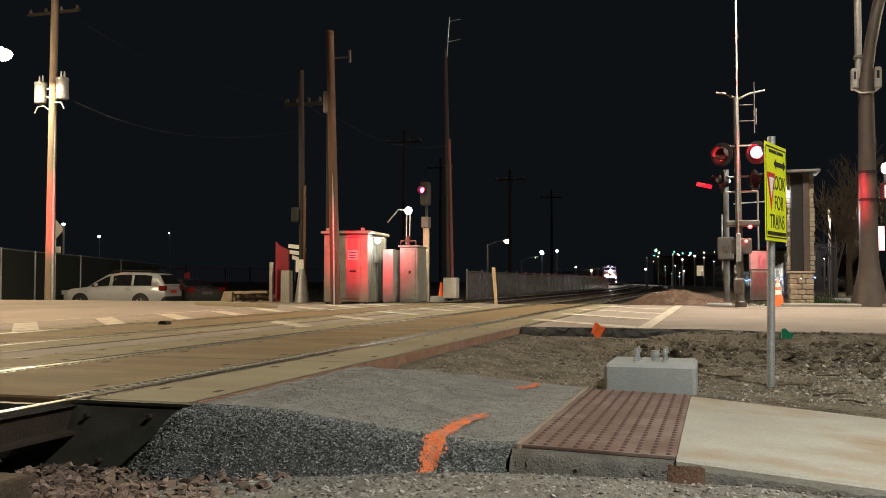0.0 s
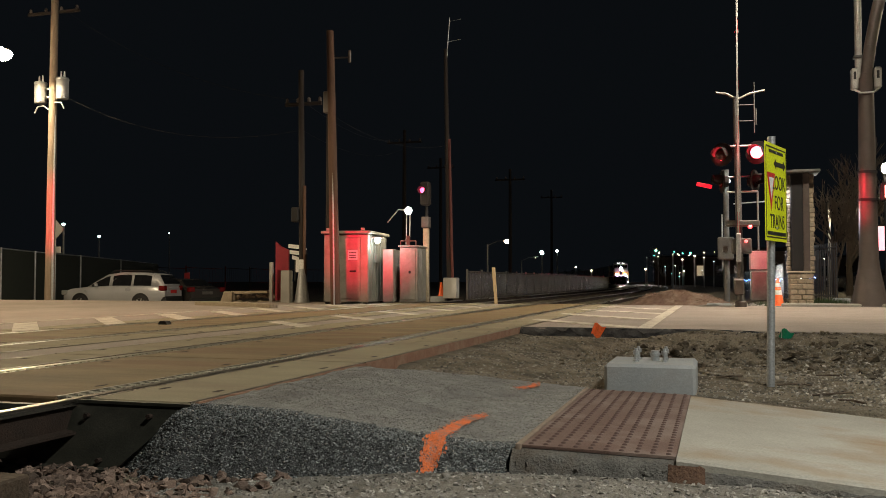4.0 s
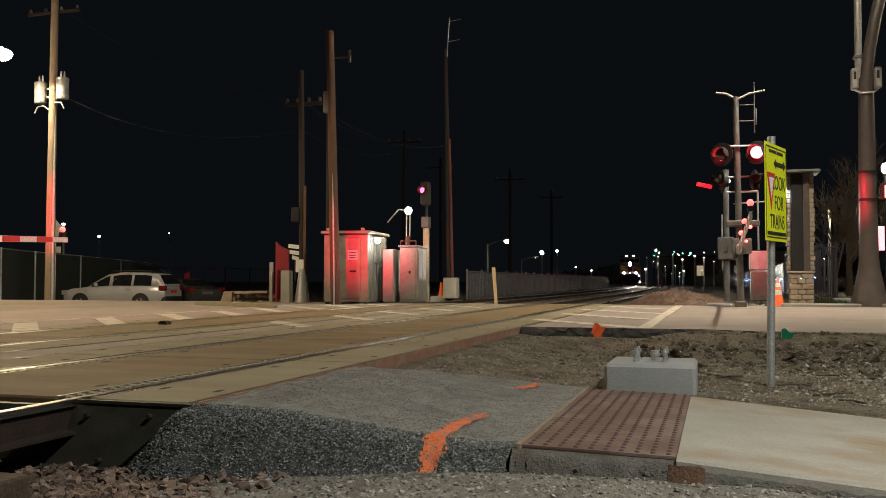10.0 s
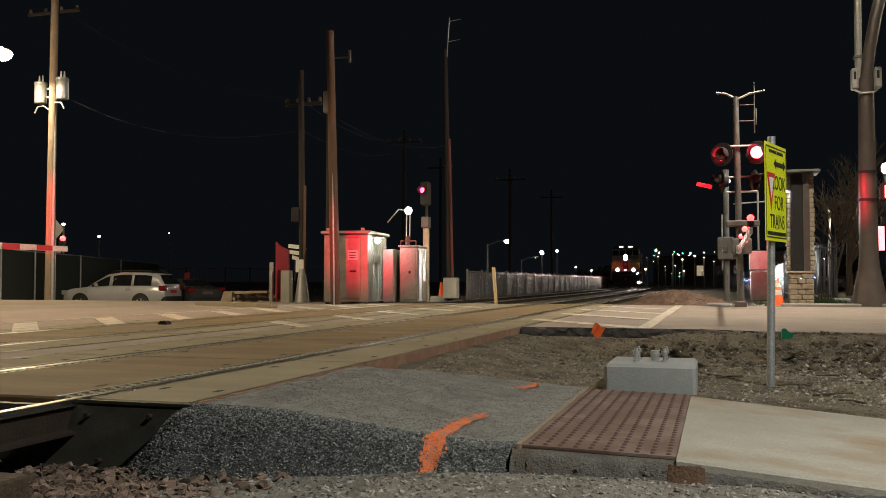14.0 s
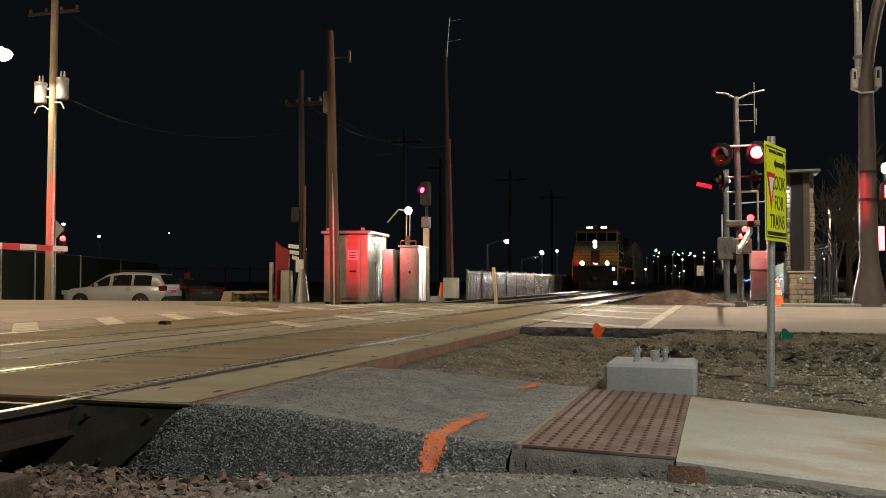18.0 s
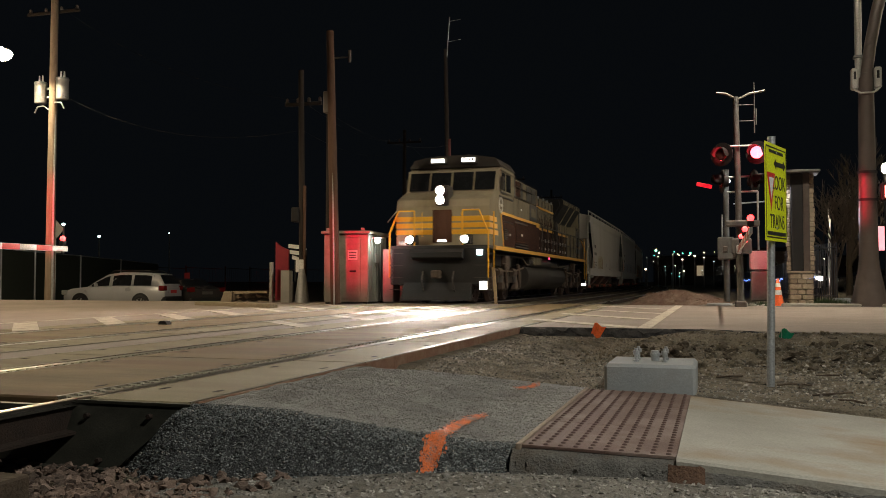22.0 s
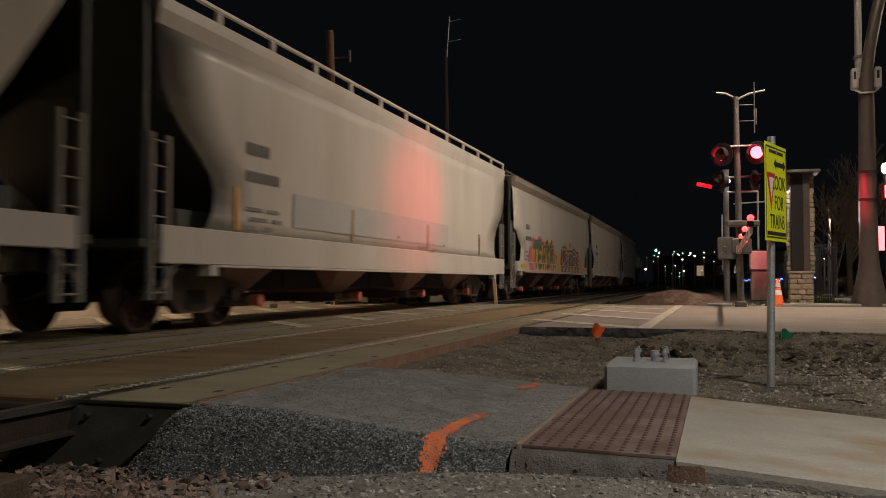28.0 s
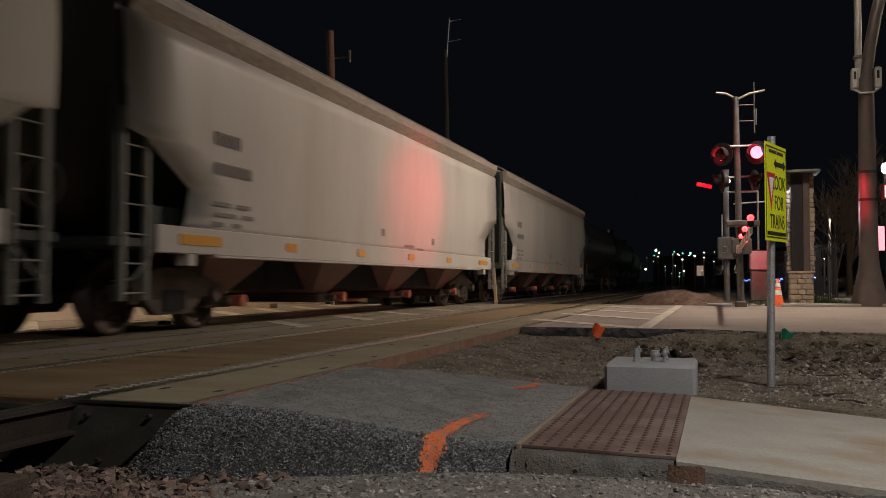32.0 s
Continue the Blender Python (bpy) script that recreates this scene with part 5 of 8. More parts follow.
LOCO_MAROON = surface("loco_maroon", (0.075, 0.038, 0.027), (0.11, 0.056, 0.04), 1.3, 0.09, 0, 0.35, 2.6, relief=0.05, stretch=(1, 1, 0.45), dirt=(0.12, 0.07, 0.05), dirt_scale=1.5, grain_amount=0.15)
LOCO_YELLOW = surface("loco_yellow", (0.72, 0.36, 0.02), (0.82, 0.43, 0.03), 3, 0.4, 0, 0.03, 40, grain_amount=0.15)
LOCO_BLACK = surface("loco_underframe", (0.022, 0.020, 0.018), (0.05, 0.042, 0.035), 2, 0.6, 0.1, 0.2, 40)
LOCO_GLASS = surface("dark_cab_glass", (0.01, 0.011, 0.012), (0.015, 0.016, 0.018), 3, 0.06, 0, 0.0)
PALE_MARK = surface("pale_emblem_paint", (0.42, 0.39, 0.32), (0.5, 0.47, 0.4), 3, 0.3, 0, 0.0)
HEADLIGHT = glow("locomotive_headlight", (1.0, 0.90, 0.80), 8000)
DITCH_LIGHT = glow("ditch_light", (1.0, 0.88, 0.76), 2200)
NUMBER_GLOW = glow("number_board_glow", (1.0, 0.97, 0.85), 4.0)
STEP_GLOW = glow("step_light_glow", (0.75, 1.0, 1.0), 7)
RED_MARK = glow("small_red_light", (1.0, 0.05, 0.15), 5)


def wheelset(name, parent, y, radius):
    k = Kit()
    for side in (-1, 1):
        prof = [(0.09, 0.03), (radius * 0.55, -0.02), (radius * 0.84, 0.035), (radius * 0.86, 0.06), (radius, 0.06), (radius, -0.06), (radius + 0.028, -0.065), (radius + 0.02, -0.095), (radius * 0.85, -0.095), (0.09, -0.09)]
        k.lathe([(r, h * side) for r, h in prof], (side * 0.77, 0, 0), 24, "x")
    k.cyl((-0.98, 0, 0), (0.98, 0, 0), 0.085, n=10)
    for side in (-1, 1):
        for i in range(6):
            c, s = math.cos(math.pi * i / 3), math.sin(math.pi * i / 3)
            k.cyl((side * 0.785, radius * 0.6 * c, radius * 0.6 * s), (side * 0.815, radius * 0.62 * c, radius * 0.62 * s), 0.045, 0.035, 6)
    ob = part(name, k, WHEEL_STEEL, parent, "rust-brown steel wheels on an axle")
    ob.matrix_basis = pose(0, y, radius)
    return ob


def freight_truck(parent, y):
    """Three-piece truck: two side frames, bolster, springs, two wheelsets."""
    t = part("truck", Kit().box(-1.0, 1.0, y - 0.2, y + 0.2, 0.45, 0.72, 0.03), TRUCK_IRON, parent, "rust-brown cast steel truck")
    for s in (-1, 1):
        k = Kit()
        out = [(y - 1.12, 0.40), (y - 1.12, 0.58), (y - 0.75, 0.66), (y - 0.3, 0.80), (y + 0.3, 0.80), (y + 0.75, 0.66), (y + 1.12, 0.58), (y + 1.12, 0.40), (y + 0.66, 0.44), (y + 0.36, 0.22), (y - 0.36, 0.22), (y - 0.66, 0.44)]
        k.prism(out, "x", s * 0.93, s * 1.06)
        part("side_frame", k, TRUCK_IRON, t)
        sp = Kit()
        for dy in (-0.16, 0.0, 0.16):
            sp.cyl((s * 1.07, y + dy, 0.28), (s * 1.07, y + dy, 0.52), 0.055, n=8)
        part("spring_pack", sp, LOCO_BLACK, t)
        for dy in (-0.89, 0.89):
            part("bearing_cap", Kit().cyl((s * 1.0, y + dy, 0.457), (s * 1.13, y + dy, 0.457), 0.10, n=10), TRUCK_IRON, t)
    return [wheelset("wheelset", parent, y - 0.89, 0.457), wheelset("wheelset", parent, y + 0.89, 0.457)]


def ladder(parent, x, y0, y1, z0, z1, rungs, material, stand=0.0):
    k = Kit()
    for y in (y0, y1):
        k.box(x - 0.03, x + 0.03, y - 0.03, y + 0.03, z0, z1)
    for i in range(rungs):
        z = z0 + 0.08 + (z1 - z0 - 0.16) * i / (rungs - 1)
        k.cyl((x, y0, z), (x, y1, z), 0.013, n=6)
    part("ladder", k, material, parent, "steel ladder with thin rungs")


def covered_hopper(label, paint, style, length, low, light_front):
    """A covered hopper of that length over couplers. style: straight or round end openings with a roof railing, or angled ones under eaves."""
    car = thing("hopper_car", (0, 0, 0), label, "freight car", "cars of the train")
    half, top, wide = length / 2 - 0.5, 3.78, 1.56
    rails = style != "angled"
    sill0, sill1 = low, 1.25
    bulge = 0.02 if rails else 0.05
    # inset of the sheet's end edge from the car's end, by height
    if style == "straight":
        edge = [(sill1 - 0.15, 1.2), (1.92, 1.5), (top, 0.1)]
    elif style == "round":
        edge = [(sill1, 1.15), (1.5, 1.32), (1.75, 1.34), (2.0, 1.2), (2.25, 0.85), (2.5, 0.5), (2.8, 0.25), (3.2, 0.14), (top, 0.1)]
    else:
        edge = [(sill1, 1.12), (1.33, 1.2), (1.72, 1.26), (2.02, 0.68), (2.2, 0.4), (2.26, 0.05), (top, 0.0)]

    def inset(z):
        for (za, ea), (zb, eb) in zip(edge, edge[1:]):
            if z <= zb:
                return ea + (eb - ea) * max(0.0, (z - za) / (zb - za))
        return edge[-1][1]

    heights = sorted({round(z, 3) for z, _ in edge} | {round(sill1 + (3.54 - sill1) * i / 12, 3) for i in range(13)} | {3.54})
    heights = [z for z in heights if z <= 3.54]
    for s in (-1, 1):
        v, cols = [], 14
        for z in heights:
            e = inset(z)
            x = wide - 0.03 + bulge * math.sin(math.pi * min(1.0, max(0.0, (z - sill1) / (top - sill1))))
            v += [(s * x, -(half - e) + 2 * (half - e) * c / cols, z) for c in range(cols + 1)]
        n = cols + 1
        k = Kit().add(v, [(j * n + i, j * n + i + 1, (j + 1) * n + i + 1, (j + 1) * n + i) for j in range(len(heights) - 1) for i in range(cols)], True)
        side = part("side_sheet", k, paint, car)
        mod = side.modifiers.new("thick", "SOLIDIFY")
        mod.thickness, mod.offset = 0.02, 0
        end = half - 0.12
        flare = 0.02 if rails else 0.075
        eave = [(s * (wide - 0.03), 3.535), (s * (wide - 0.005 + flare), 3.72), (s * (wide + flare), 3.86), (s * (wide - 0.05), 3.88), (s * (wide - 0.09), 3.535)]
        part("top_chord", Kit().prism(eave, "y", -end, end), paint if rails else BROWN_CHORD, car, "folded top chord along the roof edge")
        sill_end = half - (0.2 if rails else 0.62)
        part("side_sill", Kit().box(s * wide - 0.06, s * wide + 0.015, -sill_end, sill_end, sill0, sill1 + 0.02, 0.012), paint, car, "painted side sill")
        part("sill_lip", Kit().box(s * wide - 0.12, s * wide + 0.035, -sill_end + 1.2, sill_end - 1.2, sill0 - 0.03, sill0, 0.006), paint, car)
        for e in (-1, 1):
            ye = e * half
            part("corner_post", Kit().box(s * 1.42, s * 1.49, ye - 0.04, ye + 0.04, 1.0, top + 0.06, 0.01), END_SHADED if not (light_front and e < 0) else paint, car)
            ladder(car, s * 1.50, ye - e * 0.08, ye - e * (0.40 if rails else 0.5), 0.42, 2.5 if style == "angled" else 2.3, 7, END_GREY)
            part("jacking_pad", Kit().box(min(s * 1.4, s * 1.57), max(s * 1.4, s * 1.57), ye - e * 1.32 - 0.09, ye - e * 1.32 + 0.09, sill0 - 0.14, sill0, 0.01), paint, car)
            part("grab_iron", Kit().tube([(s * 1.56, ye - e * 0.55, sill0 + 0.02), (s * 1.56, ye - e * 0.2, sill0 - 0.3), (s * 1.3, ye - e * 0.2, sill0 - 0.32)], 0.014), END_GREY, car)
    arch = [(-wide, top + 0.08), (-wide * 0.6, top + 0.2), (0, top + 0.26), (wide * 0.6, top + 0.2), (wide, top + 0.08)]
    part("roof", Kit().prism(arch, "y", -half + 0.1, half - 0.1), paint, car)
    part("running_board", Kit().box(-0.75, 0.75, -half - 0.1, half + 0.1, top + 0.30, top + 0.34), GALV, car, "grated steel running board")
    if rails:
        for s in (-1, 1):
            g = Kit()
            g.box(s * 1.5 - 0.03, s * 1.5 + 0.03, -half, half, top + 0.27, top + 0.31)
            for i in range(13):
                y = -half + 0.05 + (2 * half - 0.1) * i / 12
                g.box(s * 1.5 - 0.02, s * 1.5 + 0.02, y - 0.045, y + 0.045, top + 0.02, top + 0.28)
            part("guard_rail", g, paint, car, "open guard rail along the roof edge")
    else:
        for s in (-1, 1):
            g = Kit()
            g.box(s * 1.30 - 0.03, s * 1.30 + 0.03, -half + 0.1, half - 0.1, top + 0.24, top + 0.28)
            for i in range(22):
                y = -half + 0.4 + 2 * (half - 0.4) * i / 21
                g.box(s * 1.30 - 0.02, s * 1.30 + 0.02, y - 0.02, y + 0.02, top + 0.08, top + 0.25)
            part("board_bracket_row", g, DULL_STEEL, car, kind="stuff")
    hatch = Kit()
    for i in range(10):
        y = -half + 1.0 + (2 * half - 2) * i / 9
        hatch.cyl((0, y, top + 0.36), (0, y, top + 0.30), 0.36, 0.33, 14)
    part("roof_hatches", hatch, paint, car)
    for e in (-1, 1):
        zu = 2.75
        k = Kit().add([(-1.5, e * (half - 0.1), top + 0.1), (1.5, e * (half - 0.1), top + 0.1), (1.5, e * (half - 0.1), zu), (-1.5, e * (half - 0.1), zu), (1.5, e * (half - 2.4), 1.2), (-1.5, e * (half - 2.4), 1.2)], [(0, 1, 2, 3), (3, 2, 4, 5)])
        part("end_sheet", k, paint if light_front and e < 0 else END_SHADED, car, "sloping end sheet")
        end_paint = paint if light_front and e < 0 else END_SHADED
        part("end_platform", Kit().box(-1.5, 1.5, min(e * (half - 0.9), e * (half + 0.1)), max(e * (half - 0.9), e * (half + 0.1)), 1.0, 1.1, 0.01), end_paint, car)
        for x in (-1.3, 1.3):
            part("bolster_brace", Kit().box(x - 0.05, x + 0.05, min(e * (half - 2.0), e * (half - 0.8)), max(e * (half - 2.0), e * (half - 0.8)), 1.1, 1.5), END_SHADED, car)
        part("centre_sill", Kit().box(-0.25, 0.25, min(e * 5.2, e * half), max(e * 5.2, e * half), 0.72, 1.02), LOCO_BLACK, car)
        k = Kit().box(-0.09, 0.09, min(e * half, e * (half + 0.5)), max(e * half, e * (half + 0.5)), 0.74, 0.96, 0.02).box(-0.15, 0.15, min(e * (half + 0.3), e * (half + 0.5)), max(e * (half + 0.3), e * (half + 0.5)), 0.70, 0.99, 0.03)
        part("coupler", k, TRUCK_IRON, car, "knuckle coupler")
        part("air_hose", Kit().tube([(0.35, e * half, 0.75), (0.35, e * (half + 0.2), 0.5), (0.25, e * (half + 0.45), 0.42)], 0.025), LOCO_BLACK, car)
        if e < 0 and not rails:
            part("brake_wheel", Kit().lathe([(0.26, 0.0), (0.29, 0.02), (0.26, 0.04)], (0.5, -half + 0.02, 1.7), 16, "y"), END_GREY, car)
    bays = 4
    step = 2 * (half - 3.0) / (bays - 1)
    for i in range(bays):
        y = -(half - 3.0) * 1.0 - 0.2 + step * i + 0.2
        k, v = Kit(), []
        for yy, zz in ((y - 1.1, 1.22), (y + 1.1, 1.22), (y + 0.3, 0.42), (y - 0.3, 0.42)):
            v += [(-1.46 if zz > 1 else -0.8, yy, zz), (1.46 if zz > 1 else 0.8, yy, zz)]
        k.add(v, [(0, 1, 3, 2), (2, 3, 5, 4), (4, 5, 7, 6), (6, 7, 1, 0), (1, 7, 5, 3), (0, 2, 4, 6)])
        bay = part("hopper_bay", k, BAY_PAINT, car, "discharge hopper, tinted with the flashers' red light")
        part("outlet_gate", Kit().box(-0.95, 0.95, y - 0.36, y + 0.36, 0.27, 0.42, 0.02).cyl((-1.1, y, 0.36), (1.1, y, 0.36), 0.05, n=8), TRUCK_IRON, bay, "steel outlet gate")
        # Black box put in for the shade of the gaps between hoppers.
        part("gap_shade_box", Kit().box(-0.7, 0.7, y - step * 0.5 + 0.02, y + step * 0.5 - 0.02, 0.5, 1.2), BLACK_PAINT, car, "added black box for the shade between the hoppers")
        part("gate_latch", Kit().cyl((0.95, y + 0.2, 0.36), (1.2, y + 0.2, 0.36), 0.07, 0.09, 8), RUSTY_RED, bay, "red gate shaft end")
    sets = freight_truck(car, -(half - 1.72)) + freight_truck(car, half - 1.72)
    return car, sets


def tank_car():
    car = thing("tank_car", (0, 0, 0), "glossy black tank car with a domed end", "freight car", "cars of the train")
    k = Kit()
    prof = [(0.05, -8.0), (0.9, -7.85), (1.3, -7.55), (1.46, -7.1), (1.5, -6.6)] + [(1.5, -6.6 + 1.32 * i) for i in range(1, 11)] + [(1.46, 7.1), (1.3, 7.55), (0.9, 7.85), (0.05, 8.0)]
    k.lathe(prof, (0, 0, 2.6), 28, "y")
    part("tank", k, TANK_BLACK, car)
    part("dome", Kit().cyl((0, 0, 4.0), (0, 0, 4.55), 0.5, n=16), TANK_BLACK, car)
    for y in (-5.6, 5.6):
        part("saddle", Kit().box(-1.2, 1.2, y - 0.4, y + 0.4, 0.9, 1.5, 0.05), TANK_BLACK, car)
    for s in (-1, 1):
        g = Kit().tube([(s * 1.45, -8.2, 2.3), (s * 1.52, -8.2, 2.9), (s * 1.52, 8.2, 2.9), (s * 1.45, 8.2, 2.3)], 0.025)
        part("handrail", g, TANK_BLACK, car)
    part("centre_sill", Kit().box(-0.3, 0.3, -8.4, 8.4, 0.72, 1.15), LOCO_BLACK, car)
    for e in (-1, 1):
        part("coupler", Kit().box(-0.13, 0.13, min(e * 8.3, e * 8.85), max(e * 8.3, e * 8.85), 0.72, 0.98, 0.02), TRUCK_IRON, car)
    sets = freight_truck(car, -6.4) + freight_truck(car, 6.4)
    return car, sets


def locomotive():
    lo = thing("locomotive", (0, 0, 0), "grey and maroon diesel locomotive with yellow stripes, headlights on", "locomotive")
    front, rear, deck = -10.35, 10.35, 1.72
    # underframe, deck and yellow edge
    part("underframe", Kit().box(-0.85, 0.85, front + 0.1, rear - 0.1, 1.15, deck - 0.1, 0.04), LOCO_BLACK, lo, "black steel underframe")
    part("deck", Kit().box(-1.53, 1.53, front, rear, deck - 0.1, deck, 0.01), LOCO_BLACK, lo)
    for s in (-1, 1):
        part("sill_stripe", Kit().box(s * 1.535 - 0.012, s * 1.535 + 0.012, front + 0.9, rear - 0.4, deck - 0.11, deck + 0.01), LOCO_YELLOW, lo, "yellow stripe along the deck edge")
    # fuel tank
    tank = [(-1.2, 1.2), (-1.38, 1.08), (-1.44, 0.85), (-1.38, 0.6), (-1.2, 0.42), (-0.95, 0.32), (0.95, 0.32), (1.2, 0.42), (1.38, 0.6), (1.44, 0.85), (1.38, 1.08), (1.2, 1.2)]
    tank_kit = Kit().prism(tank, "y", -3.95, 4.3)
    tank_kit.s = [False, False] + [True] * (len(tank_kit.s) - 2)
    part("fuel_tank", tank_kit, LOCO_BLACK, lo, "long black fuel tank")
    for s in (-1, 1):
        part("air_reservoir", Kit().cyl((s * 1.2, -3.4, 1.34), (s * 1.2, 1.2, 1.34), 0.17, n=12), LOCO_BLACK, lo)
    # trucks
    sets = []
    for cy in (-7.15, 7.15):
        t = part("truck", Kit().box(-0.95, 0.95, cy - 2.5, cy + 2.5, 0.55, 0.85, 0.05), TRUCK_IRON, lo, "heavy six-wheel truck, grimy brown")
        for s in (-1, 1):
            out = [(cy - 2.9, 0.55), (cy - 2.9, 0.95), (cy - 2.3, 1.05), (cy - 1.4, 0.9), (cy + 1.4, 0.9), (cy + 2.3, 1.05), (cy + 2.9, 0.95), (cy + 2.9, 0.55), (cy + 2.4, 0.42), (cy + 1.8, 0.6), (cy + 0.4, 0.62), (cy - 0.4, 0.62), (cy - 1.8, 0.6), (cy - 2.4, 0.42)]
            part("side_frame", Kit().prism(out, "x", s * 1.08, s * 1.22), TRUCK_IRON, t)
            for dy in (-2.02, 0.0, 2.02):
                part("journal_box", Kit().box(min(s * 1.05, s * 1.32), max(s * 1.05, s * 1.32), cy + dy - 0.24, cy + dy + 0.24, 0.34, 0.80, 0.06).cyl((s * 1.3, cy + dy, 0.55), (s * 1.38, cy + dy, 0.55), 0.13, n=10), TRUCK_IRON, t)
                for o in (-0.45, 0.45):
                    part("spring", Kit().cyl((s * 1.2, cy + dy + o, 0.62), (s * 1.2, cy + dy + o, 1.0), 0.12, n=10), LOCO_BLACK, t)
            for o in (-1.3, 0.8):
                part("brake_cylinder", Kit().cyl((s * 1.3, cy + o, 0.95), (s * 1.3, cy + o + 0.5, 0.95), 0.14, n=12), TRUCK_IRON, t)
        for s in (-1, 1):
            part("brake_rod", Kit().tube([(s * 1.36, cy - 2.6, 1.1), (s * 1.36, cy - 1.0, 0.98), (s * 1.36, cy + 1.0, 0.98), (s * 1.36, cy + 2.6, 1.12)], 0.03), TRUCK_IRON, t)
            for dy in (-2.02, 0.0, 2.02):
                part("damper", Kit().cyl((s * 1.36, cy + dy - 0.32, 1.22), (s * 1.36, cy + dy - 0.1, 0.62), 0.06, n=8), TRUCK_IRON, t)
                part("brake_shoe", Kit().box(min(s * 0.75, s * 0.95), max(s * 0.75, s * 0.95), cy + dy + 0.55, cy + dy + 0.68, 0.3, 0.8, 0.03), TRUCK_IRON, t)
            for dy in (-2.85, 2.85):
                part("sand_pipe", Kit().tube([(s * 1.1, cy + dy, 1.5), (s * 1.15, cy + dy, 0.7), (s * 0.85, cy + dy * 0.97, 0.12)], 0.022), LOCO_BLACK, t)
            part("bolster_link", Kit().box(min(s * 1.2, s * 1.42), max(s * 1.2, s * 1.42), cy - 0.22, cy + 0.22, 1.0, 1.5, 0.04), TRUCK_IRON, t)
        for dy in (-2.02, 0.0, 2.02):
            sets.append(wheelset("wheelset", lo, cy + dy, 0.533))
    # pilot and plow
    for e, y in ((-1, front), (1, rear)):
        part("pilot", Kit().box(-1.5, 1.5, min(y, y - e * 0.12), max(y, y - e * 0.12), 0.55, deck, 0.02), BLACK_PAINT, lo, "black pilot plate")
        part("plow", Kit().prism([(y + e * 0.05, 0.62), (y + e * 0.05, 0.12), (y + e * 0.35, 0.1), (y + e * 0.2, 0.4)], "x", -1.05, 1.05), BLACK_PAINT, lo, "black snow plow")
        part("coupler", Kit().box(-0.12, 0.12, min(y, y + e * 0.35), max(y, y + e * 0.35), 0.74, 0.98, 0.03), TRUCK_IRON, lo)
        for s in (-1, 1):
            k = Kit()
            for i in range(4):
                z = 0.42 + 0.36 * i
                k.box(min(s * 1.1, s * 1.52), max(s * 1.1, s * 1.52), min(y, y - e * 0.7), max(y, y - e * 0.7), z - 0.02, z)
            part("steps", k, LOCO_BLACK, lo)
            h = Kit().tube([(s * 1.53, y - e * 0.02, 0.75), (s * 1.53, y - e * 0.02, 2.1), (s * 1.25, y - e * 0.02, 2.75), (s * 0.75, y - e * 0.02, 2.75), (s * 0.75, y - e * 0.02, deck)], 0.025)
            h.tube([(s * 1.53, y - e * 0.72, 0.75), (s * 1.53, y - e * 0.72, 2.75)], 0.022)
            part("step_handrail", h, LOCO_YELLOW, lo, "yellow step handrail")
        # Step panel is self-glowing, it reflects no other lamp.
        part("step_light", Kit().box(1.28, 1.5, min(y + e * 0.02, y + e * 0.03), max(y + e * 0.02, y + e * 0.03), 0.42, 0.66), NUMBER_GLOW, lo, "pale panel at the steps, glowing by its own material")
    # wide nose, flush with the cab sides
    nose = [(-9.9, deck), (-9.9, 2.9), (-9.82, 3.12), (-9.05, 3.42), (-8.9, 3.42), (-8.9, deck)]
    part("nose", Kit().prism(nose, "x", -1.46, 1.46), LOCO_GREY, lo, "grey wide nose")
    for i in range(3):
        z = 2.06 + 0.2 * i
        part("nose_stripe", Kit().box(-1.475, 1.475, -9.915, -8.82 - 0.1 * i, z, z + 0.145, 0.004), LOCO_YELLOW, lo, "yellow nose stripe")
    part("nose_door", Kit().box(-0.3, 0.3, -9.935, -9.89, deck + 0.1, 2.8, 0.01), LOCO_MAROON, lo, "maroon nose door")
    lamp = part("headlight_housing", Kit().box(-0.2, 0.2, -9.98, -9.4, 2.92, 3.54, 0.04), LOCO_BLACK, lo)
    for z in (3.08, 3.36):
        part("headlight", Kit().cyl((0, -9.97, z), (0, -9.99, z), 0.125, n=16), HEADLIGHT, lamp, "lit white headlight")
        # Rims drawn deep to narrow the spread of the glowing discs.
        part("beam_rim", Kit().lathe([(0.128, -9.97), (0.128, -10.22), (0.145, -10.22), (0.145, -9.97)], (0, 0, z), 16, "y"), LOCO_BLACK, lamp)
    for x in (-0.85, 0.85):
        d = part("ditch_light_box", Kit().box(x - 0.16, x + 0.16, -10.3, -10.08, 1.74, 2.04, 0.03), LOCO_BLACK, lo)
        part("ditch_light", Kit().cyl((x, -10.3, 1.89), (x, -10.325, 1.89), 0.115, n=16), DITCH_LIGHT, d, "lit ditch light")
        part("beam_rim", Kit().lathe([(0.118, -10.3), (0.118, -10.54), (0.135, -10.54), (0.135, -10.3)], (x, 0, 1.89), 16, "y"), LOCO_BLACK, d)
    part("nose_step_light", Kit().box(-0.13, 0.13, -9.97, -9.93, 1.84, 1.9), NUMBER_GLOW, lo, "small lit step light")
    part("anticlimber", Kit().prism([(-10.35, 1.62), (-10.62, 1.5), (-10.62, 1.36), (-10.35, 1.3)], "x", -0.8, 0.8), BLACK_PAINT, lo)
    part("corner_light", Kit().box(1.2, 1.36, -10.39, -10.34, 1.42, 1.58), STEP_GLOW, lo, "bluish step light")
    for x in (-0.45, 0.5):
        part("air_hose", Kit().tube([(x, -10.4, 0.95), (x, -10.55, 0.7), (x + 0.06, -10.6, 0.42), (x + 0.12, -10.52, 0.3)], 0.025), LOCO_BLACK, lo)
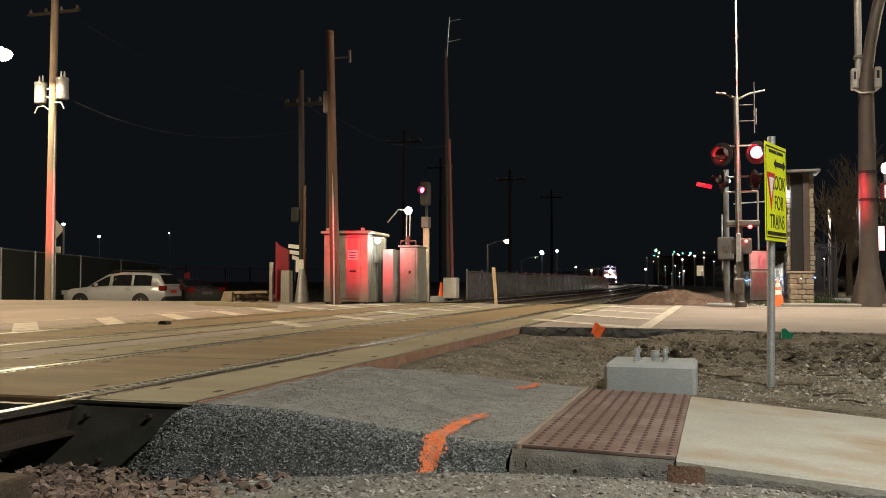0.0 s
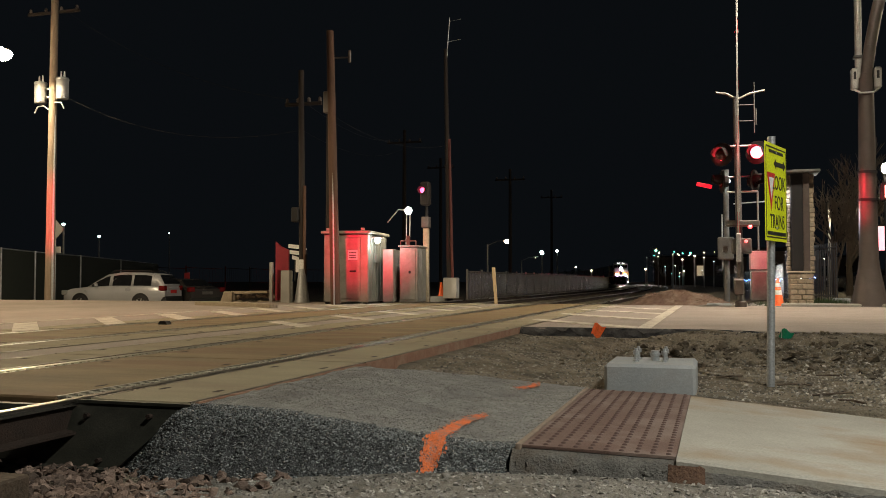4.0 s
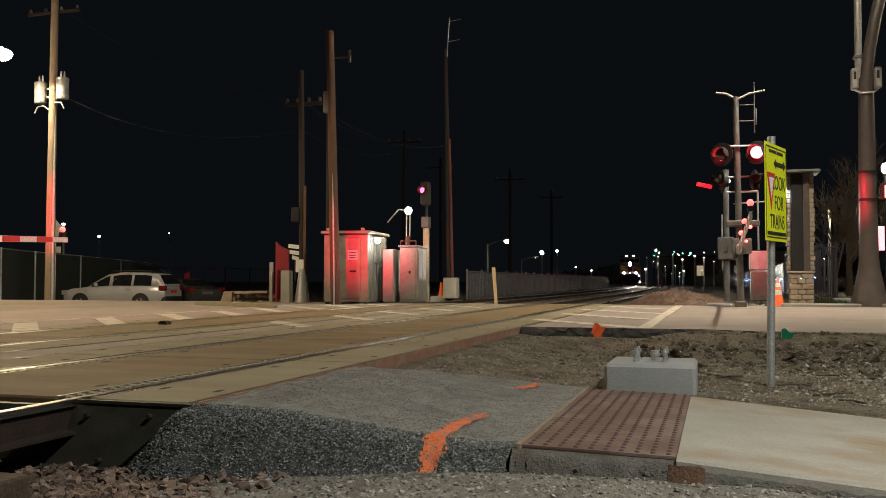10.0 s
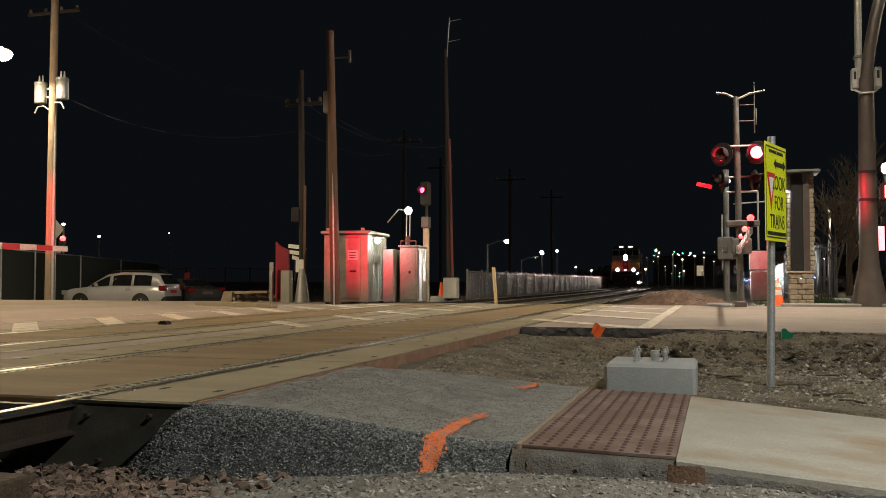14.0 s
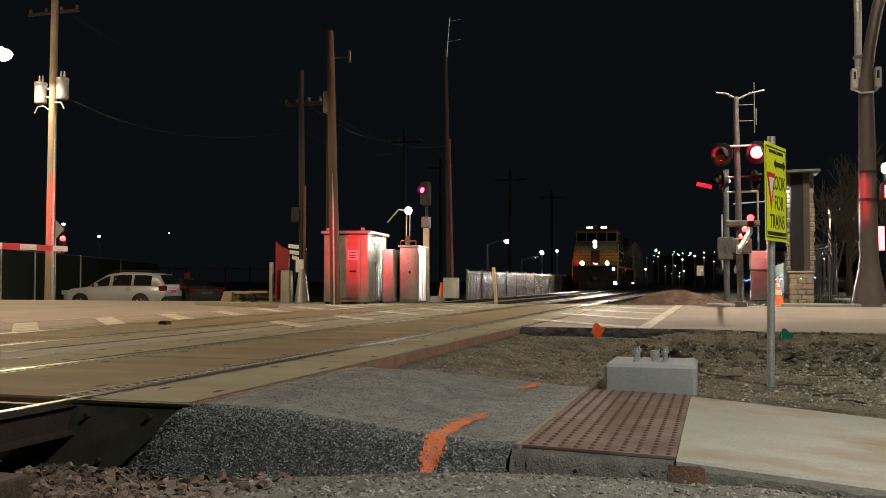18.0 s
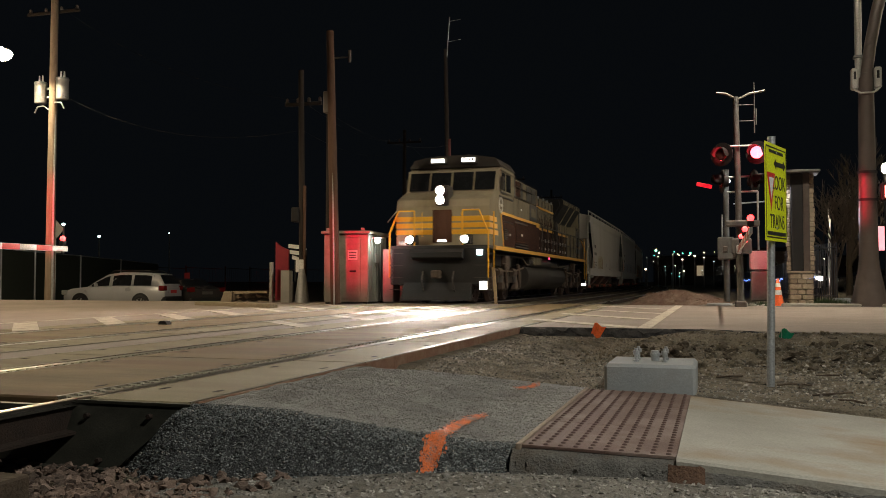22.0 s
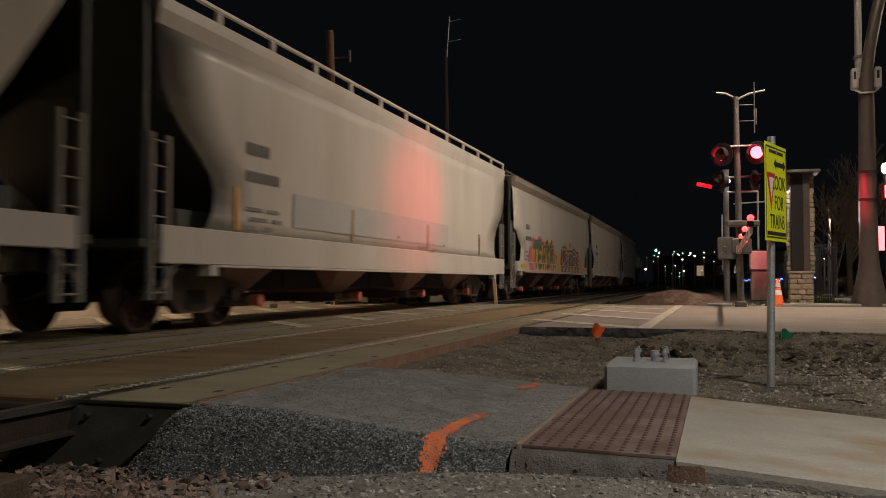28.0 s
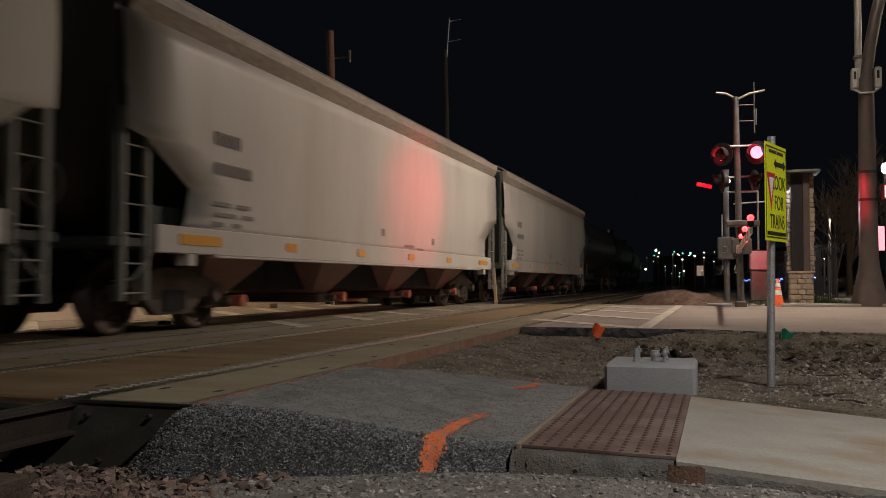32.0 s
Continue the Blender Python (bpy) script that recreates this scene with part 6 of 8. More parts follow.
    for x in (-0.62, 0.62):
        part("grab_iron", Kit().tube([(x, -9.93, 2.0), (x, -9.98, 2.02), (x, -9.98, 2.7), (x, -9.93, 2.72)], 0.014), LOCO_YELLOW, lo)
    # cab
    cab = [(-8.95, 3.40), (-8.72, 4.08), (-8.3, 4.30), (-6.5, 4.30), (-6.5, deck), (-8.95, deck)]
    body = part("cab", Kit().prism(cab, "x", -1.47, 1.47), LOCO_GREY, lo, "grey crew cab")
    part("cab_roof", Kit().prism([(-1.5, 4.24), (-1.32, 4.5), (-0.6, 4.62), (0.6, 4.62), (1.32, 4.5), (1.5, 4.24)], "y", -8.55, -6.45), LOCO_BLACK, body, "dark cab roof")
    for x0, x1 in ((-1.38, -0.75), (-0.68, -0.04), (0.04, 0.68), (0.75, 1.38)):
        k = Kit()
        k.add([(x0, -8.96, 3.48), (x1, -8.96, 3.48), (x1, -8.755, 4.06), (x0, -8.755, 4.06), (x0, -8.84, 3.48), (x1, -8.84, 3.48), (x1, -8.64, 4.06), (x0, -8.64, 4.06)], [(0, 1, 2, 3), (4, 5, 1, 0), (5, 6, 2, 1), (6, 7, 3, 2), (7, 4, 0, 3), (4, 7, 6, 5)])
        part("windshield", k, LOCO_GLASS, body, "dark windshield pane")
    for x in (-0.5, 0.5):
        part("number_board", Kit().box(x - 0.26, x + 0.26, -8.75, -8.3, 4.34, 4.54, 0.02), LOCO_BLACK, body)
        part("number_panel", Kit().box(x - 0.21, x + 0.21, -8.762, -8.75, 4.38, 4.5), NUMBER_GLOW, body, "lit number panel")
        for i in range(4):
            part("number_bar", Kit().box(x - 0.16 + 0.09 * i, x - 0.11 + 0.09 * i, -8.767, -8.762, 4.395, 4.485), BLACK_INK, body)
    part("horn", Kit().cyl((0.1, -6.8, 4.74), (0.1, -7.3, 4.74), 0.03, 0.09, 10).cyl((-0.12, -6.8, 4.72), (-0.12, -7.2, 4.72), 0.03, 0.08, 10), LOCO_BLACK, body)
    for s in (-1, 1):
        def side(y0, y1, z0, z1, t=0.012, b=0.0):
            return Kit().box(min(s * 1.468, s * (1.47 + t)), max(s * 1.468, s * (1.47 + t)), y0, y1, z0, z1, b)
        for y0, y1 in ((-8.42, -7.86), (-7.80, -7.02)):
            part("side_window", side(y0, y1, 3.5, 4.06, 0.008), LOCO_GLASS, body, "dark cab side window")
        part("window_frame", side(-8.5, -8.42, 3.44, 4.12, 0.03), LOCO_GREY, body)
        part("window_frame", side(-7.02, -6.94, 3.44, 4.12, 0.03), LOCO_GREY, body)
        part("window_frame", side(-7.86, -7.80, 3.5, 4.06, 0.02), LOCO_GREY, body)
        part("window_sill", side(-8.5, -6.94, 3.43, 3.49, 0.06), LOCO_GREY, body)
        part("drip_rail", side(-8.6, -6.6, 4.1, 4.14, 0.05), LOCO_GREY, body)
        part("arm_rest", side(-8.65, -6.75, 3.27, 3.32, 0.03), LOCO_BLACK, body, "dark ledge under the window")
        part("mirror", Kit().box(min(s * 1.49, s * 1.6), max(s * 1.49, s * 1.6), -8.6, -8.52, 3.5, 3.9), LOCO_BLACK, body)
        part("door_band", Kit().prism([(-8.42, 2.74), (-8.08, deck + 0.05), (-6.52, deck + 0.05), (-6.52, 2.74)], "x", s * 1.47, s * 1.484), LOCO_MAROON, body, "maroon lower band with a slanting front edge")
        part("cab_line", side(-8.46, -6.52, 2.74, 2.83, 0.018), LOCO_YELLOW, body, "yellow line")
        part("slant_line", Kit().prism([(-8.52, 2.83), (-8.44, 2.83), (-8.06, deck + 0.02), (-8.14, deck + 0.02)], "x", s * 1.47, s * 1.487), LOCO_YELLOW, body, "yellow slanting line")
        part("recess_line", side(-8.15, -6.7, 2.52, 2.56, 0.022), LOCO_BLACK, body)
        for i in range(6):
            part("louvre", Kit().box(min(s * 1.47, s * 1.51), max(s * 1.47, s * 1.51), -8.06, -7.64, 1.98 + 0.058 * i, 2.015 + 0.058 * i), LOCO_BLACK, body)
        part("door_knob", Kit().cyl((s * 1.48, -7.3, 2.15), (s * 1.53, -7.3, 2.15), 0.04, n=8), GALV, body)
    # machine cabinets behind the cab, as wide as the cab
    part("equipment_cabinet", Kit().box(-1.44, 1.44, -6.4, -1.9, 2.78, 3.46, 0.03), LOCO_GREY, lo, "grey equipment cabinet")
    lower = part("lower_cabinet", Kit().box(-1.44, 1.44, -6.4, -1.9, deck, 2.78, 0.02), LOCO_MAROON, lo, "maroon lower cabinet")
    part("seam", Kit().box(-1.40, 1.40, -6.5, -6.4, deck, 4.2), LOCO_BLACK, lo, "dark gap between cab and cabinets")
    upper = part("intake_housing", Kit().box(-1.36, 1.36, -6.4, -1.9, 3.46, 4.16, 0.06), LOCO_GREY, lo, "grey intake and brake housing with dark panels")
    for s in (-1, 1):
        def out(x0, x1, y0, y1, z0, z1, b=0.0):
            return Kit().box(min(s * x0, s * x1), max(s * x0, s * x1), y0, y1, z0, z1, b)
        for y0, y1, m in ((-6.3, -5.85, LOCO_BLACK), (-5.75, -5.1, LOCO_MAROON), (-5.0, -4.6, LOCO_BLACK), (-4.45, -4.0, LOCO_GREY), (-3.95, -3.2, LOCO_BLACK), (-3.1, -2.3, LOCO_BLACK)):
            part("upper_panel", out(1.35, 1.375, y0, y1, 3.54, 4.08, 0.008), m, upper)
        for z in (3.5, 3.85):
            part("upper_rail", Kit().tube([(s * 1.42, -6.4, z), (s * 1.42, -3.0, z)], 0.02), LOCO_BLACK, upper)
        part("rail_end", Kit().tube([(s * 1.42, -2.6, 3.5), (s * 1.43, -2.35, 3.1), (s * 1.43, -2.2, 2.7)], 0.02), LOCO_BLACK, upper)
        part("cabinet_line", out(1.43, 1.455, -6.4, -1.9, 2.74, 2.83), LOCO_YELLOW, lo, "yellow line")
        part("inset_frame", out(1.43, 1.46, -3.75, -2.5, 2.84, 3.44, 0.01), LOCO_BLACK, lo, "black recessed frame")
        part("inset_panel", out(1.455, 1.47, -3.55, -2.65, 2.98, 3.3, 0.004), LOCO_GREY, lo)
        part("door_panel", out(1.435, 1.46, -6.2, -4.2, deck + 0.28, 2.6, 0.01), LOCO_MAROON, lower, "large maroon door")
        part("door_seam", out(1.435, 1.448, -6.28, -4.1, 2.61, 2.66), LOCO_BLACK, lower)
        for i in range(2):
            part("vent_slot", out(1.435, 1.47, -6.28, -4.1, deck + 0.08 + 0.09 * i, deck + 0.12 + 0.09 * i), LOCO_BLACK, lower)
        part("notch", out(1.43, 1.45, -2.5, -1.92, 2.66, 2.74), LOCO_YELLOW, lower)
        part("plate", out(1.455, 1.47, -5.3, -5.12, 2.2, 2.27), WHITE_INK, lower)
        part("plate", out(1.435, 1.45, -5.3, -5.12, 3.08, 3.14), WHITE_INK, lo)
        part("red_marker", out(1.36, 1.39, 0.5, 0.62, 1.54, 1.62), RED_MARK, lo, "small red light")
    # long hood with doors
    hood = part("long_hood", Kit().box(-0.98, 0.98, -1.9, 8.6, 2.78, 3.42, 0.02), LOCO_GREY, lo, "grey engine hood")
    part("hood_lower", Kit().box(-0.985, 0.985, -1.9, 8.6, deck, 2.78), LOCO_MAROON, hood, "maroon lower engine hood")
    part("hood_top", Kit().prism([(-1.0, 3.4), (-1.0, 4.02), (-0.8, 4.18), (0.8, 4.18), (1.0, 4.02), (1.0, 3.4)], "y", -1.9, 3.6), LOCO_GREY, hood, "grey upper hood")
    for s in (-1, 1):
        def skin(t, y0, y1, z0, z1, b=0.0):
            return Kit().box(min(s * 0.98, s * (0.98 + t)), max(s * 0.98, s * (0.98 + t)), y0, y1, z0, z1, b)
        def crowned(t, y0, y1, z0, z1, rise=0.013):
            """A door that bulges a little in the middle."""
            n, v = 5, []
            for i in range(n + 1):
                for j in range(n + 1):
                    u, w = i / n * 2 - 1, j / n * 2 - 1
                    v.append((s * (0.98 + t + rise * (1 - u * u) + 0.4 * rise * (1 - w * w)), y0 + (y1 - y0) * i / n, z0 + (z1 - z0) * j / n))
            k = Kit().add(v, [(i * (n + 1) + j, (i + 1) * (n + 1) + j, (i + 1) * (n + 1) + j + 1, i * (n + 1) + j + 1) for i in range(n) for j in range(n)], True)
            e = Kit().box(min(s * 0.98, s * (0.98 + t)), max(s * 0.98, s * (0.98 + t)), y0, y1, z0, z1)
            return k.add(e.v, e.f)

        part("hood_line", skin(0.03, -1.9, 8.6, 2.74, 2.83), LOCO_YELLOW, hood, "yellow line along the hood")
        part("hood_line", skin(0.05, -1.9, 3.6, 3.58, 3.66), LOCO_YELLOW, hood, "yellow line along the upper hood")
        for i in range(14):
            y = -1.85 + i * 0.74
            part("hood_door", crowned(0.012, y + 0.025, y + 0.715, deck + 0.08, 2.72), LOCO_MAROON, hood)
            part("hood_panel", crowned(0.006, y + 0.025, y + 0.715, 2.86, 3.36, 0.011), LOCO_GREY, hood)
            if y < 3.0:
                part("hood_panel", skin(0.035, y + 0.025, y + 0.715, 3.44, 3.56, 0.006), LOCO_GREY, hood)
                part("upper_door", crowned(0.026, y + 0.025, y + 0.715, 3.68, 3.98), LOCO_GREY, hood)
            part("latch", skin(0.05, y + 0.60, y + 0.65, 2.28, 2.42), GALV, hood)
            part("latch", skin(0.05, y + 0.60, y + 0.65, 1.95, 2.05), GALV, hood)
        for y in (0.0, 1.2, 2.1, 3.1):
            part("lifting_eye", Kit().cyl((s * 0.99, y, 4.02), (s * 1.05, y, 4.02), 0.05, n=8), GALV, hood)
    part("exhaust_stack", Kit().box(-0.5, 0.5, 0.4, 1.6, 4.1, 4.32, 0.06), LOCO_BLACK, hood)
    flare = [(-0.98, 3.24), (-1.46, 4.02), (-1.46, 4.2), (-1.36, 4.28), (1.36, 4.28), (1.46, 4.2), (1.46, 4.02), (0.98, 3.24)]
    part("radiator", Kit().prism(flare, "y", 3.75, 8.45), BLACK_PAINT, lo, "flared dark radiator section")
    part("radiator_mouth", Kit().prism([(-0.9, 3.3), (-1.3, 4.0), (-1.25, 4.22), (1.25, 4.22), (1.3, 4.0), (0.9, 3.3)], "y", 3.62, 3.76), BLACK_PAINT, lo)
    for s in (-1, 1):
        part("radiator_edge", Kit().box(min(s * 1.45, s * 1.48), max(s * 1.45, s * 1.48), 3.72, 8.47, 4.02, 4.2, 0.01), LOCO_GREY, lo, "grey radiator rim")
        for y in (5.3, 6.9):
            part("radiator_brace", Kit().cyl((s * 1.0, y, 3.25), (s * 1.47, y, 4.02), 0.035, n=6), LOCO_GREY, lo)
        part("brake_cylinder", Kit().lathe([(0.05, 2.5), (0.10, 2.6), (0.12, 2.9), (0.09, 3.15), (0.03, 3.28)], (s * 1.09, 3.8, 0), 10), LOCO_BLACK, lo)
    part("rear_hood", Kit().box(-1.4, 1.4, 7.55, 9.0, deck, 3.24, 0.04).box(-1.4, 1.4, 8.45, 9.0, 3.2, 4.12, 0.05), LOCO_GREY, lo, "grey rear hood end with grilles")
    for s in (-1, 1):
        for z0, z1, y0, y1 in ((3.45, 3.95, 8.5, 8.9), (2.36, 3.05, 7.65, 8.2), (2.36, 3.05, 8.28, 8.85), (1.98, 2.22, 7.65, 8.85)):
            part("rear_grille", Kit().box(min(s * 1.395, s * 1.41), max(s * 1.395, s * 1.41), y0, y1, z0, z1, 0.006), LOCO_BLACK, lo)
        part("walkway_rail", Kit().tube([(s * 1.5, -1.6, deck + 1.02), (s * 1.5, 7.6, deck + 1.02), (s * 1.5, 9.6, deck + 0.9)], 0.02), LOCO_BLACK, lo, "walkway handrail")
        part("walkway_rail", Kit().tube([(s * 1.5, -1.6, deck + 0.5), (s * 1.5, 7.6, deck + 0.5)], 0.016), LOCO_BLACK, lo, "walkway handrail")
        for i in range(9):
            y = -1.6 + i * 1.15
            part("stanchion", Kit().cyl((s * 1.5, y, deck - 0.1), (s * 1.5, y, deck + 1.03), 0.024, n=8), LOCO_BLACK, lo)
    # flowing script on the hood, as plain slanting strokes
    for s in (-1, 1):
        for i in range(15):
            if i in (8,):
                continue
            y, tall = -1.3 + 0.32 * i, (0.42 if i in (0, 9) else 0.34 if i in (3, 12) else 0.24)
            part("lettering_bar", Kit().add([(s * (1.004 + d), y + u, 2.98 + z) for d in (0.0, 0.012) for u, z in ((0.0, 0.0), (0.07, 0.0), (0.2, tall), (0.13, tall))], [(0, 1, 2, 3), (7, 6, 5, 4), (0, 4, 5, 1), (1, 5, 6, 2), (2, 6, 7, 3), (3, 7, 4, 0)]), LOCO_MAROON, hood)
            part("lettering_bar", Kit().box(min(s * 1.0, s * 1.012), max(s * 1.0, s * 1.012), y + 0.06, y + 0.22, 2.98, 3.02), LOCO_MAROON, hood)
        k = Kit().lathe([(0.26, 0.0), (0.26, 0.02), (0.19, 0.02), (0.19, 0.0)], (s * 1.475, -8.5, 3.02), 20, "x").box(s * 1.485 - 0.01, s * 1.485 + 0.01, -8.6, -8.3, 2.98, 3.06)
        part("round_emblem", k, PALE_MARK, body, "pale round emblem")
    for s in (-1, 1):
        part("side_pipe", Kit().tube([(s * 1.2, -9.4, 1.5), (s * 1.25, -4.2, 1.48), (s * 1.3, -3.7, 1.25), (s * 1.3, 3.6, 1.25), (s * 1.2, 9.4, 1.5)], 0.03), TRUCK_IRON, lo)
        part("battery_box", Kit().box(min(s * 0.9, s * 1.42), max(s * 0.9, s * 1.42), -2.75, -1.4, 1.26, 1.56, 0.02), LOCO_GREY, lo)
    lo.scale = (0.95, 0.945, 0.955)
    return lo, sets


loco, loco_sets = locomotive()
# where the couplings lie behind the nose
COUPLINGS = [19.9, 38.0, 56.4, 74.3, 92.0, 109.7]
cars = []
for label, paint, style, low in (
        ("pale grey covered hopper car with a yellow scribble", HOPPER_PAINT, "straight", 0.94),
        ("pale grey covered hopper car with a blue-grey patch", HOPPER_PAINT, "round", 0.83),
        ("pale grey covered hopper car with green and yellow graffiti", HOPPER_PAINT, "angled", 0.95),
        ("pale grey covered hopper car with orange reflectors", HOPPER_PAINT, "angled", 0.95),
        ("drab grey covered hopper car", HOPPER_OLD, "angled", 0.95)):
    i = len(cars)
    cars.append(covered_hopper(label, paint, style, COUPLINGS[i + 1] - COUPLINGS[i], low, not cars))
for _ in range(6):
    cars.append(tank_car())


# ---- paint, marks and graffiti on the car sides ----
GRAFFITI = {name: surface("graffiti_" + name, a, b, 6, 0.5, 0, 0.03, 40) for name, a, b in (
    ("pink", (0.62, 0.10, 0.20), (0.72, 0.2, 0.28)), ("green", (0.02, 0.10, 0.035), (0.04, 0.17, 0.06)), ("orange", (0.75, 0.24, 0.05), (0.8, 0.33, 0.08)),
    ("yellow", (0.78, 0.45, 0.04), (0.82, 0.55, 0.10)), ("plum", (0.07, 0.025, 0.05), (0.12, 0.04, 0.07)), ("white", (0.62, 0.58, 0.52), (0.7, 0.66, 0.6)), ("ochre", (0.30, 0.20, 0.03), (0.4, 0.28, 0.05)), ("rust", (0.28, 0.10, 0.06), (0.40, 0.16, 0.09)), ("olive", (0.10, 0.10, 0.07), (0.16, 0.15, 0.10)), ("mist", (0.20, 0.22, 0.19), (0.28, 0.29, 0.25)))}
MARK_INK = surface("stencil_ink", (0.19, 0.18, 0.165), (0.26, 0.245, 0.225), 8, 0.6, 0, 0)
AMBER = surface("amber_reflector_tape", (0.75, 0.33, 0.03), (0.8, 0.4, 0.05), 5, 0.35, 0, 0)
RUST_STREAK = surface("rust_streak", (0.36, 0.22, 0.12), (0.44, 0.29, 0.17), 5, 0.6, 0, 0)
PATCH_GREY = surface("blue_grey_patch", (0.42, 0.45, 0.44), (0.50, 0.52, 0.50), 2, 0.5, 0, 0.03)


def side_x(z, bulge):
    return 1.54 + bulge * math.sin(math.pi * min(1.0, max(0.0, (z - 1.25) / 2.53))) + (0.04 if z < 1.27 else 0.0)


def spray(name, car, material, bulge, inside, y0, y1, z0, z1, lift, cell=0.035):
    """A thin coat of paint on the side sheet, where inside(y, z) holds."""
    k = Kit()
    ny, nz = int((y1 - y0) / cell), int((z1 - z0) / cell)
    for i in range(ny):
        for j in range(nz):
            y, z = y0 + i * cell, z0 + j * cell
            if inside(y + cell / 2, z + cell / 2):
                za, zb = z, z + cell
                if za < 1.27 < zb:
                    continue
                k.add([(side_x(za, bulge) + lift, y, za), (side_x(za, bulge) + lift, y + cell, za), (side_x(zb, bulge) + lift, y + cell, zb), (side_x(zb, bulge) + lift, y, zb)], [(0, 1, 2, 3)])
    if k.v:
        part(name, k, material, car, kind="")


def near_stroke(strokes, w):
    def test(y, z):
        for (ya, za), (yb, zb) in strokes:
            dy, dz = yb - ya, zb - za
            t = max(0.0, min(1.0, ((y - ya) * dy + (z - za) * dz) / (dy * dy + dz * dz + 1e-9)))
            if math.hypot(y - ya - t * dy, z - za - t * dz) < w:
                return True
        return False
    return test


def wobble(y, z, s, seed):
    return noise.noise(Vector((y * s, z * s, seed)))


def marks(car, bulge, y, z, rows):
    """Stencilled marks as plain bars: rows of (dy, dz, width, height)."""
    for dy, dz, w, h in rows:
        k = Kit()
        k.box(side_x(z + dz, bulge) + 0.012, side_x(z + dz, bulge) + 0.016, y + dy, y + dy + w, z + dz, z + dz + h)
        part("stencil_bar", k, MARK_INK, car)


MARK_ROWS = [(0.17 * i + d, 0.0, 0.035 if d else 0.05, 0.17) for i in range(4) for d in (0.0, 0.085)] + [(0.165 * i + d, -0.36, 0.035 if d else 0.05, 0.15) for i in range(6) for d in (0.0, 0.08)] + [
             (0.0, -0.75, 0.45, 0.05), (0.6, -0.75, 0.35, 0.05), (0.1, -0.88, 0.5, 0.05), (0.75, -0.88, 0.3, 0.05), (0.0, -1.0, 0.3, 0.05), (0.5, -1.0, 0.25, 0.05), (5.9, -0.85, 0.16, 0.14), (9.0, -0.9, 0.16, 0.14), (7.2, -1.0, 0.6, 0.04), (7.9, -1.05, 0.4, 0.04)]
for i, (car, sets) in enumerate(cars[:5]):
    marks(car, 0.02 if i < 2 else 0.05, -6.6, 2.32, MARK_ROWS)
for i in (2, 3, 4):
    car = cars[i][0]
    for y in (-7.3, -4.6, -1.9, 0.8, 3.5, 6.4):
        part("reflector", Kit().box(1.575, 1.588, y, y + (0.9 if y < -7 or y > 6 else 0.35), 1.06, 1.18), AMBER, car, "amber reflector tape")
for i in (0, 1):
    car = cars[i][0]
    for y in (-6.9, -3.0, 1.2, 5.6):
        part("reflector", Kit().box(1.562, 1.574, y, y + 0.1, 1.3, 1.85), AMBER if y < -6 else RUST_STREAK, car, "amber reflector strip" if y < -6 else "rust-brown worn reflector strip")
# one yellow scribble
scribble = []
for i in range(5):
    a = -4.9 + 0.4 * i
    scribble += [((a, 1.3), (a + 0.22, 1.95 + 0.1 * (i == 4))), ((a + 0.22, 1.95 + 0.1 * (i == 4)), (a + 0.33, 1.35))]
spray("scribble", cars[0][0], GRAFFITI["ochre"], 0.02, near_stroke(scribble, 0.045), -5.1, -2.6, 1.28, 2.2, 0.017)
# a blue-grey patch
spray("blue_grey_patch", cars[1][0], PATCH_GREY, 0.02, lambda y, z: True, -5.2, 2.9, 1.42, 2.0, 0.015, 0.1)
# two large pieces: green strokes on orange, then plum and rust with white outlines on yellow
big = cars[2][0]


def blob(y0, z0, ry, rz, power=2.0, rough=0.35, scale=2.4, seed=1):
    return lambda y, z: abs((y - y0) / ry) ** power + abs((z - z0) / rz) ** power + rough * wobble(y, z, scale, seed) < 1.0


def any_of(*tests):
    return lambda y, z: any(t(y, z) for t in tests)


def coat(name, colour, test, y0, y1, z1, lift, cell=0.035):
    spray(name, big, GRAFFITI[colour], 0.05, test, y0, y1, 1.0, z1, lift, cell)


coat("graffiti_cloud", "pink", any_of(blob(-5.65, 1.35, 0.5, 0.42, 2, 0.5), blob(-5.35, 1.9, 0.28, 0.22), blob(-4.2, 2.02, 0.5, 0.16), blob(-1.05, 1.4, 0.17, 0.3, 2, 0.1)), -6.4, -0.8, 2.3, 0.015)
coat("graffiti_field", "orange", any_of(blob(-3.35, 1.5, 2.15, 0.55, 5, 0.3, 3.0, 3), blob(-1.75, 1.95, 0.35, 0.2), blob(-2.7, 1.98, 0.3, 0.14)), -5.7, -1.0, 2.25, 0.0165)
coat("graffiti_band", "white", lambda y, z: z < 1.24 and wobble(y, z, 4.2, 8) > 0.05, -5.3, -1.2, 1.24, 0.018)
coat("graffiti_shade", "olive", near_stroke([((-5.3, 1.9), (-3.5, 1.96)), ((-3.5, 1.86), (-1.5, 1.92)), ((-5.3, 1.98), (-4.0, 2.05))], 0.05), -5.5, -1.2, 2.2, 0.018)
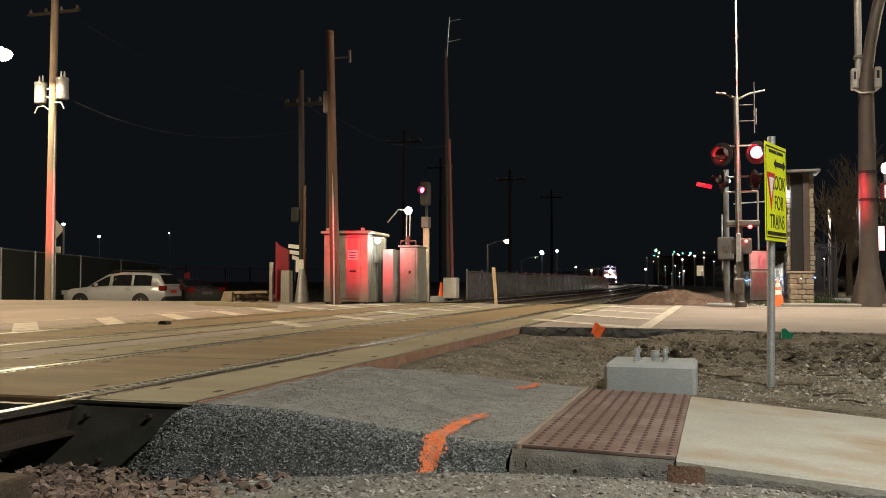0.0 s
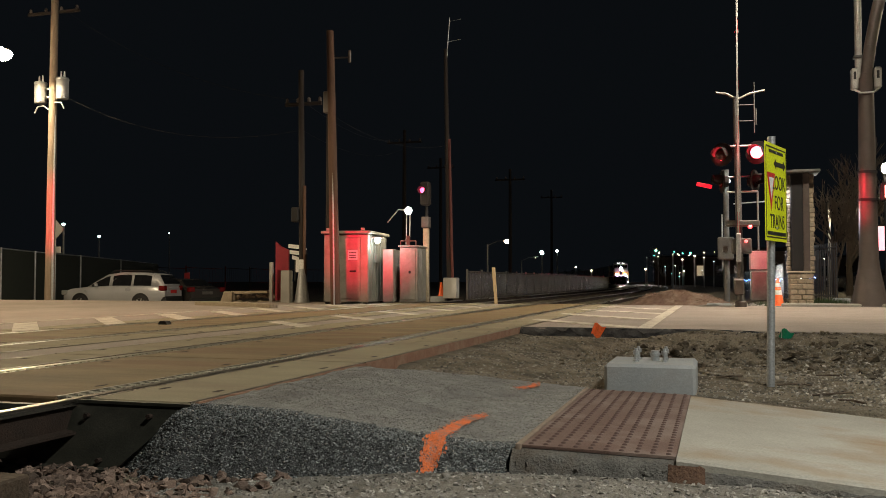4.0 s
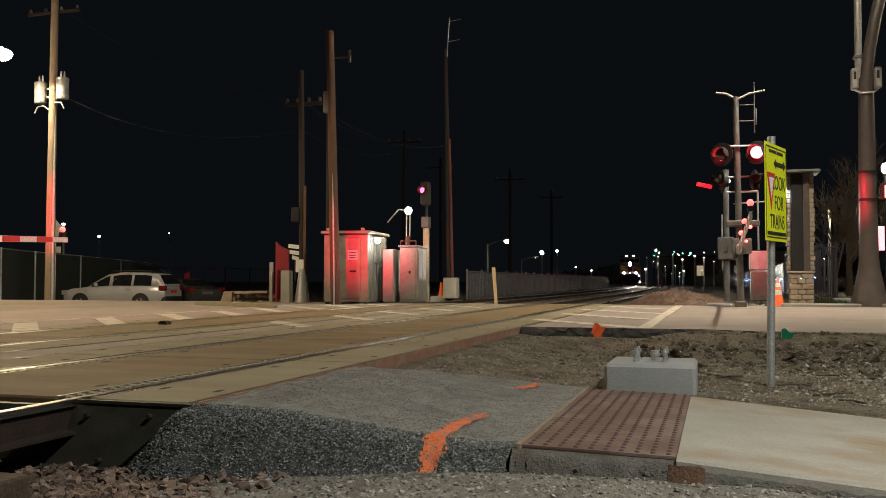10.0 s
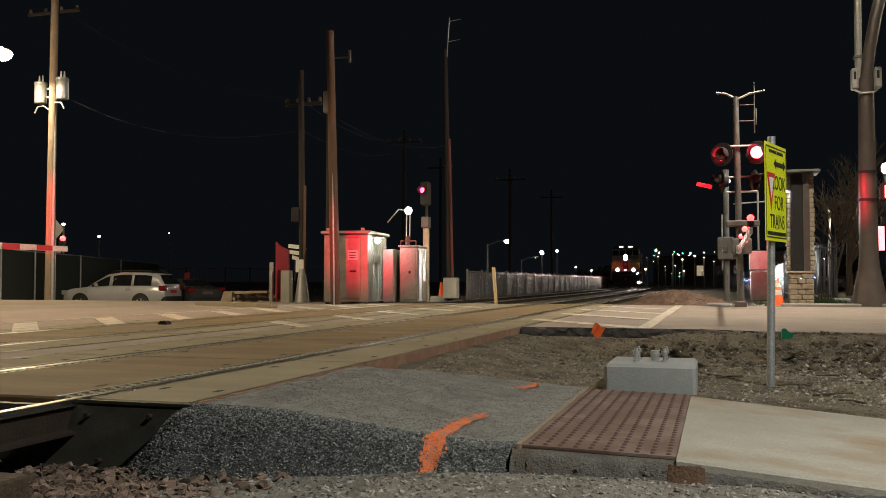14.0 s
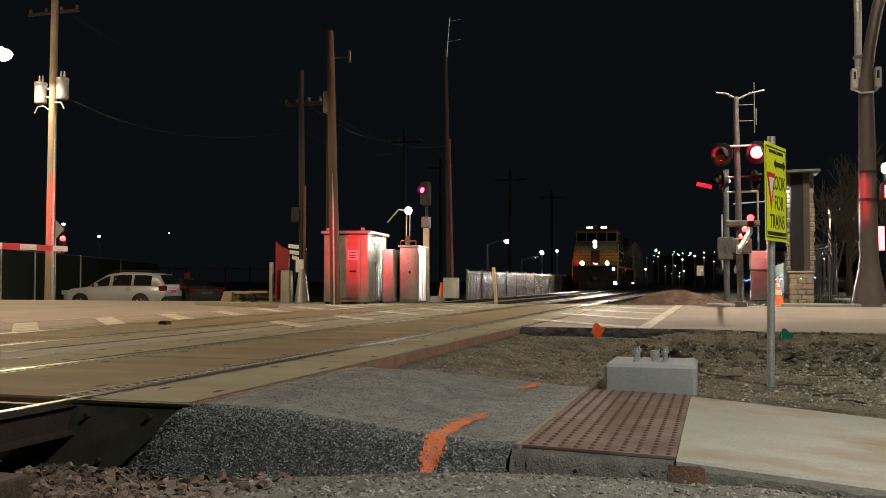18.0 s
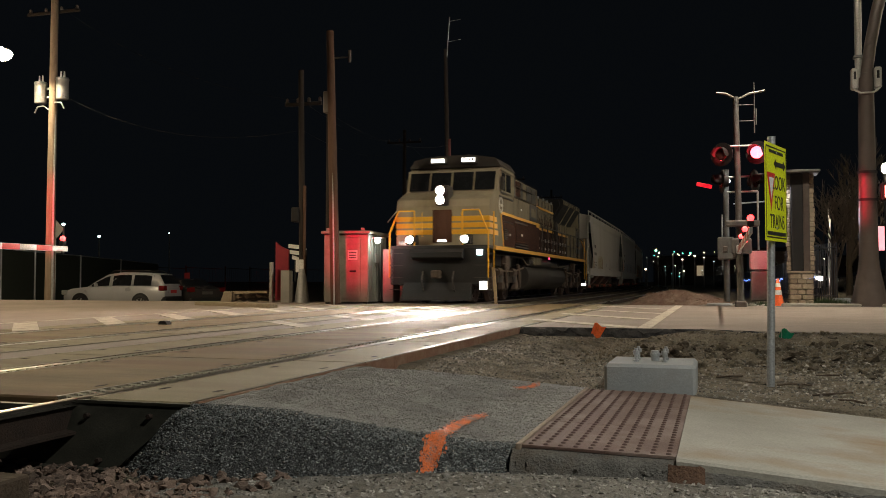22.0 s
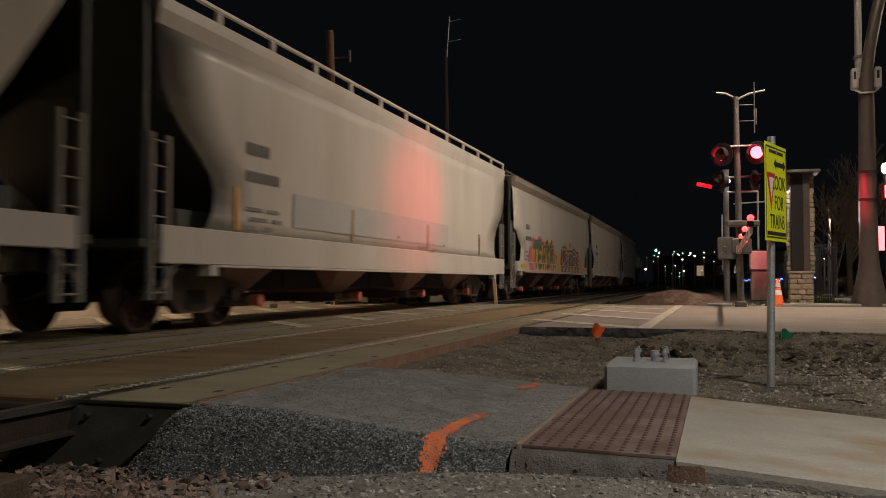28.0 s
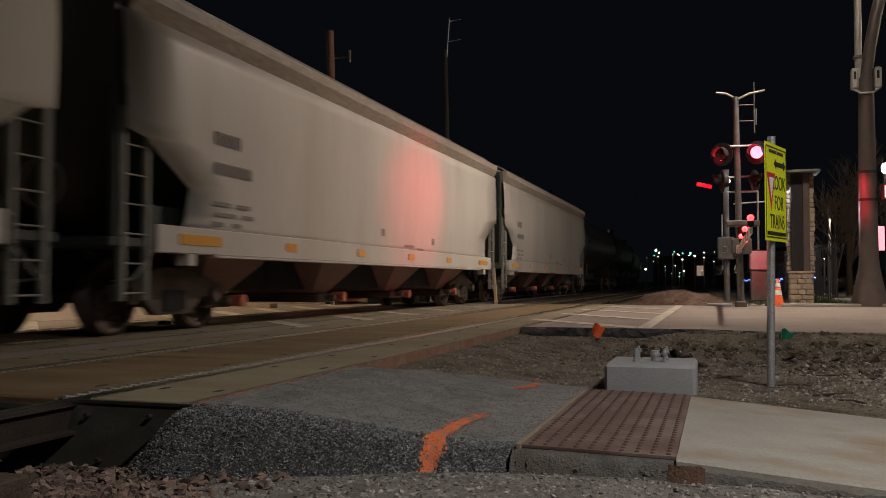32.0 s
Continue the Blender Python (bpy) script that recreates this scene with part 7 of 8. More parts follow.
green = [((-5.3, 1.8), (-4.5, 1.84)), ((-4.95, 1.12), (-4.9, 1.82)),
         ((-4.4, 1.14), (-4.35, 1.8)), ((-4.35, 1.78), (-3.85, 1.8)), ((-4.38, 1.46), (-3.95, 1.48)), ((-4.4, 1.16), (-3.9, 1.16)),
         ((-3.6, 1.12), (-3.5, 1.8)), ((-3.12, 1.12), (-3.1, 1.82)), ((-3.55, 1.46), (-3.1, 1.5)),
         ((-2.35, 1.78), (-2.8, 1.7)), ((-2.8, 1.7), (-2.45, 1.42)), ((-2.45, 1.42), (-2.35, 1.2)), ((-2.35, 1.2), (-2.85, 1.14)),
         ((-2.05, 1.12), (-2.0, 1.86)), ((-2.0, 1.7), (-1.5, 1.76)), ((-1.5, 1.76), (-1.5, 1.14)), ((-1.76, 1.4), (-1.74, 1.74)), ((-2.1, 1.95), (-1.9, 2.08)), ((-3.0, 2.0), (-2.75, 2.05))]
coat("graffiti_letters", "green", lambda y, z: near_stroke(green, 0.10 + 0.035 * wobble(y, z, 5, 2))(y, z), -5.6, -1.2, 2.2, 0.020, 0.025)
coat("graffiti_swirl", "green", near_stroke([((-1.0, 1.62), (-0.8, 1.6)), ((-0.8, 1.6), (-0.66, 1.42)), ((-0.66, 1.42), (-0.75, 1.15))], 0.025), -1.1, -0.5, 1.8, 0.019, 0.02)
coat("graffiti_swirl", "mist", near_stroke([((-6.9, 1.95), (-6.7, 1.6)), ((-6.7, 1.6), (-6.75, 1.35)), ((-6.05, 1.75), (-5.95, 1.5)), ((-5.95, 1.5), (-6.1, 1.3))], 0.03), -7.1, -5.8, 2.1, 0.016, 0.025)
coat("graffiti_cloud", "yellow", any_of(blob(0.2, 1.35, 0.75, 0.4, 2, 0.4), blob(1.75, 1.95, 0.55, 0.26), blob(4.2, 1.8, 0.5, 0.26), blob(5.5, 1.35, 0.6, 0.34, 2, 0.4), blob(2.8, 1.15, 3.2, 0.3, 4, 0.3)), -0.7, 6.4, 2.35, 0.015)
top_z = lambda y: 1.98 - 0.10 * y / 5 + 0.07 * math.sin(2.1 * y) + 0.05 * math.sin(5.3 * y + 1)
coat("graffiti_body", "rust", lambda y, z: z < top_z(y) - 0.28 * max(0.0, abs(y - 2.75) - 2.0), 0.3, 5.3, 2.2, 0.0165)
coat("graffiti_depth", "plum", lambda y, z: z < top_z(y) - 0.16 - 0.28 * max(0.0, abs(y - 2.75) - 2.0) and wobble(y * 1.3, z * 0.55, 2.6, 4) > 0.02, 0.3, 5.3, 2.1, 0.018)
rim = [((0.5 + 0.3 * i, top_z(0.5 + 0.3 * i)), (0.8 + 0.3 * i, top_z(0.8 + 0.3 * i))) for i in range(15)]
coat("graffiti_outline", "plum", near_stroke(rim, 0.035), 0.3, 5.5, 2.3, 0.020, 0.025)
lace = [((a, b - 0.09), (c, d - 0.09)) for (a, b), (c, d) in rim if int(a * 2) % 3]
lace += [((0.4, 1.3), (0.75, 1.5)), ((0.75, 1.5), (0.95, 1.3)), ((0.95, 1.3), (1.35, 1.42)), ((1.2, 1.75), (1.35, 1.4)), ((1.45, 1.78), (1.85, 1.8)), ((1.85, 1.8), (1.65, 1.4)), ((1.95, 1.72), (2.35, 1.74)), ((2.0, 1.58), (2.3, 1.6)), ((2.35, 1.74), (2.3, 1.42)), ((2.0, 1.58), (1.95, 1.36)), ((1.95, 1.36), (2.35, 1.32)), ((2.55, 1.85), (2.7, 1.4)), ((2.7, 1.4), (3.1, 1.62)), ((3.1, 1.62), (3.2, 1.35)), ((3.3, 1.7), (3.75, 1.72)), ((3.75, 1.72), (3.6, 1.38)), ((3.9, 1.7), (4.5, 1.72)), ((4.15, 1.55), (4.4, 1.56)), ((4.4, 1.56), (4.3, 1.32)), ((4.05, 1.36), (4.5, 1.34)), ((4.7, 1.66), (4.85, 1.36)), ((4.85, 1.36), (5.2, 1.5)), ((5.0, 1.6), (5.5, 1.85))]
lace += [((0.5 + 0.42 * i, 1.22), (0.71 + 0.42 * i, 1.03)) for i in range(12)] + [((0.71 + 0.42 * i, 1.03), (0.92 + 0.42 * i, 1.22)) for i in range(12)]
coat("graffiti_outline", "white", near_stroke(lace, 0.022), 0.2, 5.7, 2.2, 0.022, 0.018)
coat("graffiti_teeth", "yellow", any_of(*[blob(0.92 + 0.84 * i, 1.1, 0.16, 0.1) for i in range(6)]), 0.5, 5.6, 1.24, 0.020, 0.03)
coat("graffiti_scrawl", "mist", any_of(blob(2.55, 2.12, 0.26, 0.12, 2, 0.6, 6), near_stroke([((3.0, 2.0), (3.2, 2.1)), ((3.4, 1.98), (3.6, 2.08)), ((3.7, 1.95), (3.75, 2.1))], 0.02)), 2.2, 4.0, 2.35, 0.017, 0.025)

# ---- lettering ----


def letters(name, text, size, material, parent, m, label=""):
    c = bpy.data.curves.new("lettering", "FONT")
    c.body, c.size, c.align_x, c.align_y, c.extrude = text, size, "CENTER", "CENTER", 0.001
    tmp = new("lettering", c)
    bpy.context.view_layer.update()
    mesh = bpy.data.meshes.new_from_object(tmp.evaluated_get(bpy.context.evaluated_depsgraph_get()))
    bpy.data.objects.remove(tmp)
    ob = part(name, mesh, material, parent, label)
    ob.matrix_basis = m
    return ob


# sign plate: reads along local x, faces local -y
sp = part("plate", Kit().box(-0.305, 0.305, -0.003, 0.003, -0.41, 0.41, 0.002), YELLOW_SIGN, sign, "fluorescent yellow plate")
sp.matrix_basis = pose(0.06, -0.02, 1.675, 0, 0, 70.6)
UPRIGHT = lambda x, z, sx=1.0: Matrix.Translation((x, -0.005, z)) @ Euler((math.pi / 2, 0, 0)).to_matrix().to_4x4() @ Matrix.Diagonal((sx, 1, 1, 1))
letters("lettering", "LOOK", 0.17, BLACK_INK, sp, UPRIGHT(0.07, 0.08, 0.8), "black lettering")
letters("lettering", "FOR", 0.17, BLACK_INK, sp, UPRIGHT(0.07, -0.09, 0.8), "black lettering")
letters("lettering", "TRAINS", 0.17, BLACK_INK, sp, UPRIGHT(0.02, -0.25, 0.72), "black lettering")
part("arrow", Kit().box(-0.02, 0.22, -0.006, -0.004, 0.225, 0.265).prism([(-0.07, 0.245), (0.0, 0.20), (0.0, 0.29)], "y", -0.006, -0.004).prism([(0.27, 0.245), (0.2, 0.29), (0.2, 0.20)], "y", -0.006, -0.004), BLACK_INK, sp, "black double arrow")
part("triangle", Kit().prism([(-0.26, 0.16), (-0.04, 0.16), (-0.15, -0.16)], "y", -0.006, -0.004), RED_INK, sp, "red yield triangle")
part("triangle_inner", Kit().prism([(-0.215, 0.12), (-0.085, 0.12), (-0.15, -0.06)], "y", -0.0085, -0.0065), WHITE_INK, sp)
for z0, z1 in ((0.372, 0.382), (-0.382, -0.372)):
    part("border", Kit().box(-0.28, 0.28, -0.006, -0.004, z0, z1), BLACK_INK, sp)
for x in (-0.285, 0.285):
    part("border", Kit().box(x - 0.004, x + 0.004, -0.006, -0.004, -0.37, 0.37), BLACK_INK, sp)
part("band", Kit().box(-0.26, 0.26, -0.006, -0.004, -0.36, -0.33), BLACK_INK, sp)
part("band", Kit().box(-0.2, 0.2, -0.006, -0.004, 0.33, 0.355), BLACK_INK, sp)
for z in (-0.3, 0.34):
    part("bolt", Kit().cyl((0, -0.012, z), (0, 0, z), 0.011, n=8), GALV, sp)

# ---- parked cars ----
CAR_SILVER = surface("silver_car_paint", (0.40, 0.41, 0.43), (0.46, 0.47, 0.49), 2, 0.3, 0.2, 0.0, grain_amount=0.1)
CAR_DARK = surface("dark_car_paint", (0.05, 0.045, 0.045), (0.07, 0.065, 0.06), 2, 0.25, 0.3, 0.0)
CAR_TRIM = surface("black_car_trim", (0.014, 0.014, 0.014), (0.022, 0.022, 0.022), 4, 0.55, 0, 0.1)
TYRE = surface("tyre_rubber", (0.014, 0.014, 0.014), (0.024, 0.024, 0.024), 6, 0.8, 0, 0.2)
TAIL = surface("tail_lamp_lens", (0.14, 0.006, 0.006), (0.18, 0.01, 0.01), 5, 0.2, 0, 0)


def loft(k, sections):
    """Outlines (lists of equal length, closed) joined one after the other."""
    n = len(sections[0])
    v = [p for sec in sections for p in sec]
    k.add(v, [(j * n + i, j * n + (i + 1) % n, (j + 1) * n + (i + 1) % n, (j + 1) * n + i) for j in range(len(sections) - 1) for i in range(n)], True)
    k.add(v, [tuple(range(n)), tuple(range(len(v) - n, len(v)))])


def parked_car(at, turn, paint, label, wagon, name="parked_car", lamp=None):
    """Returns the car and its wheels."""
    wheels = []
    c = thing(name, at, label, "car", turn=turn)
    # body: half-width sections along y, front at -y; each (y, z low, z shoulder, half width)
    stations = [(-2.42, 0.45, 0.62, 0.62), (-2.3, 0.32, 0.80, 0.80), (-1.95, 0.26, 0.92, 0.88), (-1.2, 0.25, 1.0, 0.91), (-0.6, 0.25, 1.03, 0.92), (0.6, 0.25, 1.05, 0.92), (1.6, 0.26, 1.07, 0.91), (2.2, 0.34, 1.06, 0.87), (2.4, 0.45, 0.98, 0.78)]
    k = Kit()
    secs = []
    for y, z0, z1, w in stations:
        secs.append([(-w * 0.9, y, z0), (w * 0.9, y, z0), (w, y, z0 + 0.12), (w, y, (z0 + z1) / 2 + 0.05), (w * 0.97, y, z1 - 0.06), (w * 0.88, y, z1), (-w * 0.88, y, z1), (-w * 0.97, y, z1 - 0.06), (-w, y, (z0 + z1) / 2 + 0.05), (-w, y, z0 + 0.12)])
    loft(k, secs)
    body = part("body", k, paint, c)
    if wagon:
        gh = [(-1.15, 1.03, 0.84), (-0.3, 1.55, 0.67), (0.4, 1.64, 0.68), (1.5, 1.62, 0.67), (2.05, 1.54, 0.65), (2.36, 1.08, 0.78)]
        panes = [(-0.95, -0.15, 0.02), (0.0, 0.86, 0.0), (0.98, 1.78, 0.0)]
    else:
        gh = [(-0.9, 1.03, 0.84), (-0.15, 1.40, 0.63), (0.5, 1.45, 0.63), (1.0, 1.40, 0.62), (1.75, 1.08, 0.76)]
        panes = [(-0.72, 0.1, 0.02), (0.25, 1.1, 0.0)]
    k = Kit()
    loft(k, [[(-0.84, y, 1.0), (0.84, y, 1.0), (w, y, z - 0.03), (w - 0.08, y, z), (-w + 0.08, y, z), (-w, y, z - 0.03)] for y, z, w in gh])
    part("cabin", k, paint, c, "painted roof and pillars")

    def cabin_at(y, t, out):
        """A point on the cabin's side: y along, t from the belt to the roof."""
        for (ya, za, wa), (yb, zb, wb) in zip(gh, gh[1:]):
            if y <= yb:
                f = (y - ya) / (yb - ya)
                z, w = za + (zb - za) * f, wa + (wb - wa) * f
                break
        return (0.84 + (w - 0.84) * t + out, y, 1.0 + (z - 0.03 - 1.0) * t)

    for s in (-1, 1):
        for y0, y1, _ in panes:
            n, lo_edge, hi_edge = 8, [], []
            for i in range(n + 1):
                y = y0 + (y1 - y0) * i / n
                lo_edge.append(cabin_at(y, 0.10, 0.008))
                hi_edge.append(cabin_at(y, 0.86, 0.008))
            v = [(s * x, y, z) for x, y, z in lo_edge + hi_edge]
            part("side_window", Kit().add(v, [(i, i + 1, n + 2 + i, n + 1 + i) for i in range(n)]), LOCO_GLASS, c, "dark tinted side window")
    for (ya, za, wa), (yb, zb, wb), name in ((gh[0], gh[1], "windscreen"), (gh[-2], gh[-1], "rear_window")):
        e = -0.012 if name == "windscreen" else 0.012
        p = lambda f, u: (u * (wa + (wb - wa) * f - 0.07), ya + (yb - ya) * f + e, za + (zb - za) * f + 0.012)
        part(name, Kit().add([p(0.08, -1), p(0.08, 1), p(0.9, 1), p(0.9, -1)], [(0, 1, 2, 3)]), LOCO_GLASS, c, "dark window glass")
    for s in (-1, 1):
        if wagon:
            part("roof_rack", Kit().tube([(s * 0.6, -0.2, 1.58), (s * 0.6, -0.05, 1.70), (s * 0.6, 1.6, 1.70), (s * 0.6, 1.8, 1.6)], 0.022), CAR_TRIM, c)
        part("side_cladding", Kit().box(min(s * 0.9, s * 0.935), max(s * 0.9, s * 0.935), -1.0, 1.0, 0.24, 0.42, 0.02), CAR_TRIM, c)
        part("mirror", Kit().box(min(s * 0.9, s * 1.05), max(s * 0.9, s * 1.05), -0.75, -0.62, 1.02, 1.16, 0.03), paint, c)
        part("tail_lamp", Kit().box(min(s * 0.6, s * 0.88), max(s * 0.6, s * 0.88), 2.14, 2.42, 0.84, 1.06, 0.03), TAIL, c, "red tail lamp")
        part("head_lamp", Kit().box(min(s * 0.55, s * 0.84), max(s * 0.55, s * 0.84), -2.4, -2.1, 0.66, 0.86, 0.03), lamp or GALV, c, "lit headlamp" if lamp else "")
        for y in (-1.45, 1.35):
            part("wheel_arch", Kit().cyl((s * 0.86, y, 0.35), (s * 0.925, y, 0.35), 0.40, n=22), CAR_TRIM, c)
            wh = part("wheel", Kit().lathe([(0.2, -0.1), (0.31, -0.1), (0.335, -0.06), (0.335, 0.06), (0.31, 0.1), (0.2, 0.1)], (0, 0, 0), 24, "x"), TYRE, c, "black tyre")
            wh.matrix_basis = pose(s * 0.85, y, 0.335)
            wheels.append(wh)
            k = Kit()
            for i in range(5):
                a = 2 * math.pi * i / 5
                k.cyl((s * 0.09, 0, 0), (s * 0.09, 0.2 * math.cos(a), 0.2 * math.sin(a)), 0.028, n=5)
            k.lathe([(0.19, 0.08 * s), (0.215, 0.09 * s)], (s * 0.01, 0, 0), 20, "x")
            part("rim", k, GALV, wh, "silver five-spoke rim")
    part("rear_bumper", Kit().box(-0.82, 0.82, 2.2, 2.46, 0.34, 0.60, 0.05), CAR_TRIM, c)
    part("number_plate", Kit().box(-0.26, 0.26, 2.41, 2.43, 0.74, 0.87, 0.005), RED_INK if wagon else DULL_STEEL, c)
    return c, wheels


parked_car((-25.0, 33.9, -0.62), -83, CAR_SILVER, "silver estate car parked beyond the road", True)
parked_car((-24.0, 37.0, -0.70), -120, CAR_DARK, "dark saloon car parked behind the silver estate", False)
parked_car((9.0, 62.0, -0.05), -75, CAR_DARK, "dark car parked across the road far off", False)

CAR_PALE = surface("pale_car_paint", (0.42, 0.43, 0.42), (0.5, 0.5, 0.49), 3, 0.35, 0.2, 0.0)
moving_car = parked_car((3.0, 47, -0.05), 100, CAR_PALE, "pale car with lit headlamps driving across beyond the fence", False, "moving_car", glow("car_headlamp_glow", (1.0, 0.93, 0.8), 25))[0]

# ---- crossing gates ----
GATE_RED = surface("gate_red_sheeting", (0.50, 0.015, 0.015), (0.6, 0.025, 0.02), 4, 0.4, 0, 0.02)


def gate_arm(at, length, label):
    """Arm along local +y from its pivot."""
    g = thing("crossing_gate", at, label, "crossing gate", "crossing gates")
    n = 14
    for i in range(n):
        y0, y1 = 0.35 + (length - 0.35) * i / n, 0.35 + (length - 0.35) * (i + 1) / n
        h = 0.075 - 0.025 * i / n
        part("core", Kit().box(-0.018, 0.018, y0, y1, -h, h), ALU, g)
        for s in (-1, 1):
            part("stripe", Kit().box(min(s * 0.018, s * 0.022), max(s * 0.018, s * 0.022), y0, y1, -h + 0.004, h - 0.004), (GATE_RED, WHITE_INK)[(n - i) % 2], g)
    part("hub", Kit().box(-0.06, 0.06, -0.3, 0.4, -0.1, 0.1, 0.02), GALV, g)
    part("counterweight", Kit().box(-0.12, 0.12, -1.1, -0.7, -0.2, 0.2, 0.03).box(-0.03, 0.03, -0.9, -0.2, -0.05, 0.05), MAST_PAINT, g)
    for y in (length - 0.12, length * 0.62, length * 0.3):
        b = part("lamp_box", Kit().box(-0.05, 0.05, y - 0.06, y + 0.06, 0.06, 0.15, 0.015), BLACK_PAINT, g)
        part("red_lamp", Kit().ball((0.0, y, 0.2), 0.055, 10), RED_SOFT, b, "small lit red lamp")
    return g


gate_far = gate_arm((-12.19, 8.5, 1.25), 6.29, "red and white striped crossing gate arm with red lamps")
gate_near = gate_arm((0.5, 23.2, 1.4), 8.5, "red and white striped crossing gate arm on the signal mast")
far_mast = thing("crossing_signal", (-12.19, 8.3, 0.0), "silver crossing signal mast carrying the far gate", "crossing signal")
part("pole", Kit().cyl((0.25, 0, -0.1), (0.25, 0, 4.4), 0.08, n=12), ALU, far_mast)
part("motor_case", Kit().box(-0.1, 0.6, -0.5, -0.1, 0.95, 1.5, 0.03), ALU, far_mast)

# ---- street lamps and town lights ----
LAMP_WARM = glow("street_lamp_glow", (1.0, 0.78, 0.50), 45)
TOWN_WARM = glow("town_light_warm", (1.0, 0.80, 0.55), 7)
TOWN_COOL = glow("town_light_cool", (0.65, 1.0, 0.95), 7)
TOWN_TEAL = glow("green_signal_glow", (0.1, 1.0, 0.75), 8)


def street_lamp(base, height, reach, material, r, label, category="street lamp"):
    t = thing("street_lamp", base, label, category, "street lamps")
    part("post", Kit().cyl((0, 0, -0.2), (0, 0, height), 0.09, 0.06, 10), ALU, t)
    part("arm", Kit().tube([(0, 0, height - 0.1), (reach * 0.5, 0, height + 0.25), (reach, 0, height + 0.3)], 0.04), ALU, t)
    part("head", Kit().box(reach - 0.3, reach + 0.3, -0.13, 0.13, height + 0.27, height + 0.40, 0.04), ALU, t)
    part("lens", Kit().ball((reach, 0, height + 0.22), r, 10, 0.6), material, t, "glowing lamp lens")


street_lamp((-25.2, 24.2, -0.3), 8.25, 2.5, LAMP_WARM, 0.38, "tall street lamp glowing warm white")
street_lamp((5.9, 20.8, 0.0), 9.82, -2.7, glow("bright_street_lens", (1.0, 0.9, 0.7), 160), 0.3, "tall street lamp over the near side of the road")
street_lamp((14.7, 31.5, 0.0), 9.1, -2.7, glow("second_street_lens", (1.0, 0.88, 0.62), 330), 0.34, "tall street lamp farther along the road")
street_lamp((-18.3, 73, -0.2), 3.9, 1.7, TOWN_WARM, 0.30, "street lamp beyond the fence, lit warm white")
street_lamp((-20.9, 99, -0.2), 3.2, 1.6, TOWN_WARM, 0.05, "street lamp beyond the fence")
for x, y, h, m, r in ((-18.6, 99, 4.0, TOWN_COOL, 0.24), (-17.6, 103, 4.3, TOWN_COOL, 0.17), (-16.8, 112, 2.6, TOWN_WARM, 0.13), (-15.4, 116, 2.2, TOWN_WARM, 0.12), (-9.0, 121, 2.4, TOWN_WARM, 0.14)):
    t = thing("street_lamp", (x, y, -0.2), "far lamp post in the station lot", "street lamp", "street lamps")
    part("post", Kit().cyl((0, 0, 0), (0, 0, h), 0.08, n=6), ALU, t)
    part("globe", Kit().ball((0, 0, h), r, 8), m, t)
TOWN_YELLOW, TOWN_AMBER = glow("town_yellow_glow", (1.0, 0.75, 0.32), 11), glow("town_amber_glow", (1.0, 0.45, 0.13), 8)
rnd = random.Random(21)
far_spots = [(-8.6, 118, 3.9, 0), (-7.4, 121, 4.0, 0), (-7.2, 134, 3.0, 1), (-5.6, 130, 3.0, 0), (-4.4, 96, 3.6, 0), (-4.3, 120, 3.6, 0), (-2.9, 125, 4.2, 0), (-1.5, 110, 3.6, 0), (-0.4, 105, 3.0, 1), (0.6, 95, 3.8, 0), (-6.6, 140, 2.0, 2), (-4.6, 118, 1.4, 2), (-5.0, 145, 2.4, 0), (-3.5, 150, 2.2, 0), (-8.0, 150, 2.6, 1), (-6.0, 155, 2.2, 0), (-2.2, 140, 2.4, 1), (5.5, 50.0, 4.5, 0), (7.9, 75, 2.55, 0), (6.95, 60, 3.7, 0), (-41.5, 50.0, 4.6, 1), (-58.9, 76.1, 5.3, 1), (-69.5, 104.0, 7.2, 1), (-52, 120, 6.0, 1), (-51, 121, 5.4, 1)]
for x, y, h, kind in far_spots:
    t = thing("street_lamp", (x, y, -0.2), "far street lamp over the town street" if kind < 2 else "far traffic light showing green", "street lamp", "street lamps")
    part("post", Kit().cyl((0, 0, 0), (0, 0, h), 0.07, n=6), ALU, t)
    part("globe", Kit().ball((0, 0, h), (0.0009 if x > -40 else 0.0022) * y * rnd.uniform(0.4, 1.2), 8, 0.8), (TOWN_WARM, TOWN_COOL, TOWN_TEAL)[kind], t)

for i in range(60):
    x, y = rnd.uniform(-13, 2.0), rnd.uniform(175, 215)
    t = thing("town_light", (x, y, -0.2), "small far light of the town", "street lamp", "town lights")
    h = rnd.uniform(2.2, 7.5)
    part("post", Kit().cyl((0, 0, 0), (0, 0, h), 0.06, n=5), BLACK_PAINT, t)
    part("globe", Kit().ball((0, 0, h), rnd.uniform(0.07, 0.2), 6), rnd.choice((TOWN_WARM, TOWN_YELLOW, TOWN_YELLOW, TOWN_AMBER, TOWN_COOL, TOWN_TEAL)), t)
lamp_point("lantern_light", (5.5, 49.6, 4.3), 520, (1.0, 0.85, 0.6), 0.2)
lamp_point("lantern_light_near", (5.0, 30.2, 4.2), 60, (1.0, 0.88, 0.7), 0.15)

# right-hand lamp and lit sign near the mast
rs = thing("street_lamp", (5.0, 30.6, 0.0), "pedestrian lamp post with a white lantern", "street lamp", "street lamps")
part("post", Kit().cyl((0, 0, 0), (0, 0, 3.9), 0.06, n=10), BLACK_PAINT, rs)
part("lantern", Kit().lathe([(0.04, 3.95), (0.10, 4.0), (0.13, 4.15), (0.08, 4.26), (0.0, 4.28)], (0, 0, 0), 12), TOWN_WARM, rs)
ls = thing("lit_sign", (5.3, 32.9, 0.0), "glowing white and red sign panel", "sign")
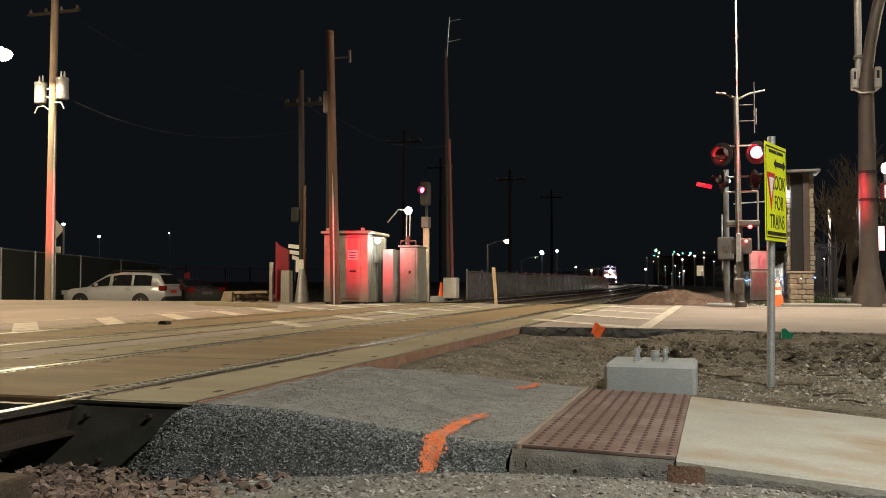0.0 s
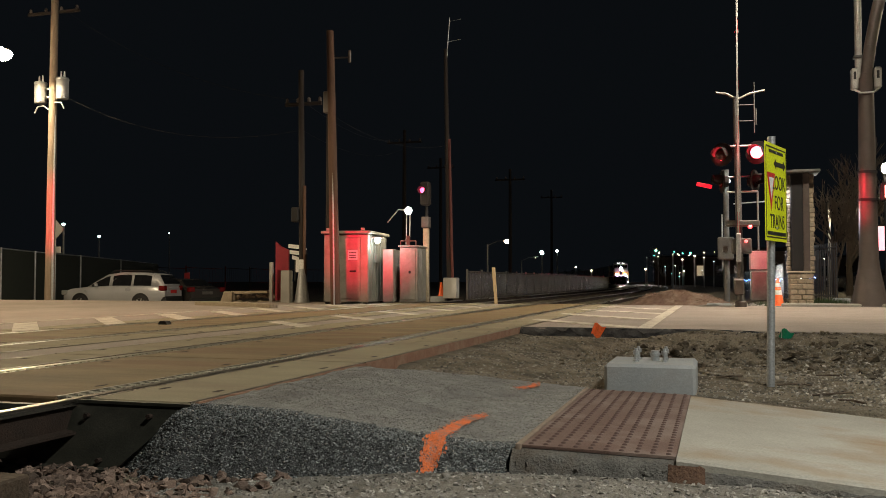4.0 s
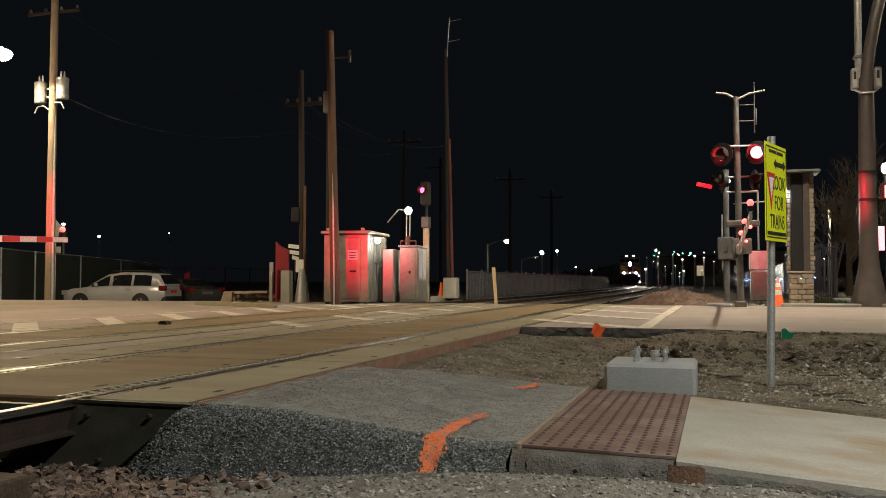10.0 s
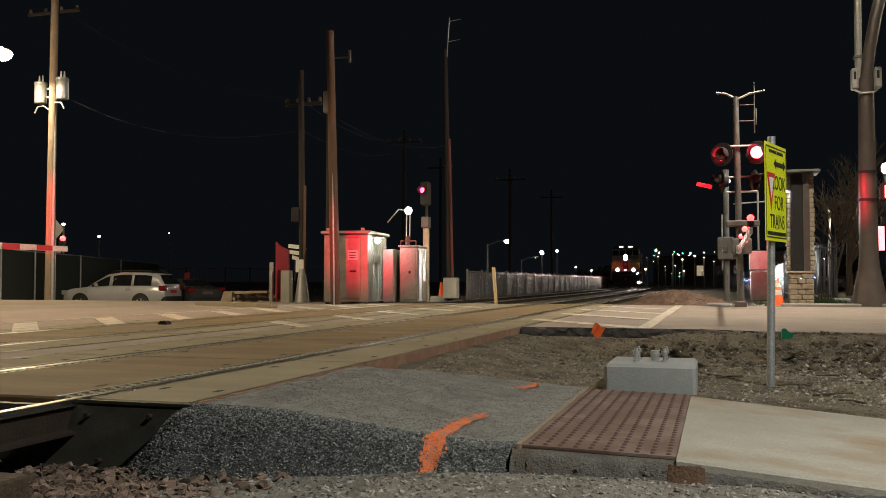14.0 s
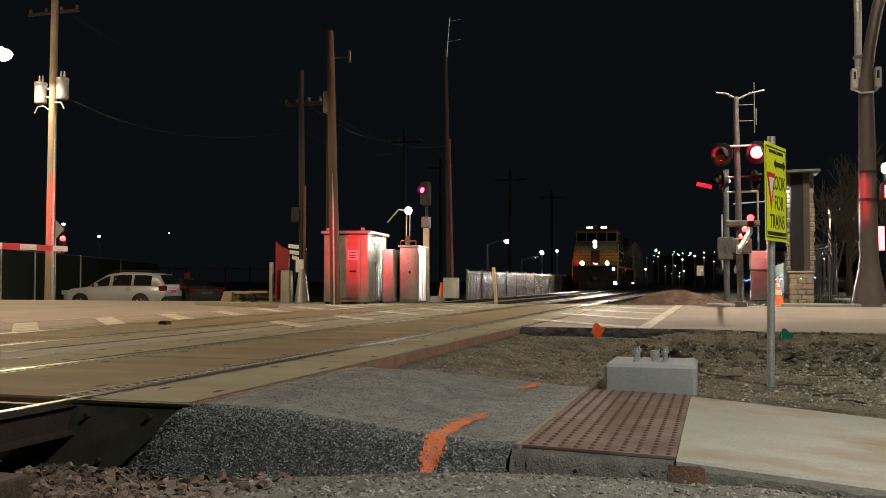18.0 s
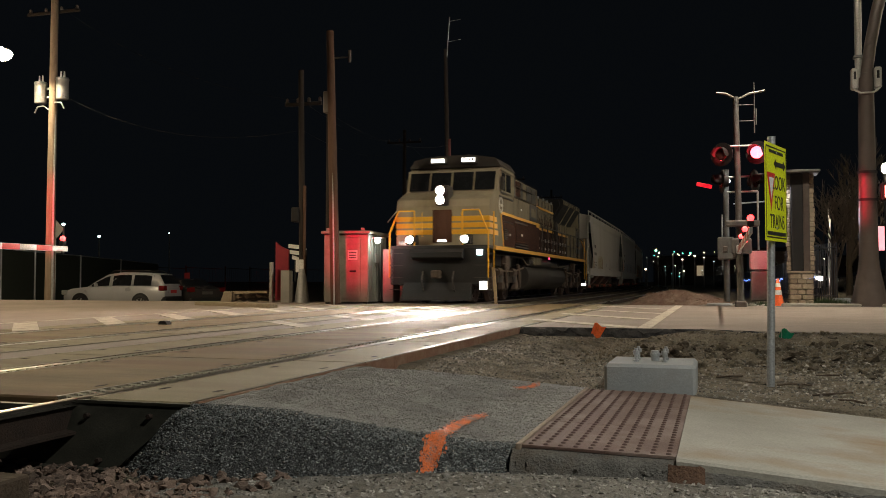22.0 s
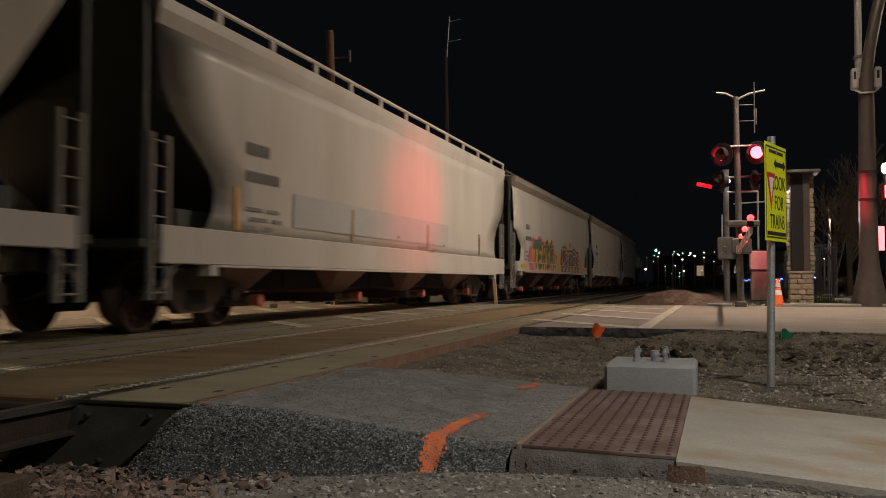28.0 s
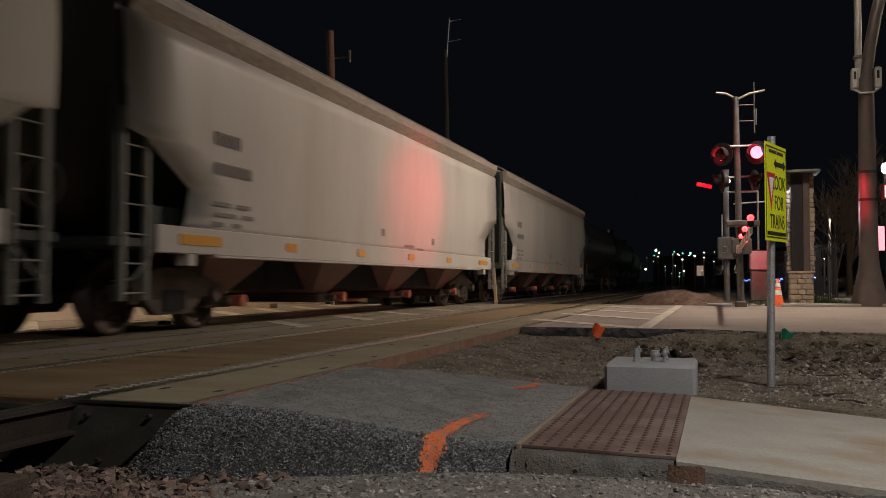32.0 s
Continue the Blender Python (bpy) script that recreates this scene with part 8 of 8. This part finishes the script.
part("panel", Kit().box(-0.25, 0.45, -0.05, 0.05, 1.65, 2.45, 0.02), glow("white_sign_glow", (1.0, 0.30, 0.34), 1.7), ls)
part("post", Kit().cyl((0.1, 0.1, 0), (0.1, 0.1, 1.7), 0.05, n=8), GALV, ls)

# ---- far buildings, closing the view ----
BRICK_DARK = surface("dark_brick", (0.12, 0.085, 0.065), (0.17, 0.125, 0.10), 3, 0.85, 0, 0.3, 40)
WINDOW_WARM = glow("lit_window", (1.0, 0.75, 0.45), 0.25)


def far_building(at, w, d, h, lit, label):
    b = thing("building", at, label, "building", "far buildings")
    part("wall", Kit().box(-w / 2, w / 2, 0, d, 0, h), BRICK_DARK, b)
    part("roof", Kit().box(-w / 2 - 0.2, w / 2 + 0.2, -0.2, d + 0.2, h, h + 0.3), BLACK_PAINT, b)
    n = max(2, int(w / 3))
    for i in range(n):
        x = -w / 2 + w * (i + 0.5) / n
        part("window", Kit().box(x - 0.6, x + 0.6, -0.06, 0.0, h * 0.35, h * 0.7), WINDOW_WARM if (i * 7 + lit) % 5 == 0 else LOCO_GLASS, b)
    return b


far_building((-3.0, 170, -0.2), 16, 10, 5.2, 1, "low dark brick building far down the line")
far_building((14.0, 150, -0.2), 14, 10, 4.5, 2, "low dark brick building far down the line")
far_building((5.2, 76, 0.0), 5, 8, 3.0, 3, "low dark house behind the trees")

# ---- bare trees ----
BARK = surface("grey_bark", (0.11, 0.085, 0.065), (0.17, 0.13, 0.10), 6, 0.9, 0, 0.5, 40, stretch=(4, 4, 0.6))


def bare_tree(at, height, seed, label):
    rnd = random.Random(seed)
    t = thing("tree", at, label, "tree", "bare trees")
    trunk, limbs, twigs = Kit(), Kit(), Kit()

    def grow(p, d, length, r, depth):
        q = p + d * length
        (trunk if depth == 0 else limbs if depth < 3 else twigs).cyl(tuple(p), tuple(q), r, r * 0.7, 6 if depth < 3 else 4, False)
        if depth >= 5:
            return
        for _ in range(3 if depth else 5):
            nd = (d + Vector((rnd.uniform(-0.75, 0.75), rnd.uniform(-0.75, 0.75), rnd.uniform(-0.1, 0.5)))).normalized()
            grow(p.lerp(q, rnd.uniform(0.55, 1.0)), nd, length * rnd.uniform(0.55, 0.85), r * 0.62, depth + 1)

    grow(Vector((0, 0, -0.2)), Vector((0, 0, 1)), height * 0.3, height * 0.018, 0)
    part("trunk", trunk, BARK, t)
    part("limb_work", limbs, BARK, t)
    part("twig_work", twigs, BARK, t, kind="stuff")


bare_tree((5.9, 46, 0.0), 9.0, 2, "bare leafless tree beside the road")
bare_tree((4.6, 40, 0.0), 6.0, 5, "small bare tree behind the fence")
bare_tree((8.2, 58, 0.0), 9.5, 8, "bare leafless tree behind the fence")
bare_tree((-6.4, 112, -0.2), 6.0, 9, "bare tree lit by the town lamps")

# ---- what moves ----


def on_track(s, half):
    """Pose of a vehicle whose middle stands s metres along the far track, carried on trucks half apart from it."""
    xa, ya, _ = rail_line(s - half, FAR_TRACK)
    xb, yb, _ = rail_line(s + half, FAR_TRACK)
    turn = math.degrees(math.atan2(-(xb - xa), yb - ya))
    return pose((xa + xb) / 2, (ya + yb) / 2, 0, 0, 0, turn)


def motions():
    times = [i * 0.5 for i in range(65)]
    # steady, then gaining a little speed from 25.5 s on
    nose = lambda t: NOSE_AT_23 - SPEED * (t - 23.0) - (LATE_SPEED - SPEED) * (0.0 if t < 25.5 else (t - 25.5) ** 2 / 3 if t < 27 else t - 26.25)
    middle = lambda i: (COUPLINGS[i] + COUPLINGS[i + 1]) / 2 if i < 5 else COUPLINGS[5] + CAR * (i - 4.5)
    walk(loco, [(t, on_track(nose(t) + LOCO / 2, 6.7)) for t in times])
    for i, (car, sets) in enumerate(cars):
        mid = middle(i)
        walk(car, [(t, on_track(nose(t) + mid, 6.5)) for t in times])

    # the gates come down
    drop = [(0.0, 90.0), (3.6, 90.0), (4.0, 84.0), (4.5, 62.0), (5.0, 43.0), (5.5, 31.0), (6.0, 23.8), (6.4, 18.2), (6.7, 14.2), (7.0, 10.4), (7.3, 8.2), (7.9, 6.6), (8.5, 4.8), (9.0, 3.2), (10.5, 1.4), (12.5, 0.1), (32.0, 0.1)]
    walk(gate_far, [(t, pose(-12.19, 8.5, 1.25, a, 0, 0)) for t, a in drop])
    walk(gate_near, [(t, pose(0.5, 23.2, 1.4, a, 0, 180)) for t, a in drop])

    # added drums turn once a second, so that the crossing lamps wink by turns
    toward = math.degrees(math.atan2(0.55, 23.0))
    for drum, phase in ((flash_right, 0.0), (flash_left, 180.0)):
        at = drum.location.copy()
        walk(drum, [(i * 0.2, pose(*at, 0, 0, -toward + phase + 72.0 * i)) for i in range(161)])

    # wheels roll while their vehicle is near
    def roll(wheel, r, place):
        at = wheel.location.copy()
        t0 = max(0.0, place(0.0, True))
        t1 = min(32.0, place(0.0, False))
        if t1 - t0 < 0.2:
            return
        turn = lambda t: math.degrees((t - t0) * SPEED / r)
        steps = [t0 + i / 15 for i in range(int((t1 - t0) * 15) + 1)]
        rows = [(0.0, pose(*at, 0, 0, 0))] if t0 > 0.05 else []
        rows += [(t, pose(*at, turn(t), 0, 0)) for t in steps]
        if steps[-1] < 31.95:
            rows.append((32.0, rows[-1][1]))
        walk(wheel, rows)

    for vehicle_sets, mid, r in [(loco_sets, LOCO / 2, 0.509)] + [(sets, middle(i), 0.457) for i, (car, sets) in enumerate(cars)]:
        for w in vehicle_sets:
            ahead = NOSE_AT_23 + mid + w.location.y
            roll(w, r, lambda t, first, ahead=ahead: 23.0 + (ahead - (48.0 if first else 1.0)) / SPEED)

    # a pale car turns out of the side street
    # seconds, the middle of the front bumper, and the heading to the right of straight on
    drive = [(0.0, 4.0, 58.0, 0.0), (20.5, 4.0, 58.0, 0.0), (22.0, 4.3, 49.5, 6.0), (22.8, 4.75, 45.5, 32.0), (24.0, 5.6, 43.2, 58.0), (24.5, 6.0, 42.9, 66.0), (25.5, 7.5, 42.3, 72.0), (27.0, 14.0, 40.3, 74.0), (28.0, 21.0, 38.5, 74.0), (32.0, 60.0, 28.0, 74.0)]
    walk(moving_car, [(t, pose(x - 2.4 * math.sin(radians(a)), y + 2.4 * math.cos(radians(a)), 0.02, 0, 0, a)) for t, x, y, a in drive])


motions()
